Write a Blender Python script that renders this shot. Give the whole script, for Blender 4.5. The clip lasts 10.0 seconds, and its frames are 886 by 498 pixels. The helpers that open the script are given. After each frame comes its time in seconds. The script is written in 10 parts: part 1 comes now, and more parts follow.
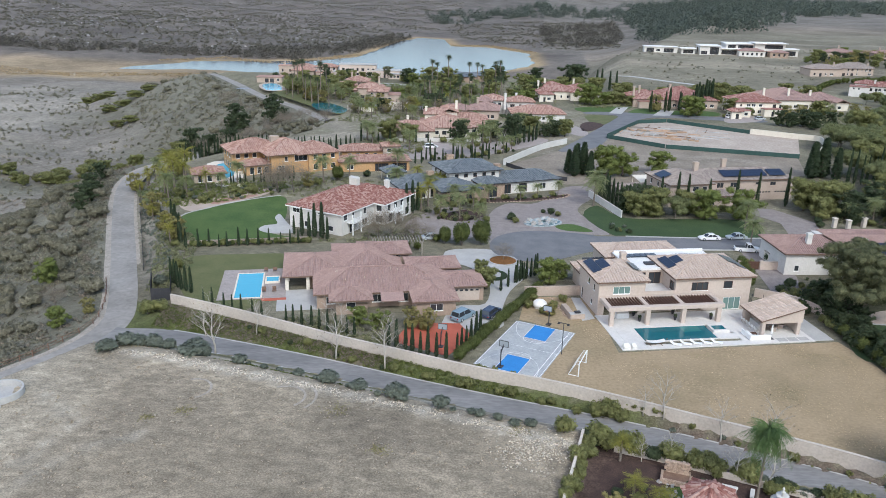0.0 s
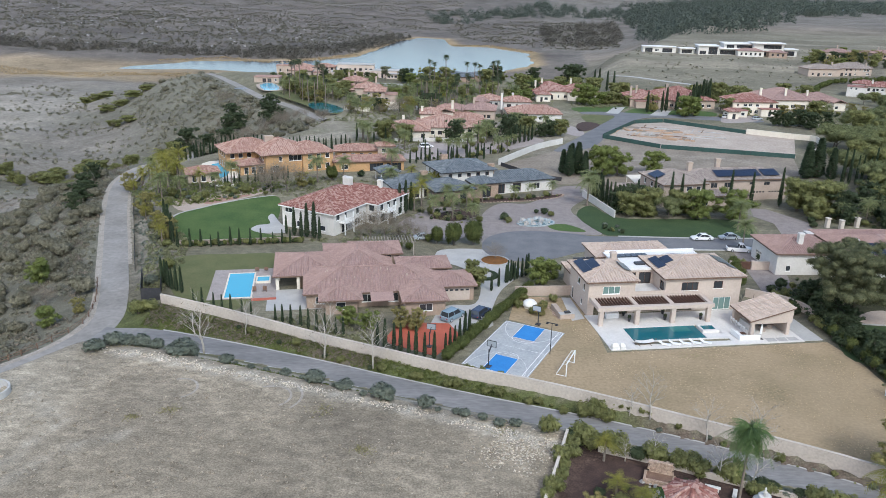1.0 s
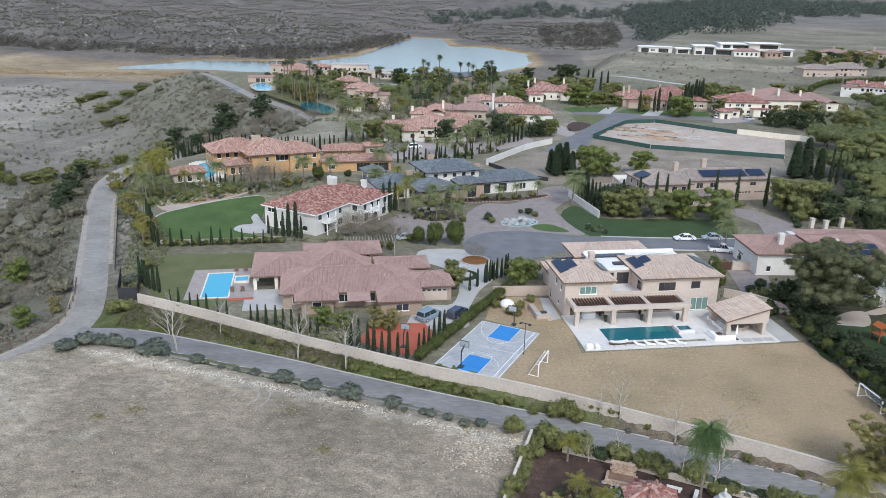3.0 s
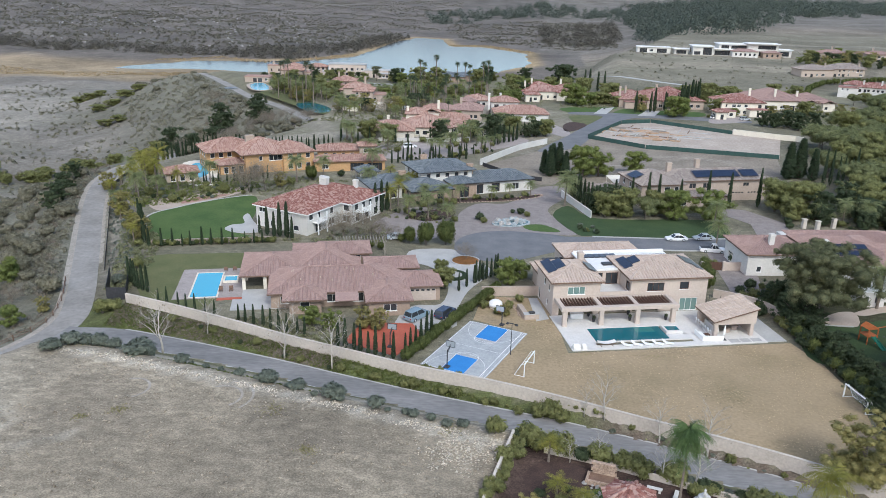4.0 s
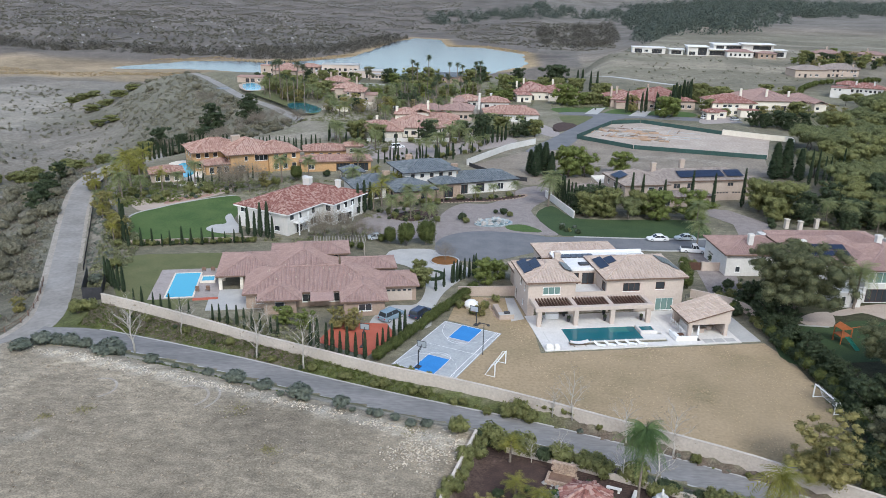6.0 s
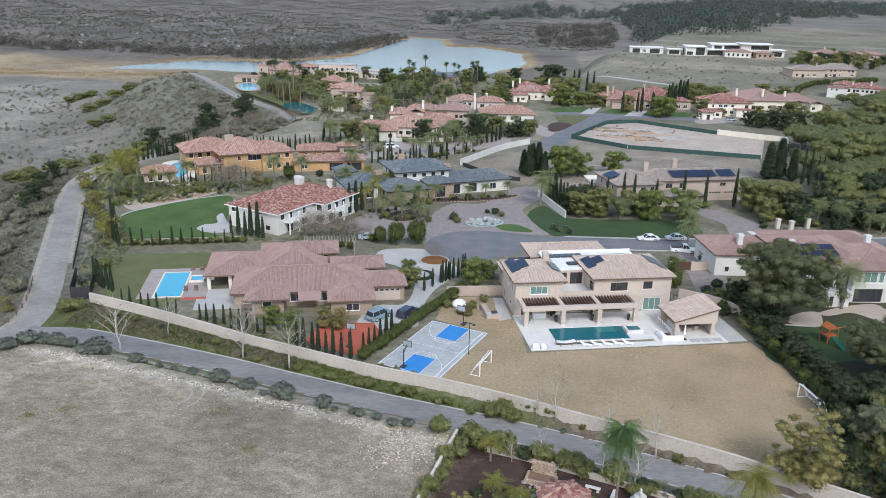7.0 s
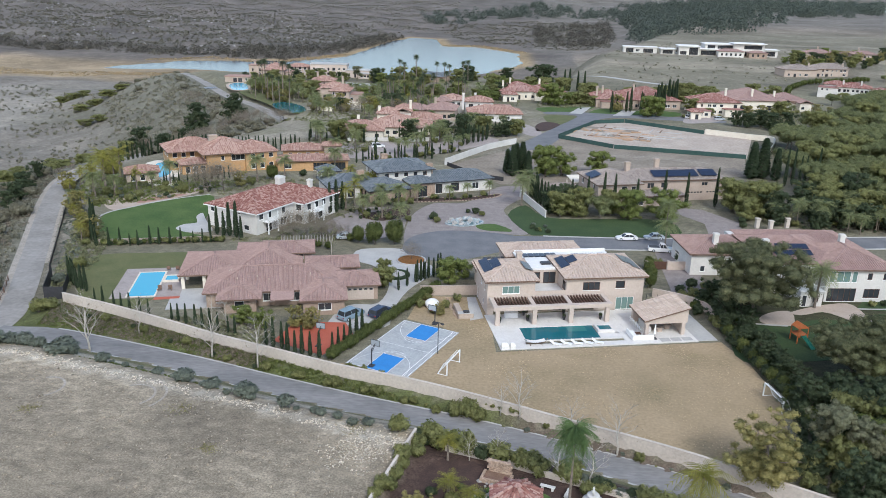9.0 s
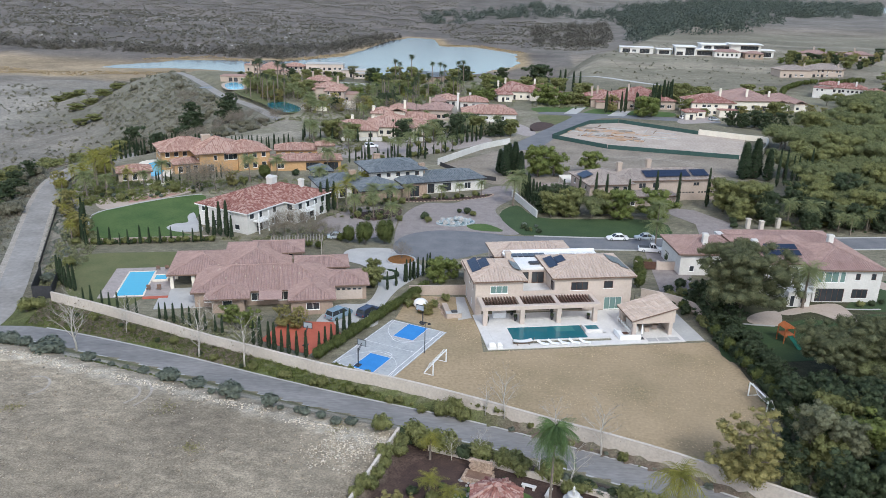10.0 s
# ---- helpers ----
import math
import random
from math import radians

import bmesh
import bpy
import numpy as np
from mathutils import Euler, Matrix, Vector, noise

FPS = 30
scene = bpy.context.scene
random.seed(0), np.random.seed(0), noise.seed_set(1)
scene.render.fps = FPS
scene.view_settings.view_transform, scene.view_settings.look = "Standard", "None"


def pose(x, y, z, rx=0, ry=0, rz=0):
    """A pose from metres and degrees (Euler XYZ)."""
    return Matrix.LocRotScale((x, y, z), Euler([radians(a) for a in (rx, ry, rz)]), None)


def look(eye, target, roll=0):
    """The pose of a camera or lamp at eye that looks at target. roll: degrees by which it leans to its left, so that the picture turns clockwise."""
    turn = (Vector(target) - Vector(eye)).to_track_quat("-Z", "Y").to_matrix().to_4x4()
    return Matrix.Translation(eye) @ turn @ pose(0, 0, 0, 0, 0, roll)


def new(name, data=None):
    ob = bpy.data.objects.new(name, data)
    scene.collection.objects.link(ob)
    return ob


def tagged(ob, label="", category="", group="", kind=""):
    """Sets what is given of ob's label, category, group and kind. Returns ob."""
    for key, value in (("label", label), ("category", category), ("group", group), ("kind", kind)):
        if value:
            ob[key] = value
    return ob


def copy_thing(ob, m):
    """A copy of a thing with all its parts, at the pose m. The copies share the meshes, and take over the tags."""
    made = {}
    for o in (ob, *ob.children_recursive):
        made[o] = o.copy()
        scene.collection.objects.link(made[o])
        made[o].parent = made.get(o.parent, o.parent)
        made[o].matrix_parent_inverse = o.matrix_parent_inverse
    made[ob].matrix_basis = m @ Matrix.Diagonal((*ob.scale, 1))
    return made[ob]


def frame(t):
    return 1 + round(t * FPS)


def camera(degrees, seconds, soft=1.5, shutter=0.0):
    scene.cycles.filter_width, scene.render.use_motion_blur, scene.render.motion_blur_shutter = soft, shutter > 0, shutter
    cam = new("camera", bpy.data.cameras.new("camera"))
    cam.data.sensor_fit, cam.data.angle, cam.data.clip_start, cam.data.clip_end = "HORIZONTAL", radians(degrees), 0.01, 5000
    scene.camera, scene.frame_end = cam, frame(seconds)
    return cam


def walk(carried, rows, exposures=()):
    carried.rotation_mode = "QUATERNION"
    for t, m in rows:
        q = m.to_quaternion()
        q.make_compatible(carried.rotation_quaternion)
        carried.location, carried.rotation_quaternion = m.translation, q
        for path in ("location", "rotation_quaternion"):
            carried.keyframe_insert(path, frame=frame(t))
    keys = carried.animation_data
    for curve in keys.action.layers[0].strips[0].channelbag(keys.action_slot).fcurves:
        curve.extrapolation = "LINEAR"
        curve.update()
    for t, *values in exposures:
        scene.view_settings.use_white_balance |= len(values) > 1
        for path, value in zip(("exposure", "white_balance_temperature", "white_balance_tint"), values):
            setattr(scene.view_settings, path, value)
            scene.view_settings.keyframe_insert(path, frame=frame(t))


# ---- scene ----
cam = camera(60.0, 10.0, soft=0.75)
PATH = [
    (0, (1.243, 0.376, 53.678), (-0.615, 94.966, 21.285), 1.34),
    (0.5, (2.133, 0.375, 53.709), (0.224, 94.964, 21.317), 1.34),
    (1, (3.152, 0.427, 53.721), (1.193, 95.011, 21.315), 1.34),
    (1.5, (4.220, 0.482, 53.744), (2.210, 95.065, 21.339), 1.33),
    (2, (5.247, 0.525, 53.750), (3.188, 95.123, 21.392), 1.33),
    (2.5, (6.298, 0.590, 53.743), (4.239, 95.178, 21.354), 1.33),
    (4, (9.506, 0.865, 53.739), (7.348, 95.451, 21.352), 1.43),
    (4.5, (10.564, 0.919, 53.761), (8.456, 95.520, 21.418), 1.33),
    (5, (11.637, 0.973, 53.763), (9.479, 95.574, 21.421), 1.43),
    (5.5, (12.723, 1.012, 53.771), (10.565, 95.613, 21.429), 1.43),
    (7, (16.083, 0.975, 53.824), (13.824, 95.569, 21.469), 1.43),
    (7.5, (17.250, 0.984, 53.798), (15.042, 95.584, 21.457), 1.43),
    (8, (18.481, 0.968, 53.860), (16.273, 95.553, 21.474), 1.43),
    (8.5, (19.714, 0.919, 53.926), (17.455, 95.518, 21.586), 1.43),
    (9, (20.761, 0.933, 53.970), (18.603, 95.518, 21.583), 1.43),
    (9.5, (21.675, 0.877, 54.036), (19.667, 95.465, 21.646), 1.53),
    (10, (22.543, 0.845, 54.040), (20.584, 95.434, 21.649), 1.54),
]
walk(cam, [(t, look(eye, target, roll)) for t, eye, target, roll in PATH])

# ---- sky and sun: bright overcast, soft light from behind the viewer's right shoulder ----
world = bpy.data.worlds.new("overcast_sky")
scene.world = world
world.use_nodes = True
wn = world.node_tree
wn.nodes.clear()
sky = wn.nodes.new("ShaderNodeTexSky")
sky.sky_type = "NISHITA"
sky.sun_disc = False
sky.sun_elevation = radians(42)
sky.sun_rotation = radians(200)
sky.dust_density = 1.2
sky.air_density = 1.0
sky.ozone_density = 1.0
bg = wn.nodes.new("ShaderNodeBackground")
bg.inputs["Strength"].default_value = 0.15
wout = wn.nodes.new("ShaderNodeOutputWorld")
wn.links.new(sky.outputs[0], bg.inputs[0])
wn.links.new(bg.outputs[0], wout.inputs[0])
sun_data = bpy.data.lights.new("sun", "SUN")
sun_data.energy = 1.6
sun_data.angle = radians(20)
sun_data.color = (0.965, 0.985, 0.965)
sun = new("sun", sun_data)
sun.matrix_world = look((60, -120, 130), (0, 0, 0))
scene.view_settings.exposure = 0.8

# ---- materials ----
def material(name, a, b, scale=1.0, rough=0.85, bump=0.15, fine=8.0, c=None, metal=0.0, pieces=0.0, spread=0.5, stretch=(1, 1, 1), spec=0.3, grime=0.12):
    """Two tones mixed by broad noise, broken by fine grain. pieces: how far separate pieces differ in tone."""
    mat = bpy.data.materials.new(name)
    mat.use_nodes = True
    nt = mat.node_tree
    bsdf = nt.nodes["Principled BSDF"]
    bsdf.inputs["Roughness"].default_value = rough
    bsdf.inputs["Metallic"].default_value = metal
    bsdf.inputs["Specular IOR Level"].default_value = spec
    geo = nt.nodes.new("ShaderNodeNewGeometry")
    mapping = nt.nodes.new("ShaderNodeMapping")
    mapping.inputs["Scale"].default_value = stretch
    nt.links.new(geo.outputs["Position"], mapping.inputs["Vector"])
    broad = nt.nodes.new("ShaderNodeTexNoise")
    broad.inputs["Scale"].default_value = scale
    broad.inputs["Detail"].default_value = 6
    broad.inputs["Roughness"].default_value = 0.62
    nt.links.new(mapping.outputs[0], broad.inputs["Vector"])
    grain = nt.nodes.new("ShaderNodeTexNoise")
    grain.inputs["Scale"].default_value = scale * fine
    grain.inputs["Detail"].default_value = 4
    nt.links.new(mapping.outputs[0], grain.inputs["Vector"])
    ramp = nt.nodes.new("ShaderNodeValToRGB")
    e = ramp.color_ramp.elements
    e[0].position, e[1].position = 0.5 - spread / 2, 0.5 + spread / 2
    e[0].color, e[1].color = (*a, 1), (*b, 1)
    if c:
        mid = e.new(0.5)
        mid.color = (*c, 1)
    if pieces:
        mixv = nt.nodes.new("ShaderNodeMix")
        mixv.inputs[0].default_value = pieces
        nt.links.new(broad.outputs["Fac"], mixv.inputs[2])
        nt.links.new(geo.outputs["Random Per Island"], mixv.inputs[3])
        nt.links.new(mixv.outputs[0], ramp.inputs[0])
    else:
        nt.links.new(broad.outputs["Fac"], ramp.inputs[0])
    mul = nt.nodes.new("ShaderNodeMapRange")
    mul.inputs["From Min"].default_value, mul.inputs["From Max"].default_value = 0.25, 0.75
    mul.inputs["To Min"].default_value, mul.inputs["To Max"].default_value = 1 - grime * 1.6, 1 + grime
    nt.links.new(grain.outputs["Fac"], mul.inputs["Value"])
    tone = nt.nodes.new("ShaderNodeVectorMath")
    tone.operation = "SCALE"
    nt.links.new(ramp.outputs[0], tone.inputs[0])
    nt.links.new(mul.outputs[0], tone.inputs["Scale"])
    nt.links.new(tone.outputs[0], bsdf.inputs["Base Color"])
    if bump:
        bn = nt.nodes.new("ShaderNodeBump")
        bn.inputs["Strength"].default_value = bump
        bn.inputs["Distance"].default_value = 0.06
        nt.links.new(grain.outputs["Fac"], bn.inputs["Height"])
        nt.links.new(bn.outputs[0], bsdf.inputs["Normal"])
    return mat


def leaf_material(name, a, b, c=None):
    a, b, c = (k and tuple(1.65 * q for q in k) for k in (a, b, c))
    m = material(name, a, b, scale=0.35, rough=0.7, bump=0, c=c, pieces=0.22, spread=0.6, spec=0.15, grime=0.2)
    nt = m.node_tree
    bsdf = nt.nodes["Principled BSDF"]
    thin = nt.nodes.new("ShaderNodeBsdfTranslucent")
    nt.links.new(bsdf.inputs["Base Color"].links[0].from_socket, thin.inputs["Color"])
    both = nt.nodes.new("ShaderNodeMixShader")
    both.inputs[0].default_value = 0.5
    nt.links.new(bsdf.outputs[0], both.inputs[1])
    nt.links.new(thin.outputs[0], both.inputs[2])
    nt.links.new(both.outputs[0], nt.nodes["Material Output"].inputs["Surface"])
    return m


def ground_material():
    """The ground's own earth tones, and some painted tree shade, lie in its colour attribute; grain, tufts and stones
    break them up.
    """
    mat = bpy.data.materials.new("ground_soil_and_shade")
    mat.use_nodes = True
    nt = mat.node_tree
    bsdf = nt.nodes["Principled BSDF"]
    bsdf.inputs["Roughness"].default_value = 0.95
    bsdf.inputs["Specular IOR Level"].default_value = 0.1
    geo = nt.nodes.new("ShaderNodeNewGeometry")
    col = nt.nodes.new("ShaderNodeVertexColor")
    col.layer_name = "soil_and_shade"
    prev = col.outputs["Color"]
    for scale, lo, hi, detail, sx in ((0.012, 0.68, 1.32, 5, 1), (0.13, 0.84, 1.16, 6, 1), (0.9, 0.74, 1.27, 6, 0.6), (4.5, 0.62, 1.38, 4, 1)):
        n = nt.nodes.new("ShaderNodeTexNoise")
        n.inputs["Scale"].default_value = scale
        n.inputs["Detail"].default_value = detail
        n.inputs["Roughness"].default_value = 0.65
        mp = nt.nodes.new("ShaderNodeMapping")
        mp.inputs["Scale"].default_value = (sx, 1, 1)
        mp.inputs["Rotation"].default_value = (0, 0, 0.25)
        nt.links.new(geo.outputs["Position"], mp.inputs["Vector"])
        nt.links.new(mp.outputs[0], n.inputs["Vector"])
        mr = nt.nodes.new("ShaderNodeMapRange")
        mr.inputs["From Min"].default_value, mr.inputs["From Max"].default_value = 0.32, 0.68
        mr.inputs["To Min"].default_value, mr.inputs["To Max"].default_value = lo, hi
        nt.links.new(n.outputs["Fac"], mr.inputs["Value"])
        sc = nt.nodes.new("ShaderNodeVectorMath")
        sc.operation = "SCALE"
        nt.links.new(prev, sc.inputs[0])
        nt.links.new(mr.outputs[0], sc.inputs["Scale"])
        prev = sc.outputs[0]
        last = n
    # pale bare flecks, stones and straw
    spots = nt.nodes.new("ShaderNodeTexNoise")
    spots.inputs["Scale"].default_value = 0.75
    spots.inputs["Detail"].default_value = 6
    spots.inputs["Roughness"].default_value = 0.68
    mp = nt.nodes.new("ShaderNodeMapping")
    mp.inputs["Scale"].default_value = (0.6, 1.0, 1.0)
    nt.links.new(geo.outputs["Position"], mp.inputs["Vector"])
    nt.links.new(mp.outputs[0], spots.inputs["Vector"])
    pick = nt.nodes.new("ShaderNodeMapRange")
    pick.inputs["From Min"].default_value, pick.inputs["From Max"].default_value = 0.54, 0.68
    pick.inputs["To Min"].default_value, pick.inputs["To Max"].default_value = 0.0, 0.45
    where = nt.nodes.new("ShaderNodeTexNoise")
    where.inputs["Scale"].default_value = 0.07
    where.inputs["Detail"].default_value = 3
    nt.links.new(geo.outputs["Position"], where.inputs["Vector"])
    shift = nt.nodes.new("ShaderNodeMath")
    shift.operation = "MULTIPLY_ADD"
    shift.inputs[1].default_value = 0.42
    nt.links.new(where.outputs["Fac"], shift.inputs[0])
    lower = nt.nodes.new("ShaderNodeMath")
    lower.operation = "SUBTRACT"
    nt.links.new(spots.outputs["Fac"], lower.inputs[0])
    lower.inputs[1].default_value = 0.21
    nt.links.new(lower.outputs[0], shift.inputs[2])
    nt.links.new(shift.outputs[0], pick.inputs["Value"])
    fleck = nt.nodes.new("ShaderNodeMix")
    fleck.data_type = "RGBA"
    nt.links.new(pick.outputs[0], fleck.inputs[0])
    nt.links.new(prev, fleck.inputs[6])
    lift = nt.nodes.new("ShaderNodeVectorMath")
    lift.operation = "SCALE"
    lift.inputs["Scale"].default_value = 1.75
    nt.links.new(prev, lift.inputs[0])
    nt.links.new(lift.outputs[0], fleck.inputs[7])
    nt.links.new(fleck.outputs[2], bsdf.inputs["Base Color"])
    bn = nt.nodes.new("ShaderNodeBump")
    bn.inputs["Strength"].default_value = 0.5
    bn.inputs["Distance"].default_value = 0.15
    nt.links.new(spots.outputs["Fac"], bn.inputs["Height"])
    nt.links.new(bn.outputs[0], bsdf.inputs["Normal"])
    return mat


def glass_material(name, tint, rough=0.06):
    mat = bpy.data.materials.new(name)
    mat.use_nodes = True
    b = mat.node_tree.nodes["Principled BSDF"]
    b.inputs["Base Color"].default_value = (*tint, 1)
    b.inputs["Roughness"].default_value = rough
    b.inputs["Specular IOR Level"].default_value = 0.6
    return mat


def water_material(name, deep, rough, wave, height):
    mat = glass_material(name, deep, rough)
    nt = mat.node_tree
    geo = nt.nodes.new("ShaderNodeNewGeometry")
    n = nt.nodes.new("ShaderNodeTexNoise")
    n.inputs["Scale"].default_value = wave
    n.inputs["Detail"].default_value = 4
    nt.links.new(geo.outputs["Position"], n.inputs["Vector"])
    bn = nt.nodes.new("ShaderNodeBump")
    bn.inputs["Strength"].default_value = height
    bn.inputs["Distance"].default_value = 0.1
    nt.links.new(n.outputs["Fac"], bn.inputs["Height"])
    nt.links.new(bn.outputs[0], nt.nodes["Principled BSDF"].inputs["Normal"])
    return mat


M_GROUND = ground_material()
M_ASPHALT = material("worn_asphalt", (0.2, 0.188, 0.172), (0.33, 0.31, 0.285), 0.12, 0.9, 0.1, 9, grime=0.12)
M_LANE = material("grey_lane_asphalt", (0.14, 0.138, 0.138), (0.27, 0.26, 0.25), 0.16, 0.9, 0.1, 9, grime=0.14, stretch=(0.5, 1.6, 1))
M_STREET = material("street_asphalt", (0.115, 0.118, 0.126), (0.19, 0.19, 0.193), 0.22, 0.85, 0.05, 14, grime=0.08)
M_GRAVEL = material("dusty_shoulder", (0.27, 0.24, 0.2), (0.4, 0.36, 0.31), 0.7, 0.95, 0.3, 6, grime=0.22)
M_CONCRETE = material("pale_concrete", (0.34, 0.335, 0.32), (0.45, 0.44, 0.42), 0.3, 0.85, 0.05, 12, grime=0.06)
M_PAVER = material("brown_pavers", (0.2, 0.172, 0.158), (0.3, 0.262, 0.245), 0.6, 0.85, 0.1, 6, grime=0.15)
M_PAVERPALE = material("pinkish_pavers", (0.27, 0.232, 0.212), (0.38, 0.335, 0.31), 0.6, 0.85, 0.1, 6, grime=0.12)
M_DECK = material("white_travertine", (0.55, 0.525, 0.49), (0.66, 0.635, 0.6), 0.4, 0.6, 0.05, 10, grime=0.06)
M_LAWN = material("mown_lawn", (0.04, 0.085, 0.02), (0.095, 0.14, 0.042), 0.14, 0.95, 0.3, 20, grime=0.2)
M_LAWN_DEEP = material("deep_green_lawn", (0.03, 0.058, 0.022), (0.055, 0.085, 0.032), 0.2, 0.95, 0.3, 20, grime=0.2)
M_LAWN_DULL = material("dull_lawn", (0.085, 0.105, 0.04), (0.15, 0.145, 0.065), 0.22, 0.95, 0.3, 18, grime=0.2)
M_STRAW = material("dormant_grass", (0.21, 0.168, 0.094), (0.385, 0.29, 0.182), 0.085, 0.95, 0.35, 26, c=(0.322, 0.242, 0.147), grime=0.14)
M_WORN = material("worn_straw", (0.25, 0.19, 0.11), (0.36, 0.27, 0.165), 0.6, 0.95, 0.3, 10, grime=0.2)
M_SITE = material("graded_earth", (0.33, 0.27, 0.22), (0.48, 0.41, 0.345), 0.12, 0.95, 0.2, 10, grime=0.15)
M_EARTH = material("bare_lot_earth", (0.165, 0.137, 0.105), (0.31, 0.265, 0.21), 0.1, 0.95, 0.2, 14, grime=0.2)
M_MULCH = material("dark_mulch", (0.045, 0.03, 0.025), (0.09, 0.055, 0.045), 0.8, 0.95, 0.4, 8, grime=0.25)
M_REDCOURT = material("red_court_paint", (0.36, 0.085, 0.05), (0.44, 0.12, 0.075), 0.4, 0.8, 0.03, 12, grime=0.08)
M_WALLWHITE = material("white_stucco", (0.52, 0.5, 0.465), (0.63, 0.61, 0.575), 0.35, 0.9, 0.08, 10, grime=0.07)
M_WALLGREY = material("pale_boundary_stucco", (0.45, 0.395, 0.335), (0.57, 0.51, 0.445), 0.3, 0.9, 0.1, 10, grime=0.1)
M_BRICK = material("faded_red_brick", (0.3, 0.165, 0.125), (0.42, 0.27, 0.215), 0.6, 0.85, 0.1, 8, grime=0.12)
M_TIMBER = material("new_pine_boards", (0.34, 0.22, 0.14), (0.48, 0.33, 0.22), 1.0, 0.85, 0.1, 8)
M_BEIGE = material("beige_stucco", (0.45, 0.375, 0.32), (0.51, 0.43, 0.37), 0.3, 0.9, 0.08, 10, grime=0.06)
M_TAUPE = material("taupe_stucco", (0.29, 0.215, 0.165), (0.37, 0.28, 0.22), 0.3, 0.9, 0.08, 10, grime=0.08)
M_OCHRE = material("ochre_stucco", (0.42, 0.25, 0.12), (0.53, 0.335, 0.175), 0.25, 0.9, 0.08, 8, grime=0.1)
M_CREAM = material("cream_stucco", (0.6, 0.55, 0.46), (0.7, 0.65, 0.56), 0.3, 0.9, 0.08, 10, grime=0.07)
M_SAND = material("sandy_stucco", (0.36, 0.29, 0.24), (0.44, 0.36, 0.3), 0.3, 0.9, 0.08, 10, grime=0.08)
M_STONE = material("tan_ledge_stone", (0.26, 0.18, 0.13), (0.46, 0.35, 0.27), 1.4, 0.9, 0.4, 4, grime=0.25)
M_ROOFBEIGE = material("pinkish_clay_tile", (0.37, 0.295, 0.245), (0.46, 0.375, 0.32), 0.5, 0.8, 0.1, 8, pieces=0.5, grime=0.08)
M_ROOFBROWN = material("weathered_brown_tile", (0.255, 0.168, 0.146), (0.35, 0.245, 0.22), 0.5, 0.85, 0.1, 8, c=(0.3, 0.204, 0.18), pieces=0.2, grime=0.12)
M_ROOFRED = material("mottled_red_tile", (0.19, 0.078, 0.064), (0.38, 0.25, 0.215), 0.5, 0.85, 0.1, 8, c=(0.255, 0.12, 0.1), pieces=0.7, grime=0.12)
M_ROOFSALMON = material("salmon_barrel_tile", (0.26, 0.145, 0.115), (0.42, 0.29, 0.24), 0.5, 0.85, 0.1, 8, c=(0.33, 0.2, 0.16), pieces=0.6, grime=0.12)
M_ROOFSLATE = material("blue_grey_slate_tile", (0.085, 0.103, 0.118), (0.165, 0.187, 0.205), 0.5, 0.7, 0.1, 8, pieces=0.6, grime=0.1)
M_ROOFGREY = material("grey_brown_tile", (0.22, 0.185, 0.165), (0.33, 0.285, 0.255), 0.5, 0.85, 0.1, 8, pieces=0.5, grime=0.1)
M_ROOFFLAT = material("white_roof_membrane", (0.66, 0.65, 0.63), (0.76, 0.75, 0.73), 0.4, 0.7, 0.03, 8, grime=0.06)
M_FASCIA = material("brown_fascia_wood", (0.12, 0.075, 0.055), (0.18, 0.12, 0.09), 1.0, 0.7, 0.1, 8)
M_WOODDARK = material("dark_stained_beam", (0.07, 0.035, 0.025), (0.12, 0.065, 0.045), 1.5, 0.7, 0.1, 8)
M_WOODBROWN = material("brown_timber", (0.14, 0.085, 0.06), (0.22, 0.14, 0.1), 1.5, 0.8, 0.1, 8)
M_BARK = material("grey_bark", (0.13, 0.105, 0.085), (0.24, 0.2, 0.165), 2.0, 0.95, 0.3, 6, grime=0.2)
M_PALEBARK = material("pale_sycamore_bark", (0.38, 0.345, 0.3), (0.56, 0.52, 0.46), 2.0, 0.9, 0.2, 6, grime=0.15)
M_METALDARK = material("dark_painted_metal", (0.03, 0.03, 0.033), (0.05, 0.05, 0.055), 2.0, 0.5, 0.02, 6, grime=0.1)
M_WHITEPAINT = material("white_paint", (0.72, 0.72, 0.7), (0.8, 0.8, 0.78), 1.0, 0.5, 0.02, 8, grime=0.04)
M_CANVAS = material("pale_canvas", (0.62, 0.6, 0.56), (0.72, 0.7, 0.66), 1.5, 0.9, 0.05, 8, grime=0.06)
M_COURTGREY = material("grey_court_paint", (0.3, 0.315, 0.32), (0.44, 0.45, 0.445), 0.5, 0.8, 0.03, 6, grime=0.12)
M_COURTBLUE = material("blue_court_paint", (0.025, 0.18, 0.46), (0.04, 0.23, 0.54), 0.3, 0.75, 0.03, 12, grime=0.06)
M_SCREEN = material("green_windscreen_cloth", (0.025, 0.06, 0.052), (0.045, 0.09, 0.08), 0.5, 0.9, 0.1, 8, grime=0.12)
M_SOLAR = material("blue_solar_cell", (0.01, 0.016, 0.036), (0.018, 0.027, 0.054), 0.6, 0.3, 0.0, 8, spec=0.35, grime=0.1)
M_SOLARDARK = material("dark_solar_cell", (0.02, 0.025, 0.035), (0.035, 0.04, 0.055), 0.6, 0.3, 0.0, 8, spec=0.5, grime=0.1)
M_GLASS = glass_material("dark_window_glass", (0.035, 0.04, 0.045))
M_GLASSGREEN = glass_material("greenish_window_glass", (0.14, 0.22, 0.2))
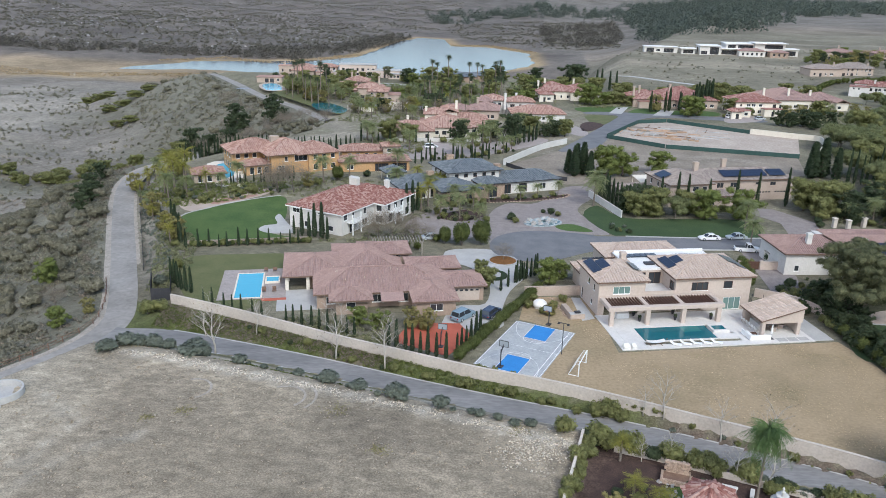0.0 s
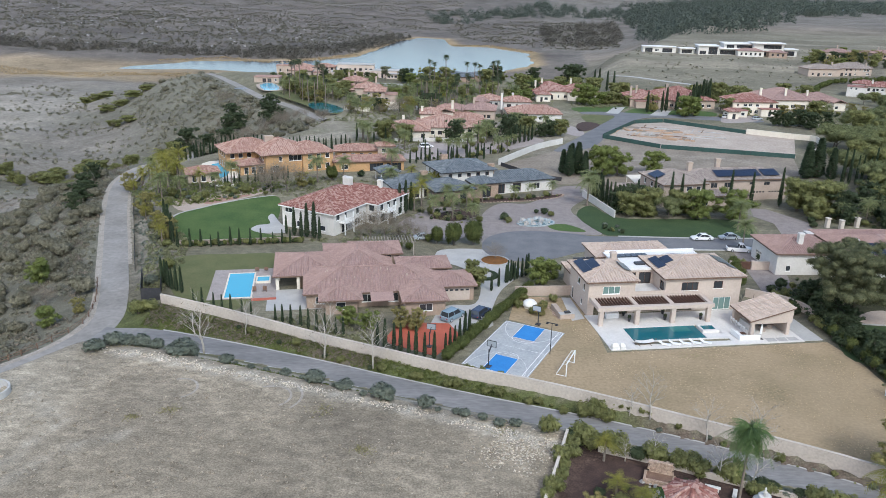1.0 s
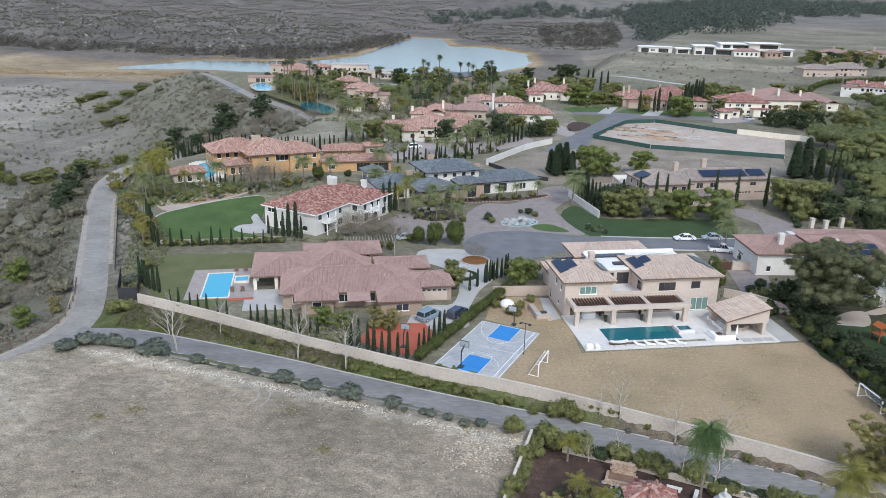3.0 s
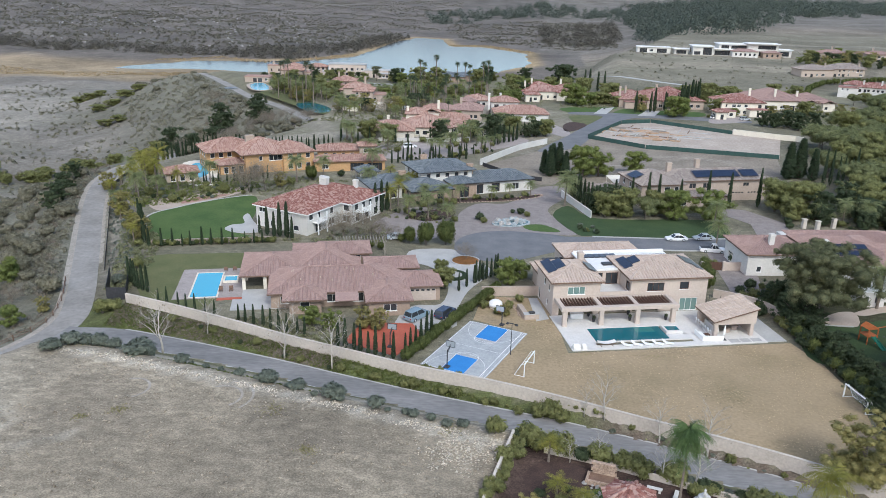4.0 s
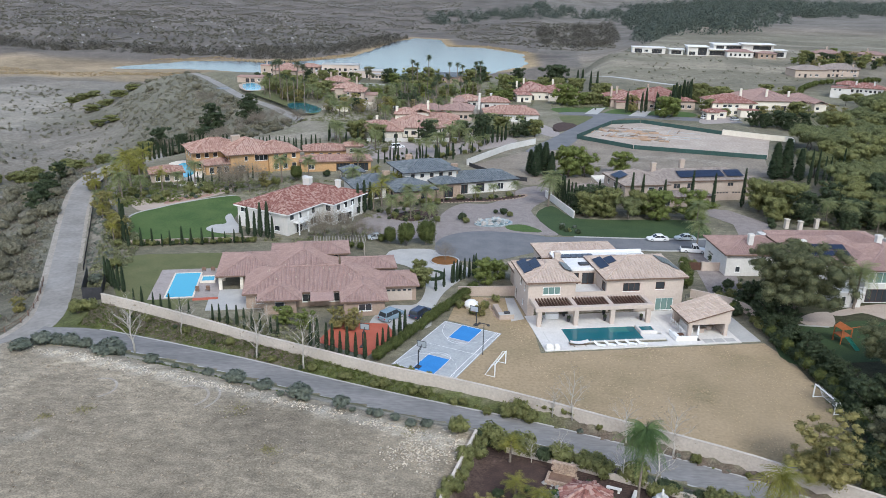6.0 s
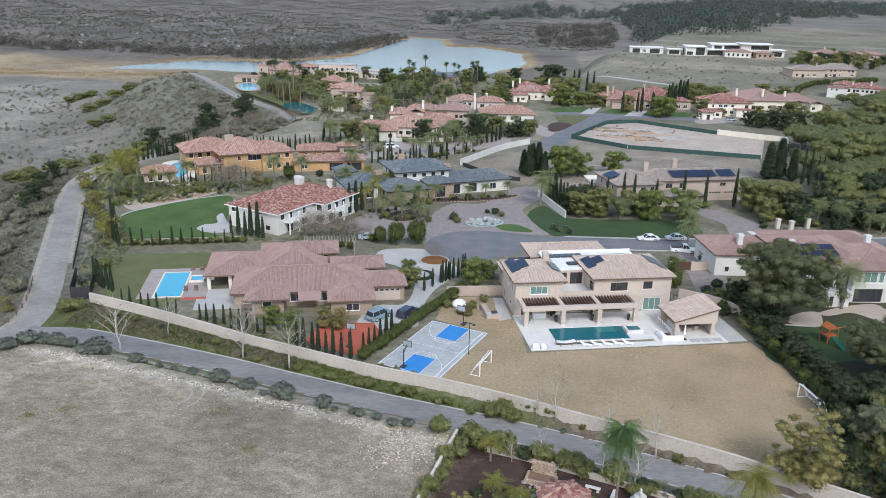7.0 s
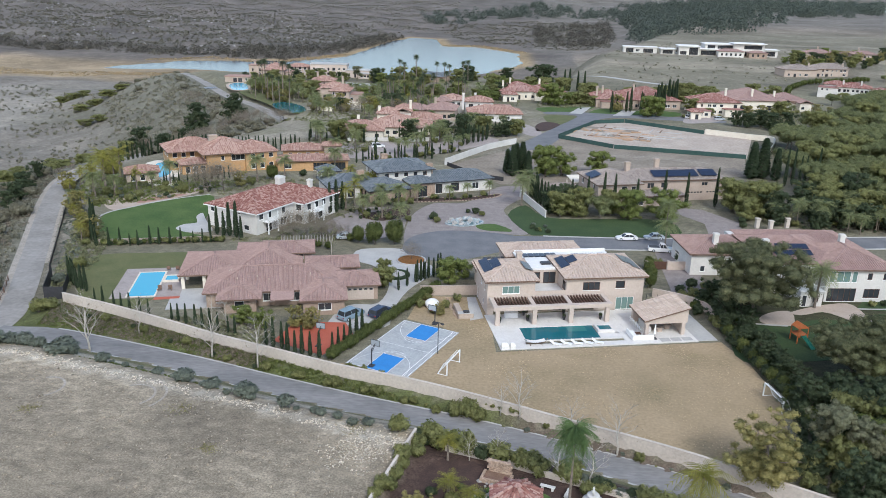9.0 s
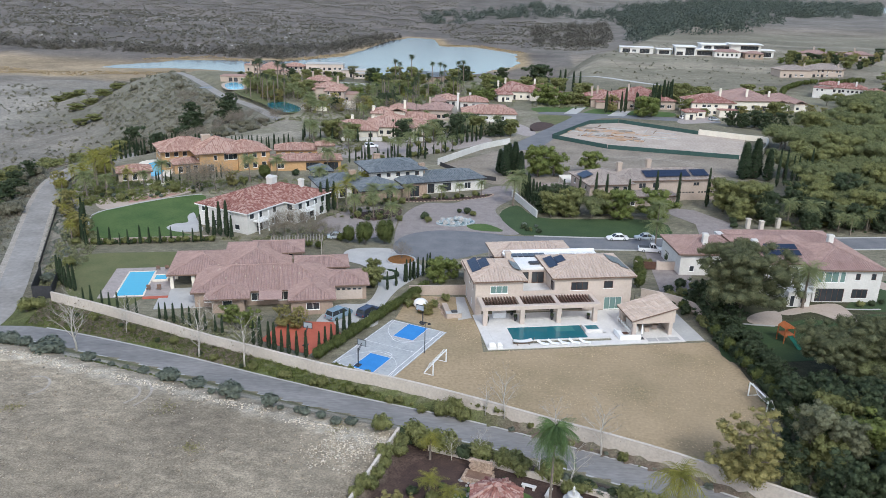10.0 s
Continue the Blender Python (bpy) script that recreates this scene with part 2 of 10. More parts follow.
M_POOLBLUE = water_material("sunny_blue_pool_water", (0.05, 0.36, 0.5), 0.1, 1.6, 0.5)
M_POOLTEAL = water_material("deep_teal_pool_water", (0.012, 0.12, 0.145), 0.06, 2.0, 0.06)
M_GREYROCK = material("pale_grey_rock", (0.26, 0.25, 0.235), (0.46, 0.44, 0.41), 1.2, 0.95, 0.4, 5, grime=0.2)
M_LAKE = water_material("lake_water", (0.06, 0.058, 0.063), 0.14, 0.25, 0.25)
M_LAKE.node_tree.nodes["Principled BSDF"].inputs["Specular IOR Level"].default_value = 0.3
M_LAKE.node_tree.nodes["Principled BSDF"].inputs["Roughness"].default_value = 0.17
L_OAK = leaf_material("olive_leaves", (0.081, 0.090, 0.034), (0.213, 0.214, 0.092))
# greyed, lightened green: distance haze put into the leaf colour
L_RIDGE = leaf_material("hazed_woodland_leaves", (0.042, 0.052, 0.042), (0.105, 0.12, 0.096))
L_BIG = leaf_material("tall_tree_leaves", (0.05, 0.06, 0.033), (0.155, 0.158, 0.085))
L_UMB = leaf_material("olive_gold_leaves", (0.069, 0.083, 0.038), (0.189, 0.200, 0.096))
L_EUC = leaf_material("grey_green_leaves", (0.072, 0.08, 0.05), (0.2, 0.2, 0.125))
L_DARK = leaf_material("deep_green_leaves", (0.024, 0.035, 0.021), (0.08, 0.102, 0.053))
L_BRIGHT = leaf_material("fresh_green_leaves", (0.075, 0.1, 0.028), (0.18, 0.2, 0.07))
L_GOLD = leaf_material("yellow_green_leaves", (0.13, 0.125, 0.05), (0.27, 0.235, 0.1))
L_CYP = leaf_material("cypress_needles", (0.022, 0.034, 0.02), (0.055, 0.078, 0.042))
L_HEDGE = leaf_material("hedge_leaves", (0.042, 0.058, 0.02), (0.13, 0.145, 0.05))
L_GARDEN = leaf_material("mixed_garden_leaves", (0.08, 0.09, 0.045), (0.245, 0.24, 0.14))
L_PALM = leaf_material("palm_leaflets", (0.09, 0.115, 0.055), (0.215, 0.225, 0.11))
L_PALMDEEP = leaf_material("deep_palm_leaflets", (0.04, 0.075, 0.03), (0.1, 0.145, 0.055))
L_PALMGOLD = leaf_material("yellowing_palm_leaflets", (0.1, 0.11, 0.03), (0.25, 0.225, 0.055))
L_SAGE = leaf_material("sage_leaves", (0.07, 0.085, 0.065), (0.17, 0.185, 0.15))
L_SCRUB = leaf_material("dry_scrub_twigs", (0.1, 0.098, 0.068), (0.24, 0.222, 0.165), c=(0.156, 0.147, 0.106))
L_DRY = leaf_material("dry_brown_twigs", (0.115, 0.096, 0.072), (0.225, 0.19, 0.148))
L_HILL = leaf_material("far_hillside_scrub", (0.078, 0.074, 0.056), (0.15, 0.138, 0.108))
L_WOODS = leaf_material("grey_winter_woods", (0.05, 0.047, 0.038), (0.125, 0.112, 0.09))
L_REED = leaf_material("golden_reeds", (0.22, 0.165, 0.09), (0.37, 0.285, 0.175))
L_BLEACH = leaf_material("bleached_edge_straw", (0.42, 0.38, 0.32), (0.6, 0.55, 0.48))
L_PALE = leaf_material("bleached_straw", (0.26, 0.22, 0.17), (0.4, 0.35, 0.29))
L_WEED = leaf_material("pale_weed_leaves", (0.15, 0.145, 0.065), (0.26, 0.23, 0.12))
L_STRAW = leaf_material("straw_tufts", (0.3, 0.235, 0.145), (0.44, 0.345, 0.225))
L_GRASS = leaf_material("bank_grass", (0.055, 0.075, 0.02), (0.145, 0.16, 0.055))

# ---- the lie of the land ----
WALL = [(-49.1, 124.6), (-38, 120), (-27, 114.9), (-17, 110), (-7.7, 106.1), (4, 101.2), (14, 98), (24.2, 93.8), (34, 89.2), (43, 85.1), (50, 81.6), (56.4, 77.8), (62.9, 73.9), (75, 67), (110, 48.6), (190, 6)]
LANE = [(-56, 114.6), (-46, 113), (-38, 110.7), (-28, 107.5), (-17.8, 103.9), (-7.2, 99.8), (5.5, 95.2), (16.5, 91.6), (23.5, 89.3), (33, 85.5), (42, 81.5), (50, 77.5), (62, 70.4), (75, 63), (110, 44), (190, 0)]
RIM = [(-130, 10), (-90, 60), (-64.5, 98), (-58.6, 108), (-56.8, 118), (-59.8, 129), (-70, 153.3), (-84.4, 187), (-93.2, 211), (-95.3, 228), (-92.5, 238), (-80, 262), (-64, 298), (-58, 332), (-78.6, 366), (-99, 393), (-121.6, 433), (-145.5, 475), (-160, 495), (-185, 540), (-180, 700)]
LAKE = [(-384, 852), (-372, 884), (-340, 926), (-331, 958), (-286, 970), (-233, 984), (-182, 1015), (-145, 1068), (-129, 1191), (-113, 1400), (-80, 1508), (-36, 1480), (-17, 1313), (39, 1307), (100, 1201), (92, 1019), (40, 900), (-90, 820), (-170, 810), (-250, 862), (-285, 866), (-318, 862), (-352, 852)]
WATER_Z = -40.0


def ss(v, a, b):
    t = np.clip((np.asarray(v, float) - a) / (b - a), 0, 1)
    return t * t * (3 - 2 * t)


def side(px, py, line):
    """Signed distance from a line of points: positive to the left of its way."""
    best = np.full(np.shape(px), 1e9)
    sign = np.ones(np.shape(px))
    for (ax, ay), (bx, by) in zip(line, line[1:]):
        dx, dy = bx - ax, by - ay
        t = np.clip(((px - ax) * dx + (py - ay) * dy) / (dx * dx + dy * dy), 0, 1)
        d = np.hypot(px - ax - t * dx, py - ay - t * dy)
        s = np.where((dx * (py - ay) - dy * (px - ax)) >= 0, 1.0, -1.0)
        near = d < best - 1e-9
        best = np.where(near, d, best)
        sign = np.where(near, s, sign)
    return best * sign


def inside(px, py, ring):
    c = np.zeros(np.shape(px), bool)
    for (ax, ay), (bx, by) in zip(ring, ring[1:] + ring[:1]):
        with np.errstate(divide="ignore", invalid="ignore"):
            c ^= ((ay > py) != (by > py)) & (px < (bx - ax) * (py - ay) / (by - ay + 1e-12) + ax)
    return c


def waves(x, y, l, seed):
    r = np.random.RandomState(seed)
    out = 0
    for i in range(5):
        a, p, k = r.uniform(0, 6.28), r.uniform(0, 6.28), 6.28 / l * r.uniform(0.6, 1.9)
        out = out + np.sin(k * (x * np.cos(a) + y * np.sin(a)) + p)
    return out / 5


def height(x, y):
    """Height of the ground at x, y."""
    x, y = np.asarray(x, float), np.asarray(y, float)
    west = side(x, y, RIM)
    dw = -side(x, y, WALL)
    lane = side(x, y, LANE)
    # the lane, its bank below the wall, and the bare pad or garden across it
    bank = -1.5 + (0.95 + 0.4 * ss(x, 15, 30)) * ss(lane, 2.8, 5.5 - 1.4 * ss(x, 15, 30))
    pad_z = 4.1 + np.where(x < 0, 0.022, 0.04) * np.clip(x, -60, 20)
    pad_z = pad_z + (3.7 - pad_z) * ss(x - (17.0 + 0.3 * (y - 79)), -0.3, 1.2)
    pad = -1.5 + (pad_z + 1.5) * np.clip((-lane - 2.5) / 9.5, 0, 1) ** 0.85
    out = np.where(lane > 0, bank, pad) + 0.12 * waves(x, y, 14, 3) * ss(-lane, 6, 14)
    z = np.where(dw < -1.3, 0.0, out)
    # beyond the last houses the land falls to the lake or climbs slowly
    left_far = 1 - ss(x - 0.1 * y, 0, 70 + 0.35 * np.clip(y - 640, 0, 1500))
    fall = (ss(y, 488, 555) * (1 - ss(x, -60, 20)) + ss(y, 488, 640) * ss(x, -60, 20)) * left_far
    rise = 6.0 * ss(y, 470, 670) * (1 - left_far) + np.clip(y - 700, 0, 1330) * 0.0085 * (1 - left_far)
    z = np.where(y > 300, -43 * fall + rise + 1.5 * waves(x, y, 160, 5) * ss(y, 480, 640) * (1 - ss(y, 1500, 1950)), z)
    # the rim road and the valley below it
    rim = -2.0 - 37.0 * ss(y, 490, 585)
    east = -west
    z = np.where(west < 0, rim + (z - rim) * ss(east, 3.2, 9.0), z)
    vale = rim + (-28.0 - rim) * ss(west, 3.2, 80) ** 0.85 + 2.2 * waves(x, y, 70, 7) * ss(west, 10, 60)
    z = np.where(west >= 0, vale, z)
    # lake basin and the hills behind it
    shore = np.abs(side(x, y, LAKE + LAKE[:1]))
    shore = np.where(inside(x, y, LAKE), -shore, shore) + 5 * waves(x, y, 60, 21)
    k = 0.03 + ss(y, 880, 1120) * (0.015 * (1 - ss(x - 0.1 * y, -60, 220)))
    far = WATER_Z + np.clip(shore * k, -3, 400) * (1 + 0.22 * waves(x, y, 420, 11)) + 4 * waves(x, y, 130, 12) * ss(shore, 15, 200)
    w_left = ss(y, 540, 790) * (west >= 0) + ss(y, 640, 800) * left_far * (west < 0)
    w_far = np.clip(np.maximum(w_left, ss(y, 980, 1250) * left_far), 0, 1)
    return z * (1 - w_far) + far * w_far + 150 * ss(y, 3250, 4600)


def G(x, y):
    return float(height(np.array([x]), np.array([y]))[0])


def soil_and_shade(x, y):
    """Tone of the ground: bare pad, bank grass, scrub, sandy valley floor, far hills, and painted shade under the
    neighbour's trees.
    """
    west = side(x, y, RIM)
    dw = -side(x, y, WALL)
    lane = side(x, y, LANE)
    c = np.zeros((len(x), 3))
    c[:] = (0.175, 0.157, 0.113)
    def lay(colour, w):
        w = np.clip(w, 0, 1)[:, None]
        c[:] = c * (1 - w) + np.array(colour) * w
    lay((0.225, 0.197, 0.155), ss(y, 236, 262) * (x < 60) * ss(waves(x, y, 34, 49) + 0.3, 0, 0.5))
    lay((0.175, 0.16, 0.11), ss(y, 300, 400) * 0.8)
    lay((0.2, 0.165, 0.13), ss(y, 470, 560))
    lay((0.175, 0.155, 0.115), ss(y, 440, 500) * ss(x - 0.1 * y, 10, 50) * (1 - ss(y, 900, 1100)))
    lay((0.24, 0.208, 0.158), ss(y, 500, 560) * ss(x - 0.1 * y, 10, 60) * ss(np.sin(y * 0.075 + 0.012 * x) + 0.6 * waves(x, y, 90, 47), 0.0, 0.7) * (1 - ss(y, 760, 900)))
    # shade under the neighbour's trees, painted into the ground colour
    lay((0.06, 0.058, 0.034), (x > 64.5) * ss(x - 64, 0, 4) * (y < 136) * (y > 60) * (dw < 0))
    outside = (dw > 0) * (west < 0) * (y < 160)
    lay((0.1, 0.11, 0.045), outside * (lane > 0))
    lay((0.16, 0.13, 0.1), outside * (lane > 0) * ss(waves(x, y, 17, 31), 0.05, 0.4) * ss(x, -60, -20))
    lay((0.13, 0.1, 0.078), outside * (lane > 0) * ss(x, 24, 32))
    lay((0.25, 0.205, 0.152), outside * (lane <= 0))
    lay((0.44, 0.39, 0.32), outside * (lane <= 0) * ss(-lane, 7.0, 8.8) * (1 - ss(-lane, 9.6, 11.5)) * (0.5 + 0.9 * waves(x, y, 9, 33)))
    lay((0.15, 0.14, 0.07), outside * (lane <= 0) * ss(-lane, 2.4, 3.4) * (1 - ss(-lane, 5.5, 8)))
    lay((0.285, 0.24, 0.183), outside * (lane <= 0) * ss(-x, 38, 55) * ss(-lane, 8, 14))
    lay((0.195, 0.16, 0.12), outside * (lane <= 0) * ss(-lane, 10, 18) * ss(waves(x, y, 26, 35), 0.0, 0.5) * 0.7)
    for dusty in ([(-56.3, 90.5), (-52.1, 87.3), (-46.7, 82.1), (-44.5, 79.6), (-44.6, 76.4), (-45.5, 72.6), (-46.6, 69.9)], [(-44.4, 66.3), (-42.7, 70.8), (-40.1, 74.7), (-35.2, 77.1)]):
        lay((0.34, 0.3, 0.245), outside * (lane <= 0) * (1 - ss(np.abs(side(x, y, dusty)), 0.3, 1.4)) * (0.35 + 0.6 * waves(x, y, 5, 37)))
    brink = [(-47.5, 99.2), (-37.0, 96.2), (-28.9, 93.2), (-17.0, 89.2), (-5.4, 84.8), (5.0, 80.6), (14.6, 76.2)]
    lay((0.46, 0.42, 0.36), (lane <= 0) * (1 - ss(np.abs(side(x, y, brink)), 0.2, 1.5)) * (0.5 + 0.5 * waves(x, y, 6, 38)))
    garden = (lane <= 0) * (dw > 0) * ss(x - (17.0 + 0.3 * (y - 79)), -0.2, 0.6)
    lay((0.075, 0.05, 0.042), garden * ss(-lane, 6, 8))
    vale = (west >= 0) * 1.0
    lay((0.158, 0.146, 0.112), vale)
    lay((0.2, 0.175, 0.145), vale * ss(west, 30, 80) * ss(waves(x, y, 120, 41) + 0.35, 0.0, 0.4))
    lay((0.25, 0.22, 0.185), vale * ss(west, 45, 110) * ss(y, 300, 420) * 0.85)
    lay((0.3, 0.215, 0.155), vale * ss(west, 90, 150) * ss(waves(x, y, 60, 43), 0.2, 0.55) * (1 - ss(y, 430, 520)))
    lay((0.24, 0.212, 0.172), (west < 0) * ss(-west, 2.5, 3.5) * (1 - ss(-west, 9, 13)) * ss(y, 128, 140) * (1 - ss(y, 232, 246)))
    shore = np.abs(side(x, y, LAKE + LAKE[:1]))
    farw = ss(y, 560, 760) * (x - 0.1 * y < 40)
    lay((0.15, 0.125, 0.105), farw)
    lay((0.3, 0.225, 0.145), ss(y, 660, 730) * (1 - ss(y, 880, 960)) * (x < -140) * 0.9)
    lay((0.13, 0.112, 0.098), ss(shore, 10, 60) * ss(y, 930, 1010) * (x - 0.1 * y < 60))
    lay((0.15, 0.128, 0.113), ss(y, 1300, 1900) * (x < 0))
    lay((0.3, 0.22, 0.13), (1 - ss(shore, 6, 26)) * ss(y, 900, 960))
    lay((0.16, 0.14, 0.12), ss(y, 1000, 1300) * (x - 0.1 * y >= 0) * ss(shore, 20, 60))
    c[:, 0] *= 0.97
    return c


def axis(spans):
    out = []
    for a, b, n in spans:
        out += list(np.linspace(a, b, n, endpoint=False))
    return np.array(out + [spans[-1][1]])


def build_ground():
    xs = axis([(-3200, -1000, 34), (-1000, -440, 36), (-440, -130, 84), (-130, 120, 180), (120, 440, 70), (440, 1000, 36), (1000, 3200, 34)])
    ys = axis([(-500, 20, 14), (20, 160, 112), (160, 330, 96), (330, 560, 66), (560, 1000, 66), (1000, 1800, 64), (1800, 4700, 60)])
    X, Y = np.meshgrid(xs, ys)
    x, y = X.ravel(), Y.ravel()
    z = height(x, y)
    nx, ny = len(xs), len(ys)
    i = np.arange(nx * ny).reshape(ny, nx)
    f = np.stack([i[:-1, :-1], i[:-1, 1:], i[1:, 1:], i[1:, :-1]], -1).reshape(-1, 4)
    me = bpy.data.meshes.new("ground")
    me.from_pydata(np.stack([x, y, z], 1).tolist(), [], f.tolist())
    col = me.color_attributes.new("soil_and_shade", "FLOAT_COLOR", "POINT")
    c = soil_and_shade(x, y)
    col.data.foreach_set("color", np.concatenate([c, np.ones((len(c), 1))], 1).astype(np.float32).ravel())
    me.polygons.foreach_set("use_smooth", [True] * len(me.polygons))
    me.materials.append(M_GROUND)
    ob = new("ground", me)
    return tagged(ob, "dry hillside ground with bare earth, scrub and grassy banks", "ground", kind="structure")


build_ground()


# ---- makers shared by all things ----
def mesh_of(name, verts, faces, mats, index=None, smooth=False):
    me = bpy.data.meshes.new(name)
    me.from_pydata([tuple(map(float, v)) for v in verts], [], [tuple(int(k) for k in f) for f in faces])
    for m in mats if isinstance(mats, (list, tuple)) else [mats]:
        me.materials.append(m)
    if index is not None:
        me.polygons.foreach_set("material_index", index)
    if smooth:
        me.polygons.foreach_set("use_smooth", [True] * len(me.polygons))
    return me


def thing(name, x, y, z, rz=0, label="", category="", group="", kind=""):
    ob = new(name)
    ob.matrix_basis = pose(x, y, z, 0, 0, rz)
    return tagged(ob, label, category, group, kind)


def child(name, me, parent, m=None, label=""):
    ob = new(name, me)
    ob.parent = parent
    if m is not None:
        ob.matrix_basis = m
    if label:
        ob["label"] = label
    return ob


class Geo:
    """Collects boxes, prisms, tubes and leaves into one mesh."""

    def __init__(self):
        self.v, self.f = [], []

    def add(self, verts, faces):
        n = len(self.v)
        self.v += [tuple(v) for v in verts]
        self.f += [tuple(n + k for k in f) for f in faces]
        return self

    def box(self, x0, y0, z0, x1, y1, z1, bevel=0.0):
        if bevel:
            return self.loft([(x0 + bevel, y0 + bevel, x1 - bevel, y1 - bevel, z0), (x0, y0, x1, y1, z0 + bevel), (x0, y0, x1, y1, z1 - bevel), (x0 + bevel, y0 + bevel, x1 - bevel, y1 - bevel, z1)])
        return self.loft([(x0, y0, x1, y1, z0), (x0, y0, x1, y1, z1)])

    def loft(self, rects):
        v, f = [], []
        for x0, y0, x1, y1, z in rects:
            v += [(x0, y0, z), (x1, y0, z), (x1, y1, z), (x0, y1, z)]
        f.append((3, 2, 1, 0))
        for k in range(len(rects) - 1):
            a = 4 * k
            for j in range(4):
                f.append((a + j, a + (j + 1) % 4, a + 4 + (j + 1) % 4, a + 4 + j))
        a = 4 * (len(rects) - 1)
        f.append((a, a + 1, a + 2, a + 3))
        return self.add(v, f)

    def prism(self, pts, z0, z1):
        n = len(pts)
        area = sum(a[0] * b[1] - b[0] * a[1] for a, b in zip(pts, pts[1:] + pts[:1]))
        if area < 0:
            pts = pts[::-1]
        v = [(x, y, z0) for x, y in pts] + [(x, y, z1) for x, y in pts]
        f = [tuple(range(n - 1, -1, -1)), tuple(range(n, 2 * n))]
        f += [(k, (k + 1) % n, n + (k + 1) % n, n + k) for k in range(n)]
        return self.add(v, f)

    def tube(self, pts, radii, n=6, caps=True):
        v, f = [], []
        pts = [Vector(p) for p in pts]
        for k, p in enumerate(pts):
            d = (pts[min(k + 1, len(pts) - 1)] - pts[max(k - 1, 0)]).normalized()
            a = d.orthogonal().normalized()
            b = d.cross(a)
            r = radii[k] if isinstance(radii, (list, tuple)) else radii
            v += [tuple(p + r * (math.cos(6.28319 * j / n) * a + math.sin(6.28319 * j / n) * b)) for j in range(n)]
        for k in range(len(pts) - 1):
            f += [(k * n + j, k * n + (j + 1) % n, (k + 1) * n + (j + 1) % n, (k + 1) * n + j) for j in range(n)]
        if caps:
            f += [tuple(range(n - 1, -1, -1)), tuple(range((len(pts) - 1) * n, len(pts) * n))]
        return self.add(v, f)

    def lathe(self, profile, n=16, cx=0, cy=0):
        v, f = [], []
        for r, z in profile:
            v += [(cx + r * math.cos(6.28319 * j / n), cy + r * math.sin(6.28319 * j / n), z) for j in range(n)]
        for k in range(len(profile) - 1):
            f += [(k * n + j, k * n + (j + 1) % n, (k + 1) * n + (j + 1) % n, (k + 1) * n + j) for j in range(n)]
        f.append(tuple(range(n - 1, -1, -1)))
        f.append(tuple(range((len(profile) - 1) * n, len(profile) * n)))
        return self.add(v, f)

    def me(self, name, mat, smooth=False):
        return mesh_of(name, self.v, self.f, mat, smooth=smooth)


def rounded(pts, steps=5):
    """A closed smooth outline through the points."""
    out, n = [], len(pts)
    for k in range(n):
        p0, p1, p2, p3 = (np.array(pts[(k + d) % n], float) for d in (-1, 0, 1, 2))
        for s in range(steps):
            t = s / steps
            out.append(tuple(0.5 * (2 * p1 + (p2 - p0) * t + (2 * p0 - 5 * p1 + 4 * p2 - p3) * t * t + (3 * p1 - p0 - 3 * p2 + p3) * t ** 3)))
    return out


def smooth_line(pts, step=2.5):
    out = []
    n = len(pts)
    for k in range(n - 1):
        p0, p1, p2, p3 = (np.array(pts[min(max(k + d, 0), n - 1)], float) for d in (-1, 0, 1, 2))
        m = max(2, int(np.hypot(*(p2 - p1)) / step))
        for s in range(m):
            t = s / m
            out.append(tuple(0.5 * (2 * p1 + (p2 - p0) * t + (2 * p0 - 5 * p1 + 4 * p2 - p3) * t * t + (3 * p1 - p0 - 3 * p2 + p3) * t ** 3)))
    return out + [tuple(pts[-1])]


def normals2(line):
    a = np.array(line, float)
    d = np.gradient(a, axis=0)
    d /= np.linalg.norm(d, axis=1)[:, None]
    return np.stack([-d[:, 1], d[:, 0]], 1)


def ribbon(name, line, offs, dz, mat, label, category, kind="structure", drop=0.25):
    """A paved strip along a line between two offsets, with a shallow edge."""
    a, nrm = np.array(line, float), normals2(line)
    lo, hi = offs
    g = Geo()
    rows = []
    for o, down in ((lo, True), (lo, False), ((lo + hi) / 2, False), (hi, False), (hi, True)):
        p = a + nrm * o
        zc = height(a[:, 0], a[:, 1]) if abs(lo) < 3 and abs(hi) < 3 else height(p[:, 0], p[:, 1])
        rows.append(np.stack([p[:, 0], p[:, 1], zc + dz - (drop if down else 0)], 1))
    n = len(a)
    for r in rows:
        g.v += [tuple(v) for v in r]
    for r in range(4):
        for k in range(n - 1):
            g.f.append((r * n + k, r * n + k + 1, (r + 1) * n + k + 1, (r + 1) * n + k))
    me = g.me(name, mat)
    me.flip_normals()
    return tagged(new(name, me), label, category, kind=kind)


def patch(name, pts, z, mat, label, category, curve=0, thick=0.12, kind="structure"):
    """Flat paving, lawn or bed with a real edge."""
    pts = rounded(pts, curve) if curve else list(pts)
    me = Geo().prism([tuple(p) for p in pts], z - thick, z).me(name, mat)
    return tagged(new(name, me), label, category, kind=kind)


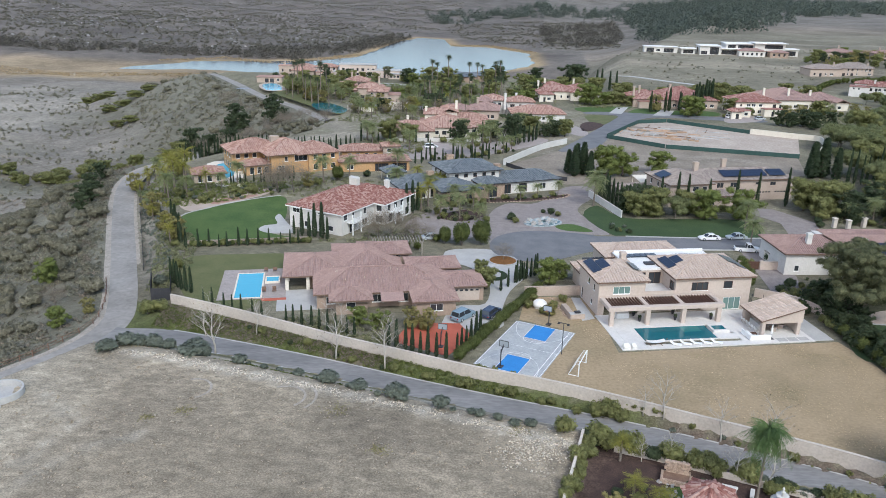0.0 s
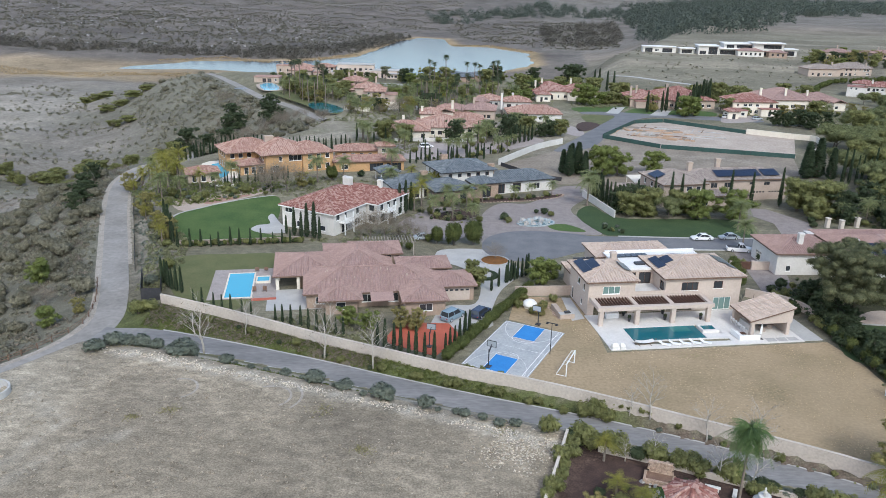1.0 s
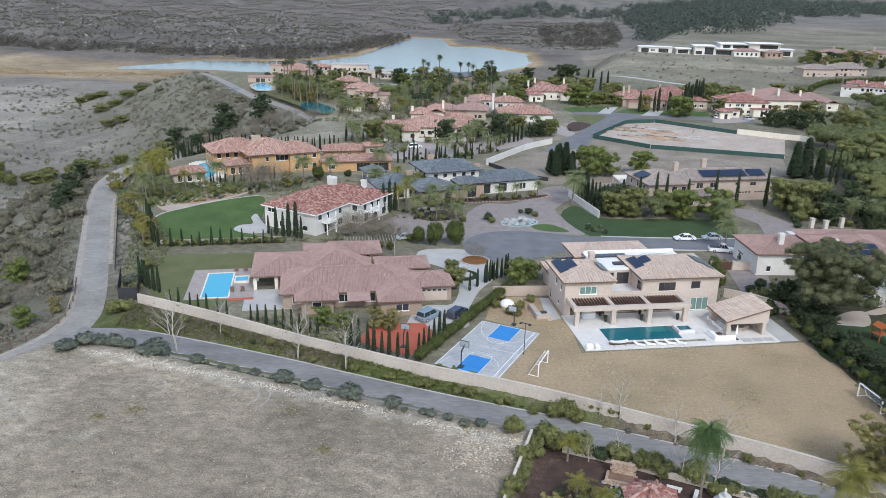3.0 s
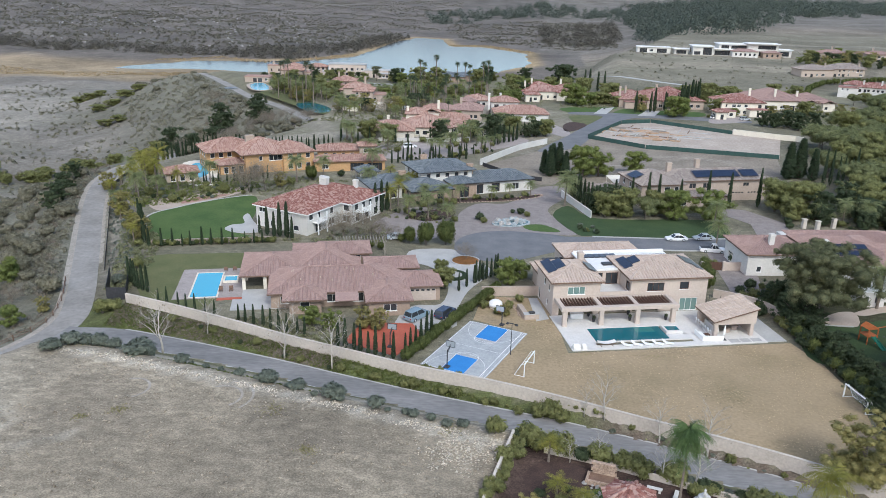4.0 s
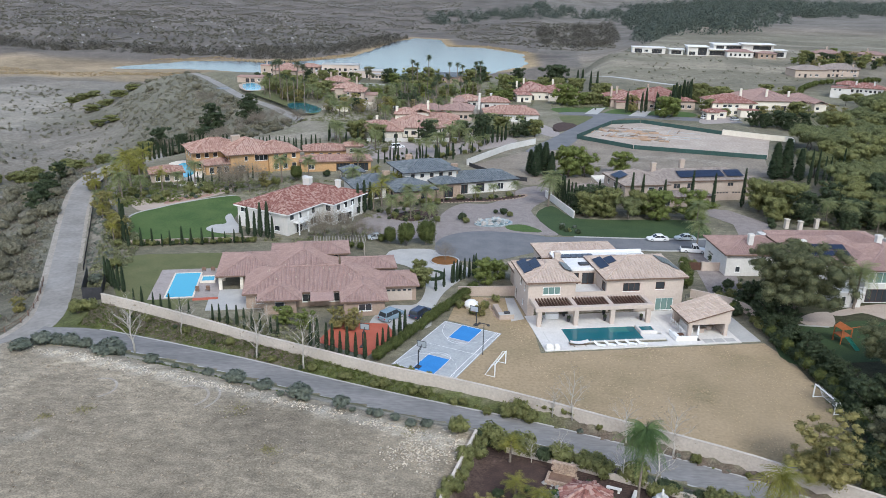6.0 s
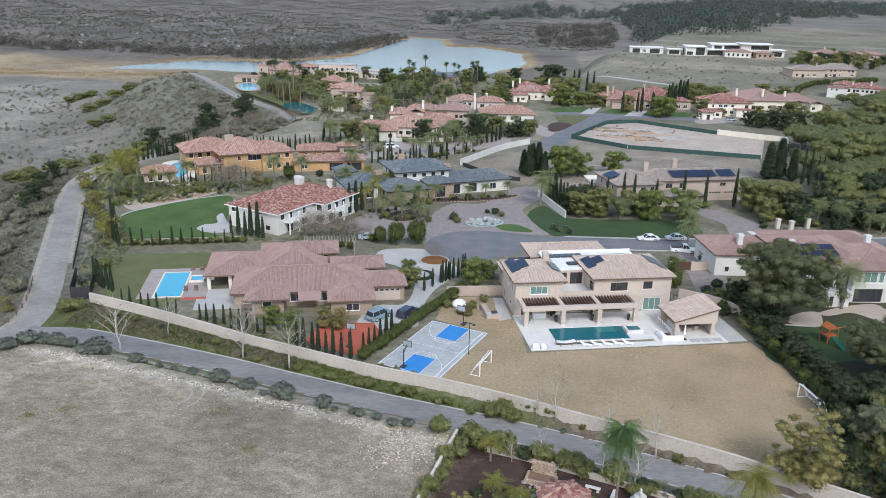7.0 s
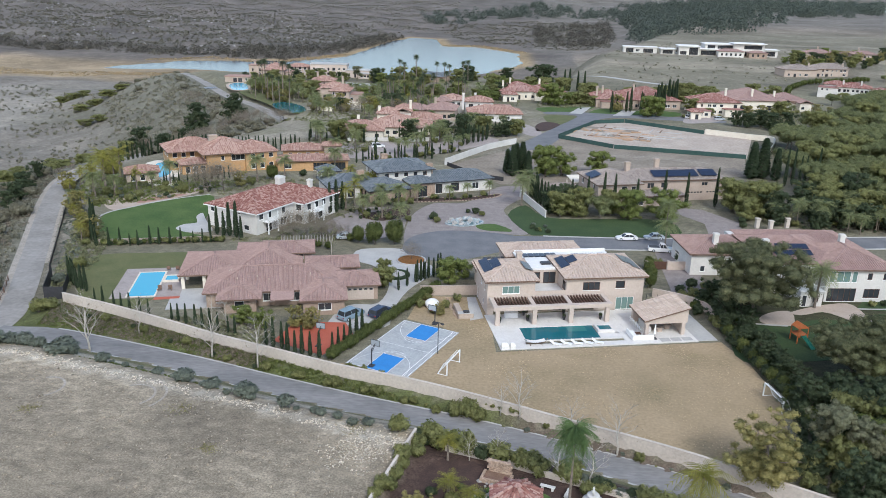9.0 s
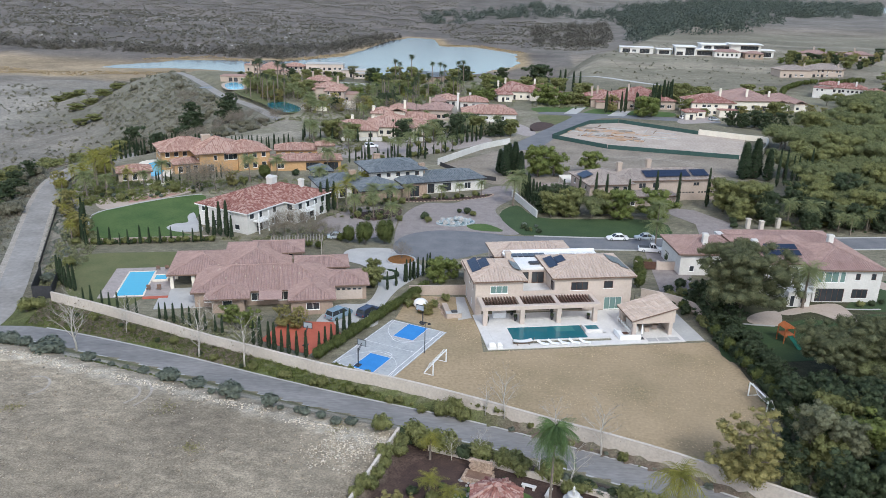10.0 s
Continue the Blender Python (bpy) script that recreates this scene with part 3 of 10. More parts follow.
def freestanding_wall(name, line, h, thick, mat, label, base=None, cap=None, category="wall", sink=0.3, kind="structure"):
    """A garden wall that follows the ground, with an optional cap."""
    a, nrm = np.array(line, float), normals2(line)
    z0 = height(a[:, 0], a[:, 1]) if base is None else np.full(len(a), float(base))
    def strip(t, lo, hi):
        g = Geo()
        n = len(a)
        for o, zz in ((-t / 2, lo), (-t / 2, hi), (t / 2, hi), (t / 2, lo)):
            p = a + nrm * o
            g.v += [(p[k, 0], p[k, 1], z0[k] + zz) for k in range(n)]
        for r in range(4):
            s = (r + 1) % 4
            g.f += [(r * n + k, r * n + k + 1, s * n + k + 1, s * n + k) for k in range(n - 1)]
        g.f += [(0, n, 2 * n, 3 * n), (n - 1, 4 * n - 1, 3 * n - 1, 2 * n - 1)]
        return g
    g = strip(thick, -sink, h)
    me = g.me(name, mat)
    me.flip_normals()
    ob = tagged(new(name, me), label, category, kind=kind)
    if cap:
        cm = strip(thick + 0.1, h, h + 0.1).me("wall_cap", cap)
        cm.flip_normals()
        child("wall_cap", cm, ob)
    return ob

# ---- roads, lots and boundary walls ----
LANE_S = smooth_line(LANE, 2.5)
RIM_LOW = smooth_line(RIM[1:12] + [(-86, 252)], 3.0)
RIM_HIGH = smooth_line([(-52, 322)] + RIM[13:19], 3.0)
for run in (RIM_LOW, RIM_HIGH):
    ribbon("rim_road", run, (-2.5, 2.5), 0.07, M_ASPHALT, "pale worn asphalt road along the rim of the valley", "road")
ribbon("access_lane", LANE_S, (-2.35, 2.35), 0.13, M_LANE, "worn grey asphalt lane between bank and bare lot", "road")
for lo, hi in ((2.35, 2.62), (-2.62, -2.35)):
    ribbon("lane_kerb", LANE_S[4:], (lo, hi), 0.17, M_CONCRETE, "thin pale concrete kerb along the lane", "kerb")
ribbon("road_shoulder", RIM_LOW, (2.5, 3.7), 0.05, M_GRAVEL, "dusty gravel shoulder beside the rim road", "shoulder")
ribbon("road_shoulder", RIM_LOW[30:], (-3.3, -2.5), 0.05, M_GRAVEL, "dusty gravel shoulder beside the rim road", "shoulder")
freestanding_wall("boundary_wall", smooth_line(WALL[:-2], 3.0), 1.15, 0.3, M_WALLGREY, "long pale stucco boundary wall above the lane bank", base=0.0, cap=M_WALLGREY, sink=2.2)

patch("lake_water", [(-520, 640), (-520, 1060), (-60, 1620), (200, 1400), (220, 980), (60, 760), (-240, 690)], WATER_Z, M_LAKE, "still grey-blue lake reflecting the overcast sky", "lake")
patch("reservoir_water", [(800, 2060), (1600, 2060), (3000, 3450), (1330, 3450)], 17.7, M_LAKE, "pale reservoir far behind the wooded hills", "lake")

# the street, its turning circle and the drives
STREET = [(40, 165.6), (60, 166), (80, 168), (105, 171), (150, 176), (230, 180)]
patch("turning_circle", rounded([(8.3, 160), (10.4, 167), (16.5, 171.5), (25, 171.8), (34, 169), (38.5, 161.7), (30, 158), (21.5, 152), (15, 151), (10, 154)], 6), 0.05, M_STREET, "dark asphalt turning circle at the street's end", "road", thick=0.3)
ribbon("street", smooth_line([(33, 165.3)] + STREET, 4), (-4.0, 4.0), 0.052, M_STREET, "dark smooth asphalt street with parked cars", "road")
ribbon("street_kerb", smooth_line([(40, 165.6), (60, 166), (80, 168), (105, 171), (150, 176), (230, 180)], 4), (4.0, 4.45), 0.17, M_CONCRETE, "pale concrete kerb along the street", "kerb")
ribbon("street_kerb", smooth_line([(44, 165.6), (60, 166), (80, 168), (105, 171), (150, 176), (230, 180)], 4), (-4.45, -4.0), 0.17, M_CONCRETE, "pale concrete kerb along the street", "kerb")
patch("paver_drive", rounded([(8.8, 160.5), (8.5, 182), (13.5, 195), (22, 197), (31, 214), (38, 216), (38.5, 206), (32.6, 194), (32.2, 186.5), (36.5, 171.2), (25, 171.6), (15, 170)], 6), 0.04, M_PAVER, "brown paver drive sweeping round the fountain", "driveway")
patch("concrete_drive", rounded([(-0.5, 156.5), (8.6, 157.5), (12, 151.5), (15.5, 147.2), (15.6, 143), (11.4, 134), (9.2, 123.5), (8.8, 117.5), (-0.6, 117.2), (1.4, 126), (6.5, 127.5), (7.5, 138), (4, 146), (-1, 150)], 4), 0.045, M_CONCRETE, "pale grey concrete drive beside the tiled house", "driveway")
patch("white_house_drive", rounded([(-11, 176), (-2, 190), (6, 185), (7.4, 172), (2, 164), (-8, 166)], 5), 0.04, M_PAVER, "brown paver forecourt of the white house", "driveway")
patch("upper_street", rounded([(35.6, 267.0), (47.2, 292.1), (57.9, 316.1), (67.6, 337.5), (71.9, 349.1), (67.8, 352.4), (58.2, 353.1), (58.9, 359.1), (74.3, 361.1), (86.9, 358.3), (109.6, 355.8), (135.6, 349.4), (133.0, 341.4), (107.0, 345.9), (88.7, 348.1), (78.0, 337.8), (67.4, 317.7), (60.3, 301.3), (55.8, 287.8), (50.4, 275.2), (42.6, 268.0)], 3), 0.05, M_STREET, "curving grey asphalt street between the upper lots", "road", thick=0.3)
patch("upper_drive", rounded([(-28, 262), (-14, 247), (4, 252), (20, 266), (34, 285), (26, 292), (8, 276), (-10, 276)], 5), 0.04, M_PAVERPALE, "brown paver drive of the red-roofed villa", "driveway")
patch("right_drive", [(73, 199), (84, 197), (90, 186), (87.5, 173.8), (79, 172.6), (81, 184)], 0.04, M_PAVER, "brown paver drive beside clipped shrubs", "driveway")
patch("side_drive", [(63.5, 161.5), (71, 162.3), (69.5, 146), (66, 134), (61, 134)], 0.04, M_PAVER, "brown paver side drive behind a low gate", "driveway")
patch("neighbour_drive", [(76, 163.4), (83, 164), (84, 159), (76, 157)], 0.04, M_PAVER, "brown paver apron in front of the neighbour's garage", "driveway")

# lawns, fields and graded lots
patch("dry_lawn", [(20, 123.5), (26.3, 122.5), (27, 109.5), (64, 116), (66, 108), (66.5, 98), (63.4, 85), (60.2, 79.6), (56.8, 78.2), (50.2, 82), (43.2, 85.6), (34.4, 89.7), (24.5, 94.3), (14.4, 98.5), (4.4, 101.8), (3.4, 104), (14.5, 101.8)], 0.03, M_STRAW, "wide dormant straw-coloured lawn with worn patches", "lawn")
patch("side_yard", [(14, 131.5), (24.3, 131.5), (26, 122.9), (21.6, 116.4), (12.2, 121)], 0.028, M_STRAW, "dry side yard with stepping stones", "lawn")
patch("long_lawn", rounded([(-65, 176), (-56, 189), (-46, 196.5), (-42, 186), (-40.3, 172.5), (-44, 167), (-39, 163.5), (-32, 160), (-45, 157.3), (-57, 155)], 4), 0.04, M_LAWN, "deep green mown lawn beside the white house", "lawn")
ribbon("lawn_kerb", smooth_line([(-58, 154.4), (-61, 164), (-65.2, 175.6), (-61, 183), (-56.2, 189.2), (-50, 194.4), (-46, 196.8)], 2), (-0.02, 0.4), 0.1, M_CONCRETE, "pale winding kerb of the lawn", "kerb")
patch("pool_lawn", rounded([(-54, 142.8), (-52.5, 148), (-44, 149.8), (-33.5, 150.6), (-31, 142), (-33, 130), (-36, 120.5), (-47, 126)], 4), 0.035, M_LAWN_DULL, "dull green lawn round the bright blue pool", "lawn")
patch("front_lawn", rounded([(32.6, 186.5), (37.6, 196), (41.5, 186), (50, 184.6), (71.6, 186), (71.4, 172), (56, 170.6), (41, 170.6), (36.6, 171.6)], 3), 0.06, M_LAWN_DEEP, "green front lawn with clipped edges by the street", "lawn")
patch("island_lawn", rounded([(24.5, 176.5), (29, 178.2), (33, 172.8), (26.5, 173)], 4), 0.07, M_LAWN, "small lawn tip of the fountain island", "lawn")
patch("bare_lot", [(15.4, 240.5), (39, 270.5), (47, 268.8), (57, 291), (118, 264.6), (110, 238), (62, 226), (32, 218)], 0.03, M_EARTH, "bare brown building lot with tyre tracks", "lot")
patch("graded_site", [(57.6, 294), (77, 329.6), (90.5, 334.6), (134.5, 305), (119, 265.3), (75.2, 277)], 0.045, M_SITE, "graded pale building site with low footings", "lot")
patch("upper_lawn", rounded([(57.1, 348.0), (67.5, 349.9), (72.2, 344.4), (66.4, 334.3), (58.6, 321.6), (56.4, 332.6)], 4), 0.035, M_LAWN_DULL, "patchy upper lawn beside the street", "lawn")
for ring_ in ([(55.8, 371.6), (77.3, 379.4), (83.7, 376.9), (70.0, 358.6), (58.3, 358.1)], [(85.8, 373.7), (94.9, 371.8), (97.5, 365.3), (86.2, 354.9), (77.5, 356.6)], [(104.3, 371.8), (121.1, 369.7), (120.9, 359.5), (113.1, 354.9), (96.2, 353.4)]):
    patch("corner_lawn", rounded(ring_, 3), 0.04, M_LAWN, "green front lawn of an upper house", "lawn")
for ring_ in ([(76.1, 375.5), (82.6, 378.6), (74.8, 356.1), (69.0, 356.7)], [(95.9, 370.2), (102.4, 369.7), (96.2, 353.4), (88.5, 353.7)]):
    patch("pale_drive", ring_, 0.055, M_CONCRETE, "pale concrete drive of an upper house", "driveway")
patch("house_court", rounded([(125.8, 360.4), (136.2, 359.0), (135.1, 346.2), (120.0, 337.7), (117.5, 343.2)], 3), 0.055, M_PAVERPALE, "brown paver court in front of the shutter house", "driveway")
patch("side_court", rounded([(42.4, 324.5), (47.4, 322.5), (51.9, 304.9), (47.6, 295.7), (42.2, 308.3)], 3), 0.05, M_PAVERPALE, "pinkish paver drive of the solar villa", "driveway")
ribbon("field_track", smooth_line([(68.2, 591.8), (77.9, 576.5), (89.4, 554.4), (100.7, 526.7), (116.1, 509.5), (130.6, 493.5), (146.0, 478.8)], 5), (-2.2, 2.2), 0.12, M_CONCRETE, "pale dirt track across the dry field", "track")
patch("villa_lawn", rounded([(-96, 398), (-74, 364), (-55, 336), (-50, 342), (-62, 368), (-84, 404)], 3), 0.035, M_LAWN_DULL, "sloping lawn beside the rim road", "lawn")
patch("neighbour_lawn", rounded([(70.1, 123.8), (73.6, 123.5), (77.5, 123.2), (83.5, 126.6), (88.2, 126.4), (89.9, 125.7), (93.1, 122.5), (94.2, 120.7), (95.9, 118.6), (93.5, 114.1), (74.8, 110.0), (65.3, 109.2), (66.1, 117.6)], 3), 0.035, M_LAWN_DEEP, "green neighbour's lawn with winding kerbs", "lawn")
for ring_ in ([(95.6, 134.9), (102.8, 143.0), (108.7, 147.8), (111.0, 146.4), (103.8, 132.9), (94.7, 132.3)], [(95.3, 129.5), (99.1, 130.3), (102.0, 129.4), (98.8, 123.4), (95.6, 124.3), (94.4, 126.3)], [(83.0, 131.1), (87.4, 133.2), (87.8, 130.6), (82.6, 129.3)]):
    patch("neighbour_grass", rounded(ring_, 3), 0.03, M_LAWN_DEEP, "green grass plot beside the neighbour's patio", "lawn")
patch("tree_terrace", rounded([(74.2, 127.0), (77.9, 129.7), (80.8, 129.6), (78.5, 123.7), (73.9, 124.3)], 3), 0.05, M_SAND, "sandy paved terrace under the shade tree", "terrace")
patch("garden_bed", rounded([(20.5, 74.9), (29.5, 71.6), (40.4, 67.2), (38.5, 60.7), (27.2, 58.8), (15.8, 60.6), (16.4, 70.1)], 3), G(27.2, 68.2) + 0.06, M_MULCH, "dark reddish mulch garden bed", "bed", thick=0.4)
patch("entry_bed", rounded([(8.5, 196), (16, 197.6), (22, 199), (30, 203.5), (31, 206.8), (22, 202), (9, 200)], 3), 0.07, M_MULCH, "dark mulch bed edged with pale stones", "bed")
patch("lower_bed", rounded([(-4, 182), (6, 190), (8, 184), (2, 178)], 3), 0.07, M_MULCH, "dark mulch bed with palms", "bed")
patch("earth_bed", rounded([(51.3, 323.2), (56.3, 331.1), (61.4, 324.9), (54.8, 310.4), (50.1, 308.3)], 3), 0.05, M_MULCH, "freshly dug reddish earth bed", "bed")
freestanding_wall("lot_wall", smooth_line([(15.2, 241.5), (24, 258), (31, 270), (40.2, 280.5)], 3), 1.9, 0.3, M_WALLWHITE, "white stucco wall along the bare lot", cap=M_WALLWHITE)
freestanding_wall("lawn_wall", smooth_line([(36.8, 205), (41.9, 185)], 3), 1.8, 0.25, M_WALLWHITE, "white stucco wall between drive and lawn", cap=M_WALLWHITE)
freestanding_wall("site_wall", smooth_line([(118, 312), (134, 302), (140, 298), (133, 280), (122, 262)], 3), 2.0, 0.3, M_CREAM, "cream block wall beside the building site", cap=M_CREAM)
freestanding_wall("pad_wall", smooth_line([(16.4, 77.8), (14.4, 71.0), (10.2, 57.3), (4.3, 38.4)], 2), 1.0, 0.3, M_WALLGREY, "pale stucco wall at the edge of the bare pad", sink=1.5)
freestanding_wall("garden_wall", smooth_line([(19.9, 76.7), (30.4, 72.5), (43.0, 67.0), (58.6, 57.9), (75.4, 48.5)], 2), 0.75, 0.25, M_WALLGREY, "low pale wall between garden and lane", sink=1.2)
freestanding_wall("hedge_wall", smooth_line([(-56.5, 154.6), (-44, 157.2), (-31, 160)], 2), 0.9, 0.25, M_SAND, "low sandy wall behind a hedge", cap=M_SAND)
freestanding_wall("yard_wall", smooth_line([(13.8, 131.8), (24.2, 133)], 2), 1.8, 0.25, M_SAND, "sandy stucco wall closing the side yard", cap=M_SAND)
freestanding_wall("terrace_wall", smooth_line([(57, 135), (63.5, 131), (66.5, 124.5)], 2), 1.6, 0.25, M_BEIGE, "beige stucco wall behind the cabana", cap=M_BEIGE)

# ---- makers for houses ----
def roof_slopes(x0, y0, x1, y1, z, pitch, shape):
    """Slopes of a roof: lists of (eave start, eave end, upper points), and its ridge lines."""
    w, d = x1 - x0, y1 - y0
    if shape == "shed":
        h = pitch * w
        a, b, c, e = (x0, y0, z), (x1, y0, z + h), (x1, y1, z + h), (x0, y1, z)
        return [[e, a, b, c]], []
    along = w >= d
    half = (d if along else w) / 2
    h = pitch * half
    if shape == "gable":
        inset = 0.0
    else:
        inset = min(half, (w if along else d) / 2 - 0.01)
    A, B, C, D = (x0, y0, z), (x1, y0, z), (x1, y1, z), (x0, y1, z)
    if along:
        R, S = (x0 + inset, (y0 + y1) / 2, z + h), (x1 - inset, (y0 + y1) / 2, z + h)
        slopes = [[A, B, S, R], [C, D, R, S]]
        ends = [[B, C, S], [D, A, R]]
        caps = [(R, S), (A, R), (D, R), (B, S), (C, S)]
    else:
        R, S = ((x0 + x1) / 2, y0 + inset, z + h), ((x0 + x1) / 2, y1 - inset, z + h)
        slopes = [[B, C, S, R], [D, A, R, S]]
        ends = [[A, B, R], [C, D, S]]
        caps = [(R, S), (A, R), (B, R), (C, S), (D, S)]
    if shape == "gable":
        return slopes, caps[:1]
    return slopes + ends, caps


def rib_geo(slopes, caps, spacing, course, rise, rng):
    """Rows of barrel tiles on each slope, a tile's length at a time, and ridge caps."""
    g = Geo()
    for poly in slopes:
        P = [Vector(p) for p in poly]
        u = (P[1] - P[0]).normalized()
        n = (P[1] - P[0]).cross(P[-1] - P[0]).normalized()
        v = n.cross(u)
        L = (P[1] - P[0]).length
        pts = [((p - P[0]).dot(u), (p - P[0]).dot(v)) for p in P]
        k = int(L / spacing)
        for i in range(k):
            s = (i + 0.5) * L / k
            hi = 0.0
            for (ax, ay), (bx, by) in zip(pts, pts[1:] + pts[:1]):
                if (ax - s) * (bx - s) <= 0 and abs(bx - ax) > 1e-6:
                    hi = max(hi, ay + (by - ay) * (s - ax) / (bx - ax))
            t = 0.0
            w = 0.31 * spacing
            while t < hi - 0.15:
                e = min(t + course * rng.uniform(0.96, 1.04), hi)
                up0, up1 = rise * rng.uniform(1.0, 1.15), rise * rng.uniform(0.6, 0.7)
                o0, o1 = P[0] + u * s + v * t, P[0] + u * s + v * e
                g.add([o0 - u * w, o0 - u * w * 0.45 + n * up0, o0 + u * w * 0.45 + n * up0, o0 + u * w,
                       o1 - u * w, o1 - u * w * 0.45 + n * up1, o1 + u * w * 0.45 + n * up1, o1 + u * w],
                      [(0, 1, 5, 4), (1, 2, 6, 5), (2, 3, 7, 6), (0, 3, 2, 1)])
                t = e
    for a, b in caps:
        a, b = Vector(a), Vector(b)
        m = max(1, int((b - a).length / (course * 1.2)))
        for i in range(m):
            p, q = a.lerp(b, i / m), a.lerp(b, (i + 0.98) / m)
            g.tube([p + Vector((0, 0, 0.04)), q + Vector((0, 0, 0.02))], [0.19, 0.165], 6)
    return g


def add_roof(root, x0, y0, x1, y1, z, pitch, shape, mat, over=0.55, spacing=0.42, course=1.2, seed=1, fascia=None, name="roof", thick=0.22):
    """A roof body with eaves, fascia and rows of tiles."""
    X0, Y0, X1, Y1 = x0 - over, y0 - over, x1 + over, y1 + over
    slopes, caps = roof_slopes(X0, Y0, X1, Y1, z, pitch, shape)
    g = Geo()
    for p in slopes:
        g.add(p, [tuple(range(len(p)))])
        low = [(a, b, c - thick) for a, b, c in p]
        g.add(low, [tuple(range(len(p) - 1, -1, -1))])
    roof = child(name, g.me(name, mat), root)
    f = Geo()
    if shape == "shed":
        ring = slopes[0]
        for a, b in zip(ring, ring[1:] + ring[:1]):
            f.add([a, b, (b[0], b[1], b[2] - thick), (a[0], a[1], a[2] - thick)], [(3, 2, 1, 0)])
    else:
        t = 0.05
        for bx in ((X0 - t, Y0 - t, X1 + t, Y0), (X0 - t, Y1, X1 + t, Y1 + t), (X0 - t, Y0, X0, Y1), (X1, Y0, X1 + t, Y1)):
            f.box(bx[0], bx[1], z - thick, bx[2], bx[3], z + 0.02)
        if shape == "gable":
            for p in slopes:
                low = [(a, b, c - thick) for a, b, c in p]
                for i, j in ((1, 2), (3, 0)):
                    f.add([p[i], p[j], low[j], low[i]], [(3, 2, 1, 0)])
    child("fascia", f.me("fascia", fascia or M_FASCIA), roof)
    rib = rib_geo(slopes, caps, spacing, course, 0.15, random.Random(seed))
    tiles = child("roof_tiling", rib.me("roof_tiling", mat), roof)
    tiles["kind"] = "stuff"
    return roof


def wall_run(g, p, q, z0, z1, holes, t=0.25):
    """A wall from p to q with openings (start, end, bottom, top) through it."""
    p, q = Vector((*p, 0)), Vector((*q, 0))
    u = (q - p).normalized()
    n = Vector((u.y, -u.x, 0))
    L = (q - p).length
    us = sorted({0.0, L, *(a for h in holes for a in h[:2])})
    zs = sorted({z0, z1, *(a for h in holes for a in h[2:4])})
    def at(a, z, back):
        v = p + u * a - n * (t if back else 0)
        return (v.x, v.y, z)
    def is_open(a, b):
        return any(h[0] <= a <= h[1] and h[2] <= b <= h[3] for h in holes)
    for a, b in zip(us, us[1:]):
        for c, d in zip(zs, zs[1:]):
            if is_open((a + b) / 2, (c + d) / 2):
                continue
            g.add([at(a, c, 0), at(b, c, 0), at(b, d, 0), at(a, d, 0)], [(0, 1, 2, 3)])
            g.add([at(a, c, 1), at(b, c, 1), at(b, d, 1), at(a, d, 1)], [(3, 2, 1, 0)])
    for a, b, c, d in (h[:4] for h in holes):
        g.add([at(a, c, 0), at(b, c, 0), at(b, d, 0), at(a, d, 0), at(a, c, 1), at(b, c, 1), at(b, d, 1), at(a, d, 1)],
              [(0, 4, 5, 1), (1, 5, 6, 2), (2, 6, 7, 3), (3, 7, 4, 0)])


def window_part(root, p, q, hole, kind, trim=None):
    """Frame, panes and sill of one opening, set into the wall."""
    p, q = Vector((*p, 0)), Vector((*q, 0))
    u = (q - p).normalized()
    rot = math.degrees(math.atan2(u.y, u.x))
    a, b, c, d = hole[:4]
    w, h = b - a, d - c
    base = p + u * a
    m = pose(base.x, base.y, c, 0, 0, rot)
    if kind == "garage":
        g = Geo().box(0, 0.08, 0, w, 0.14, h)
        for k in range(1, 4):
            g.box(0.03, 0.06, h * k / 4 - 0.02, w - 0.03, 0.085, h * k / 4 + 0.02)
        door = child("garage_door", g.me("garage_door", trim or M_CREAM), root, m)
        for k in range(5):
            gg = Geo().box(w * (k + 0.2) / 5, 0.05, h * 0.8, w * (k + 0.8) / 5, 0.079, h * 0.94)
            child("pane", gg.me("pane", M_GLASS), door)
        return
    if kind == "open":
        return
    fr = 0.07 if kind != "dark" else 0.09
    # one ring: outer and inner rectangles, front and back
    g = Geo()
    rings = [[(x, y, z) for x, z in ((o, o), (w - o, o), (w - o, h - o), (o, h - o))] for o, y in ((0, 0.03), (fr, 0.03), (fr, 0.12), (0, 0.12))]
    g.add([v for q in rings for v in q], [(4 * i + j, 4 * i + (j + 1) % 4, 4 * ((i + 1) % 4) + (j + 1) % 4, 4 * ((i + 1) % 4) + j) for i in range(4) for j in range(4)])
    bars = max(1, int(round(w / 1.15)))
    fm = M_WOODDARK if kind == "dark" else (trim or M_WHITEPAINT)
    name = "door" if kind == "door" else "window"
    win = child(name, g.me("frame", fm), root, m)
    for k in range(1, bars):
        child("mullion", Geo().box(w * k / bars - 0.03, 0.04, fr, w * k / bars + 0.03, 0.11, h - fr).me("mullion", fm), win)
    for k in range(bars):
        pg = Geo().box(w * k / bars + 0.05, 0.075, 0.05, w * (k + 1) / bars - 0.05, 0.09, h - 0.05)
        child("pane", pg.me("pane", M_GLASSGREEN if kind == "green" else M_GLASS), win)
    if kind != "door":
        child("sill", Geo().box(-0.06, -0.06, -0.08, w + 0.06, 0.02, -0.003).me("sill", trim or M_WHITEPAINT), win)


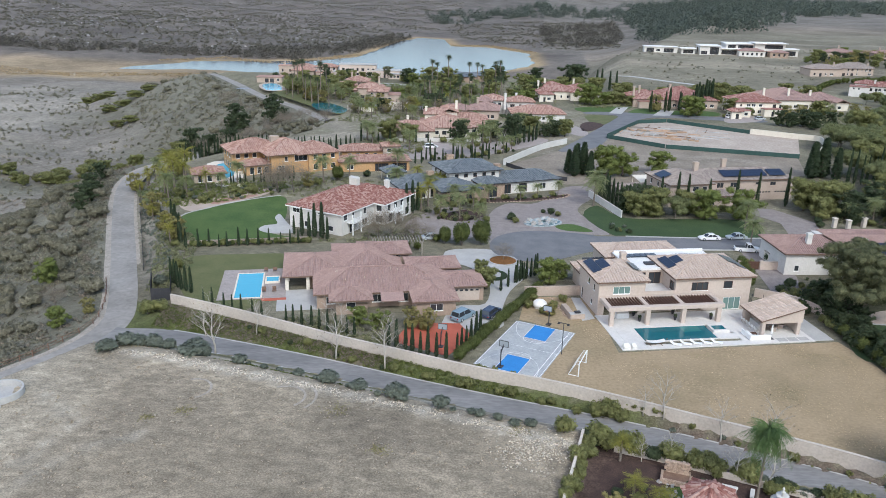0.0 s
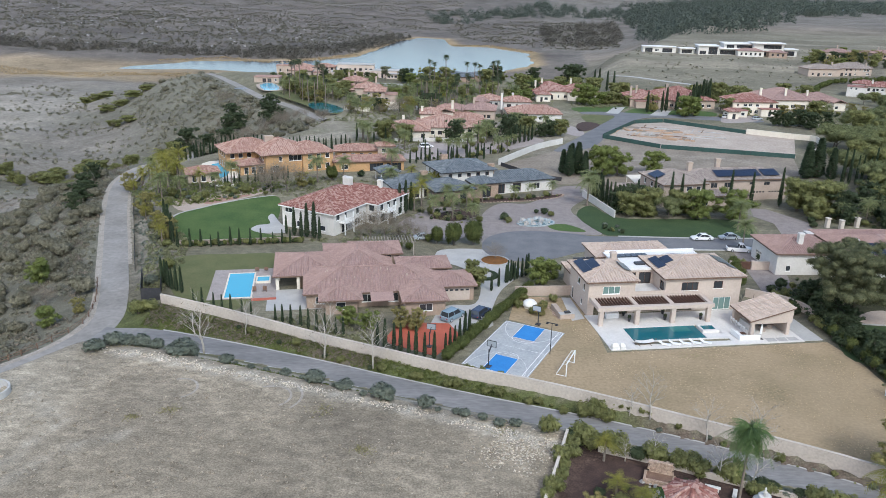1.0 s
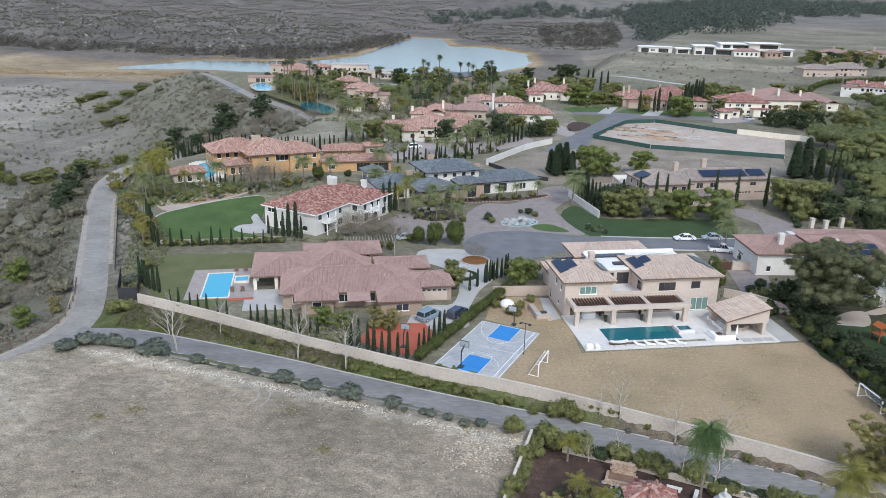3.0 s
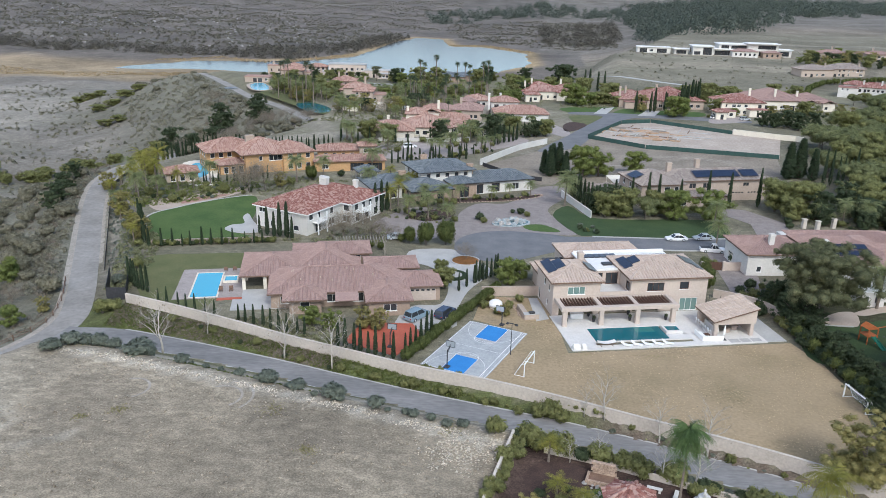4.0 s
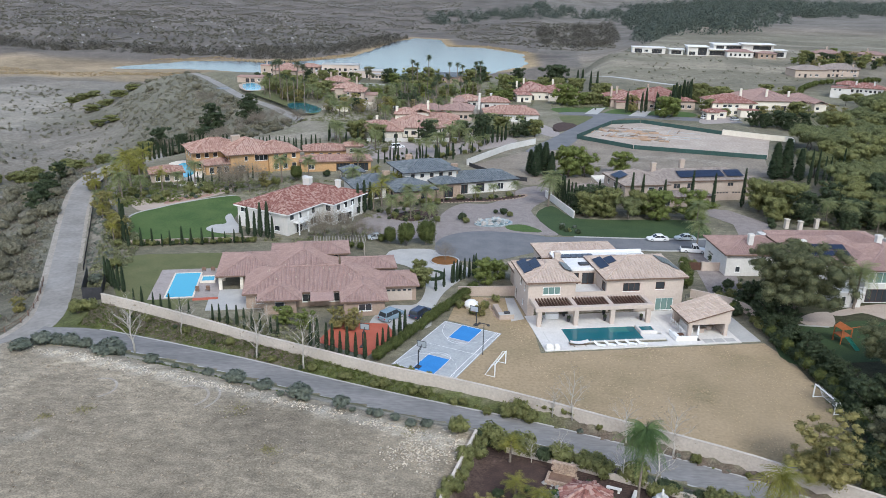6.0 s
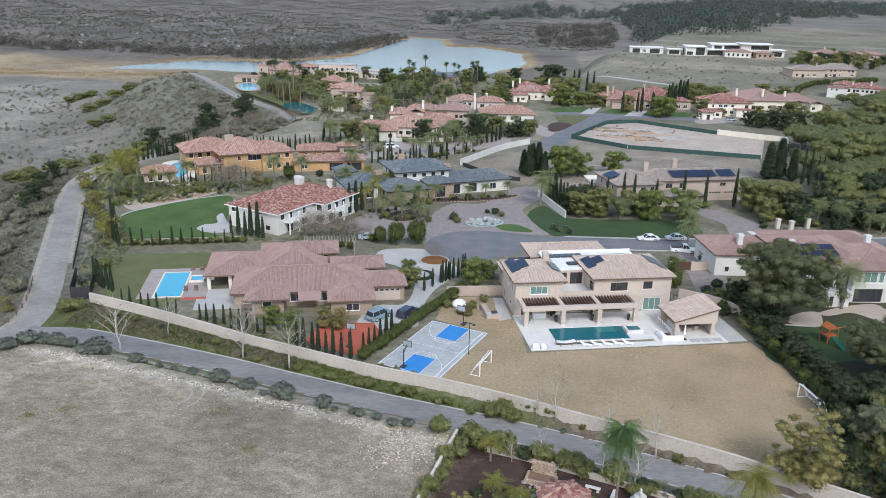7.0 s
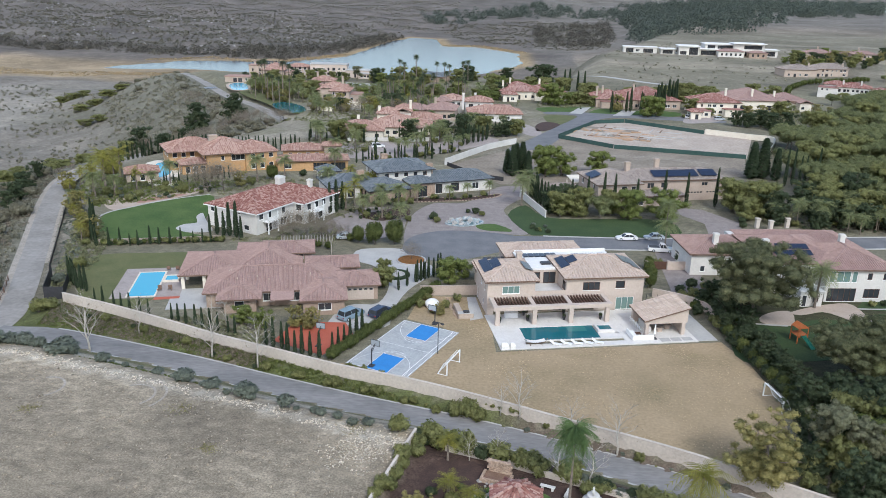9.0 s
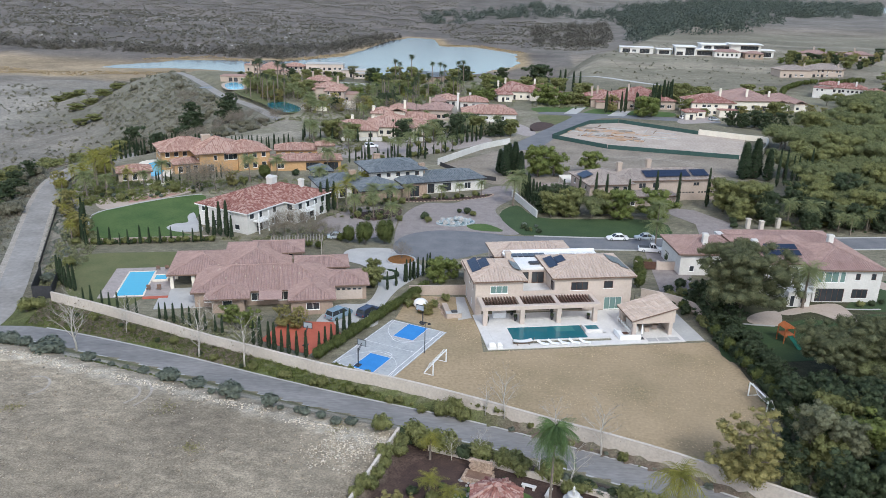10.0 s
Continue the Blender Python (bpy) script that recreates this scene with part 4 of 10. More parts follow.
def add_volume(root, x0, y0, x1, y1, z1, mat, holes=None, z0=-1.2, t=0.25, trim=None, name="wall"):
    """Four outer walls, with openings given per side: S, E, N, W as (start, end, bottom, top, kind)."""
    corner = {"S": ((x0, y0), (x1, y0)), "E": ((x1, y0), (x1, y1)), "N": ((x1, y1), (x0, y1)), "W": ((x0, y1), (x0, y0))}
    holes = holes or {}
    g = Geo()
    for s, (p, q) in corner.items():
        wall_run(g, p, q, z0, z1, [h for h in holes.get(s, ())], t)
    g.add([(x0, y0, z1), (x1, y0, z1), (x1, y1, z1), (x0, y1, z1)], [(0, 1, 2, 3)])
    child(name, g.me(name, mat), root)
    for s, (p, q) in corner.items():
        for h in holes.get(s, ()):
            window_part(root, p, q, h, h[4] if len(h) > 4 else "window", trim)


def chimney(root, x, y, z0, z1, mat, w=0.9, d=0.8):
    g = Geo().box(x - w / 2, y - d / 2, z0, x + w / 2, y + d / 2, z1 - 0.35)
    g.box(x - w / 2 - 0.12, y - d / 2 - 0.12, z1 - 0.35, x + w / 2 + 0.12, y + d / 2 + 0.12, z1 - 0.2)
    g.box(x - w / 2 - 0.02, y - d / 2 - 0.02, z1 - 0.2, x + w / 2 + 0.02, y + d / 2 + 0.02, z1)
    child("chimney", g.me("chimney", mat), root)


def solar(root, x, y, z, cols, rows, slope, turn, mat, pw=1.0, ph=1.65):
    """Solar panels lying on a roof slope; each panel is a piece."""
    m = pose(x, y, z, 0, 0, turn) @ pose(0, 0, 0, slope, 0, 0)
    g = Geo().box(0, 0, 0, pw - 0.02, ph - 0.02, 0.045, 0.008)
    me = g.me("solar_panel", mat)
    for i in range(cols):
        for j in range(rows):
            child("solar_panel", me, root, m @ pose(i * pw, j * ph, 0.24))


def even(a, b, n, w, z0, z1, kind="window"):
    """n openings of width w spread evenly between a and b."""
    step = (b - a) / n
    return [(a + step * (k + 0.5) - w / 2, a + step * (k + 0.5) + w / 2, z0, z1, kind) for k in range(n)]


FOOT = [[(-74, 332), (-46, 326), (-50, 364), (-72, 368)]]  # outlines of the upper houses and a pool, where nothing is planted


def built_on(x, y):
    x, y = np.atleast_1d(x), np.atleast_1d(y)
    hit = np.zeros(len(x), bool)
    for ring in FOOT:
        hit |= inside(x, y, ring)
    return hit


def villa(name, label, x, y, rz, parts, wall, roof, pitch=0.36, z=0.0, trim=None, spacing=0.6, seed=1, fascia=None, chims=()):
    """A house of several wings: (x0, y0, x1, y1, eave, windows per side S/W/E)."""
    root = thing(name, x, y, z + G(x, y), rz, label, "house")
    wr = random.Random(seed)
    ca, sa = math.cos(math.radians(rz)), math.sin(math.radians(rz))
    for x0, y0, x1, y1 in (p[:4] for p in parts):
        FOOT.append([(x + ca * u - sa * v, y + sa * u + ca * v) for u, v in ((x0 - 0.6, y0 - 0.6), (x1 + 0.6, y0 - 0.6), (x1 + 0.6, y1 + 0.6), (x0 - 0.6, y1 + 0.6))])
    for k, (x0, y0, x1, y1, eave, shape, wins) in enumerate(parts):
        holes = {}
        for s, n in wins.items():
            length = (x1 - x0) if s in "SN" else (y1 - y0)
            if n:
                h = []
                step = (length - 1.6) / n
                for i in range(n):
                    c, pick = 0.8 + step * (i + wr.uniform(0.35, 0.65)), wr.random()
                    half = min(wr.uniform(0.45, 1.3), step * 0.36)
                    if pick < 0.8:
                        h.append((c - half, c + half, 0.05 if pick < 0.3 else 0.9, 2.3, "dark" if pick < 0.4 else "window"))
                    if eave > 5 and pick > 0.15:
                        h.append((c - half * 0.8, c + half * 0.8, wr.choice((3.5, 3.9)), 5.1, "dark" if pick < 0.5 else "window"))
                holes[s] = h
        add_volume(root, x0, y0, x1, y1, eave - 0.01 * k, wall, holes, trim=trim)
        if shape == "flat":
            g = Geo().box(x0 - 0.3, y0 - 0.3, eave, x1 + 0.3, y1 + 0.3, eave + 0.35, 0.03)
            child("roof_slab", g.me("roof_slab", roof), root)
        else:
            add_roof(root, x0, y0, x1, y1, eave, pitch, shape, roof, spacing=spacing, course=1.5, seed=seed * 10 + k, fascia=fascia)
    for c in chims:
        chimney(root, *c, wall)
    return root

# ---- the beige two-storey house with the pool terrace ----
def beige_house():
    r = thing("modern_house", 25.8, 123.6, 0, 10, "beige stucco two-storey house with clay tile hips and solar panels", "house")
    H = 6.4
    # left wing, right wing, recessed middle, rear wings
    add_volume(r, 0, 0, 8.4, 10.2, H, M_BEIGE, {
        "S": [(2.6, 5.7, 3.95, 5.35, "green"), (1.2, 7.4, 0.05, 2.4, "open")],
        "W": [(1.5, 2.3, 0.05, 2.2, "door"), (4.4, 5.4, 4.0, 5.2), (7.4, 8.2, 3.9, 5.1), (6.6, 7.3, 1.0, 2.0)], "E": [(0.6, 2.6, 3.6, 5.3, "door")]})
    add_volume(r, 14.2, 0.5, 28.4, 11.5, H - 0.02, M_BEIGE, {
        "S": [(3.0, 6.1, 3.9, 5.45, "dark"), (9.0, 10.7, 4.1, 5.5, "dark"), (0.6, 5.4, 0.05, 2.5, "open"), (9.3, 12.6, 0.05, 2.4, "green")],
        "W": [(8.6, 10.4, 3.6, 5.3, "dark")], "E": [(2, 4, 1, 2.3), (5, 6.5, 4, 5.3)]})
    add_volume(r, 8.4, 6.0, 14.2, 15.5, H - 0.5, M_BEIGE, {"S": [(0.5, 2.5, 3.3, 5.5, "dark"), (3.1, 5.4, 3.3, 5.5, "dark")]})
    add_volume(r, 8.38, 0.9, 14.22, 6.02, 3.2, M_BEIGE, {"S": [(0.5, 5.3, 0.05, 2.5, "open")]})
    add_volume(r, 1.0, 10.2, 7.0, 17.0, 3.6, M_BEIGE)
    add_volume(r, 7.0, 15.5, 22.0, 23.0, 5.0, M_BEIGE)
    add_volume(r, 14.2, 11.5, 26.0, 15.52, 5.8, M_BEIGE)
    g = Geo().box(8.5, 0.6, 3.2, 14.1, 5.95, 3.32, 0.01)
    child("balcony_floor", g.me("balcony_floor", M_DECK), r)
    child("balcony_parapet", Geo().box(8.4, 0.45, 3.2, 14.2, 0.7, 4.05, 0.02).me("balcony_parapet", M_BEIGE), r)
    # flat white roof between the wings, with parapet and skylight
    g = Geo().box(8.0, 6.2, H - 0.5, 26.2, 15.7, H - 0.3, 0.01)
    child("flat_roof", g.me("flat_roof", M_ROOFFLAT), r, label="white membrane flat roof")
    g = Geo().box(8.2, 15.2, H - 0.3, 26.2, 15.5, H + 0.1, 0.02).box(8.3, 5.9, H - 0.5, 14.3, 6.15, H - 0.05, 0.02)
    child("parapet", g.me("parapet", M_ROOFFLAT), r)
    g = Geo().box(11.6, 8.0, H - 0.3, 13.4, 9.2, H + 0.05, 0.05)
    child("skylight", g.me("skylight", M_METALDARK), r, label="dark framed skylight")
    g = Geo()
    for k in range(6):
        g.box(9.3 + 1.1 * k, 12.2, H - 0.25, 10.25 + 1.1 * k, 13.9, H - 0.05, 0.02)
    child("roof_unit", g.me("roof_unit", M_SOLARDARK), r, label="low dark solar array on the flat roof")
    add_roof(r, 0, 0, 8.4, 10.2, H, 0.36, "hip", M_ROOFBEIGE, seed=3, spacing=0.5)
    add_roof(r, 14.2, 0.5, 28.4, 11.5, H, 0.36, "hip", M_ROOFBEIGE, seed=4, spacing=0.5)
    add_roof(r, 1.0, 11.0, 7.0, 17.0, 3.6, 0.36, "hip", M_ROOFBEIGE, seed=5, spacing=0.5)
    add_roof(r, 7.0, 15.5, 22.0, 23.0, 5.3, 0.34, "hip", M_ROOFBEIGE, seed=6, spacing=0.5)
    chimney(r, 7.7, 9.6, 5.5, 8.3, M_BEIGE, 1.0, 0.9)
    solar(r, 0.05, 9.2, 6.6, 6, 1, 19.8, -90, M_SOLAR)
    solar(r, 1.62, 7.6, 7.17, 4, 1, 19.8, -90, M_SOLAR)
    solar(r, 8.7, 3.2, 6.62, 4, 1, 19.8, 90, M_SOLARDARK)
    solar(r, 14.3, 9.2, 6.62, 5, 1, 19.8, -90, M_SOLAR)
    solar(r, 15.9, 8.0, 7.2, 3, 1, 19.8, -90, M_SOLAR)
    solar(r, 24.0, 11.2, 6.75, 6, 1, 19.8, 180, M_SOLAR)
    solar(r, 28.4, 2.6, 6.58, 6, 1, 19.8, 90, M_SOLARDARK)
    solar(r, 26.85, 4.0, 7.15, 4, 1, 19.8, 90, M_SOLARDARK)
    # chimney-like vents
    for x, y, z in ((4.6, 2.0, 7.35), (19.0, 3.0, 7.55), (24.0, 3.0, 7.55)):
        child("roof_vent", Geo().box(x - 0.35, y - 0.2, z, x + 0.35, y + 0.2, z + 0.16, 0.04).me("roof_vent", M_ROOFBEIGE), r)
    # rear plant yard on the roof
    g = Geo()
    for k in range(5):
        g.box(2.6 + 0.85 * k, 16.4, 3.6, 3.3 + 0.85 * k, 17.1, 4.7, 0.04)
    child("air_conditioner", g.me("air_conditioner", M_METALDARK), r)
    return r


def pergola():
    r = thing("pergola", 25.8, 123.6, 0, 10, "beige stucco pergola with dark timber slats over the terrace", "pergola")
    cols = (0.55, 6.95, 13.35, 19.75)
    for x in cols:
        child("column", Geo().box(x, -4.75, 0, x + 0.75, -4.05, 2.85, 0.03).me("column", M_BEIGE), r)
    g = Geo().box(0.2, -4.9, 2.85, 20.9, -4.0, 3.55, 0.03)
    child("front_beam", g.me("front_beam", M_BEIGE), r)
    for x in (0.25, 6.9, 13.3, 20.1):
        child("cross_beam", Geo().box(x, -4.0, 2.87, x + 0.75, -0.02, 3.53, 0.03).me("cross_beam", M_BEIGE), r)
    child("rear_beam", Geo().box(1.0, -0.45, 2.88, 20.1, -0.02, 3.5, 0.02).me("rear_beam", M_BEIGE), r)
    slat = Geo().box(0, 0, 0, 0.2, 3.9, 0.3, 0.02).me("slat", M_WOODDARK)
    for a in (1.15, 7.75, 14.15):
        for k in range(11):
            child("slat", slat, r, pose(a + 0.53 * k, -4.1, 3.2))
    return r


def cabana():
    r = thing("cabana", 25.8, 123.6, 0, 10, "beige cabana with sloping clay tile roof and bar", "cabana")
    add_roof(r, 24.4, -10.9, 31.4, -4.7, 2.95, 0.27, "shed", M_ROOFBEIGE, over=0.4, spacing=0.45, course=1.0, seed=9)
    child("rear_wall", Geo().box(24.5, -5.0, 0, 31.4, -4.75, 3.0).me("rear_wall", M_BEIGE), r)
    child("side_wall", Geo().box(31.15, -10.4, 0, 31.5, -4.8, 4.6, 0.02).me("side_wall", M_BEIGE), r)
    child("buttress", Geo().box(31.5, -8.6, 0, 32.5, -6.8, 3.3, 0.03).me("buttress", M_BEIGE), r)
    g = Geo()
    g.add([(24.2, -10.95, 2.3), (31.6, -10.95, 2.3), (31.6, -10.95, 4.75), (24.2, -10.95, 2.85)], [(0, 1, 2, 3)])
    g.add([(24.2, -10.65, 2.3), (31.6, -10.65, 2.3), (31.6, -10.65, 4.75), (24.2, -10.65, 2.85)], [(3, 2, 1, 0)])
    g.add([(24.2, -10.95, 2.3), (31.6, -10.95, 2.3), (31.6, -10.65, 2.3), (24.2, -10.65, 2.3)], [(3, 2, 1, 0)])
    child("gable_beam", g.me("gable_beam", M_BEIGE), r)
    for x, y in ((24.4, -11.0), (30.7, -11.0), (24.4, -5.3)):
        child("column", Geo().box(x, y, 0, x + 0.6, y + 0.6, 2.6, 0.03).me("column", M_BEIGE), r)
    child("bar_counter", Geo().box(25.4, -9.4, 0.0, 26.1, -5.6, 1.08, 0.03).me("bar_counter", M_DECK), r)
    child("kitchen_counter", Geo().box(28.0, -6.2, 0.0, 31.0, -5.4, 0.95, 0.03).me("kitchen_counter", M_SAND), r)
    return r


beige_house()
pergola()
cabana()

# ---- the brown-tiled single-storey house ----
def tiled_house():
    r = thing("tiled_house", -23.4, 122.4, 0, 11, "taupe stucco single-storey house under weathered brown tile hips", "house")
    e = 2.9
    add_volume(r, 0.6, 0.2, 24.0, 12.6, e, M_TAUPE, {"S": [(1.6, 3.2, 0.9, 2.2), (9.6, 11.6, 0.9, 2.3), (14.2, 16.0, 0.8, 2.4), (4.5, 6.0, 0.05, 2.2, "door")]})
    add_volume(r, 17.2, -4.9, 24.2, 3.5, e - 0.03, M_TAUPE, {"S": [(2.5, 4.8, 0.9, 2.2)], "E": [(1.0, 2.2, 0.9, 2.2)], "W": [(1.2, 2.6, 0.9, 2.2)]})
    add_volume(r, 22.5, 1.2, 30.4, 8.2, e - 0.05, M_TAUPE, {"S": [(2.4, 7.2, 0.05, 2.3, "garage")]}, trim=M_BEIGE)
    add_volume(r, 18.0, 9.6, 27.2, 15.4, e + 0.5, M_TAUPE, {"S": [(6.6, 7.8, 1.0, 2.2)]})
    add_volume(r, 4.4, 12.4, 16.6, 26.2, e - 0.02, M_TAUPE, {"E": [(7.0, 9.0, 0.9, 2.2), (10, 12, 0.9, 2.2)]})
    add_volume(r, 9.5, 17.5, 18.8, 24.4, e + 0.9, M_TAUPE, {"S": [(1.0, 2.2, 2.5, 3.4), (4.5, 5.9, 2.5, 3.4), (6.6, 7.6, 2.5, 3.4)]})
    # covered patio on posts
    for x, y in ((-4.7, 9.7), (-4.7, 14.6), (-0.9, 9.7)):
        child("patio_post", Geo().box(x - 0.3, y - 0.3, 0, x + 0.3, y + 0.3, e, 0.03).me("patio_post", M_CREAM), r)
    add_volume(r, -1.0, 10.5, 6.0, 21.5, e - 0.04, M_TAUPE, {"W": [(1, 4, 0.05, 2.3, "dark")]})
    ch = dict(spacing=0.44, course=0.7, fascia=M_FASCIA)
    add_roof(r, 0.6, 0.2, 24.0, 12.6, e, 0.36, "hip", M_ROOFBROWN, seed=11, **ch)
    add_roof(r, -4.9, 9.4, 5.9, 21.5, e + 0.02, 0.33, "hip", M_ROOFBROWN, seed=12, **ch)
    add_roof(r, 17.2, -4.9, 24.2, 4.6, e - 0.02, 0.36, "hip", M_ROOFBROWN, seed=13, **ch)
    add_roof(r, 22.5, 1.2, 30.4, 8.2, e + 0.04, 0.34, "hip", M_ROOFBROWN, seed=14, **ch)
    add_roof(r, 18.0, 9.6, 27.2, 15.4, e + 0.5, 0.33, "hip", M_ROOFBROWN, seed=15, **ch)
    add_roof(r, 4.4, 10.5, 16.4, 26.2, e + 0.03, 0.33, "hip", M_ROOFBROWN, seed=16, **ch)
    add_roof(r, 9.5, 17.5, 18.8, 24.4, e + 0.9, 0.3, "hip", M_ROOFBROWN, seed=17, **ch)
    add_roof(r, 3.2, -3.0, 9.6, 3.0, e - 0.05, 0.36, "hip", M_ROOFBROWN, seed=18, **ch)
    add_volume(r, 3.8, -2.6, 9.2, 0.4, e - 0.12, M_TAUPE, {"S": [(1.8, 3.4, 0.9, 2.2)]})
    child("entry_porch_roof", Geo().add([(11.6, -2.6, 2.2), (15.6, -2.6, 2.2), (15.6, 0.1, 3.1), (11.6, 0.1, 3.1), (11.6, -2.6, 2.05), (15.6, -2.6, 2.05), (15.6, 0.1, 2.95), (11.6, 0.1, 2.95)], [(0, 1, 2, 3), (7, 6, 5, 4), (0, 4, 5, 1), (1, 5, 6, 2), (3, 7, 4, 0)]).me("entry_porch_roof", M_ROOFBROWN), r)
    rng = random.Random(7)
    for k in range(11):
        x, y = rng.uniform(3, 22), rng.uniform(2.0, 10.5)
        z = e + 0.36 * min(y + 0.35, 13.15 - y, x - 0.05, 24.5 - x)
        child("roof_vent", Geo().box(x - 0.09, y - 0.09, z, x + 0.09, y + 0.09, z + rng.uniform(0.3, 0.45), 0.02).me("roof_vent", M_SAND), r)
    return r


tiled_house()
pg = thing("trellis", -16.2, 150.4, 0, 11, "weathered pale timber trellis on posts", "trellis")
for k in range(18):
    child("rafter", Geo().box(0.62 * k, 0, 3.0, 0.62 * k + 0.1, 4.2, 3.2).me("rafter", M_GRAVEL), pg)
for x in (0.3, 5.2, 10.2):
    child("post", Geo().box(x, 0.3, 0, x + 0.2, 0.5, 3.0).me("post", M_GRAVEL), pg)
    child("post", Geo().box(x, 3.6, 0, x + 0.2, 3.8, 3.0).me("post", M_GRAVEL), pg)

# ---- the white two-storey house ----
def white_house():
    r = thing("white_house", -38.6, 170.6, -0.1, -28, "white stucco two-storey house with mottled red tile roof", "house")
    add_volume(r, 0.5, 0.5, 15.4, 14, 5.2, M_WALLWHITE, {"S": [(0.9, 3.0, 3.6, 4.7), (8.2, 10.2, 4.2, 4.6), (4.2, 5.4, 0.6, 2.0), (11, 12.5, 0.8, 2.0)], "E": [(0.9, 2.3, 3.4, 4.7), (4.0, 5.0, 3.2, 4.7), (8.5, 9.7, 3.2, 4.7), (3.0, 5.0, 0.1, 2.3, "door"), (8, 10, 0.6, 2.2)], "W": even(1, 12, 3, 1.4, 3.4, 4.7)})
    add_volume(r, 2.0, 13, 18.6, 25.5, 5.18, M_WALLWHITE, {"S": [(14.2, 15.8, 3.2, 4.7), (14, 16, 0.5, 2.2)], "E": even(0.6, 11.8, 4, 1.4, 3.2, 4.7) + even(0.6, 11.8, 3, 1.6, 0.4, 2.3), "W": even(1, 11, 3, 1.4, 3.4, 4.7)})
    add_roof(r, 0.5, 0.5, 15.4, 22, 5.2, 0.33, "hip", M_ROOFRED, over=0.6, spacing=0.42, course=0.55, seed=21, fascia=M_WHITEPAINT)
    add_roof(r, 3.0, 13, 18.6, 25.5, 5.22, 0.33, "hip", M_ROOFRED, over=0.6, spacing=0.42, course=0.55, seed=22, fascia=M_WHITEPAINT)
    for y in (2.4, 15.0):
        g = Geo().box(15.42 if y < 10 else 18.62, y, 2.7, (15.42 if y < 10 else 18.62) + 1.8, y + 3.4, 2.95, 0.02)
        x0 = 15.42 if y < 10 else 18.62
        for yy in (y, y + 3.2):
            g.box(x0 + 1.5, yy, 0, x0 + 1.75, yy + 0.22, 4.9)
        for k in range(10):
            g.box(x0 + 1.65, y + 0.35 * k, 2.95, x0 + 1.72, y + 0.35 * k + 0.07, 3.8)
        g.box(x0 + 1.6, y, 3.8, x0 + 1.78, y + 3.4, 3.88)
        child("balcony", g.me("balcony", M_WHITEPAINT), r)
    chimney(r, 6, 19, 5, 8.6, M_WALLWHITE, 1.8, 1.0)
    chimney(r, 14, 21, 5, 8.8, M_WALLWHITE, 1.1, 0.9)
    chimney(r, 2.0, 24, 4, 7.4, M_WALLWHITE, 2.4, 1.0)
    return r


white_house()

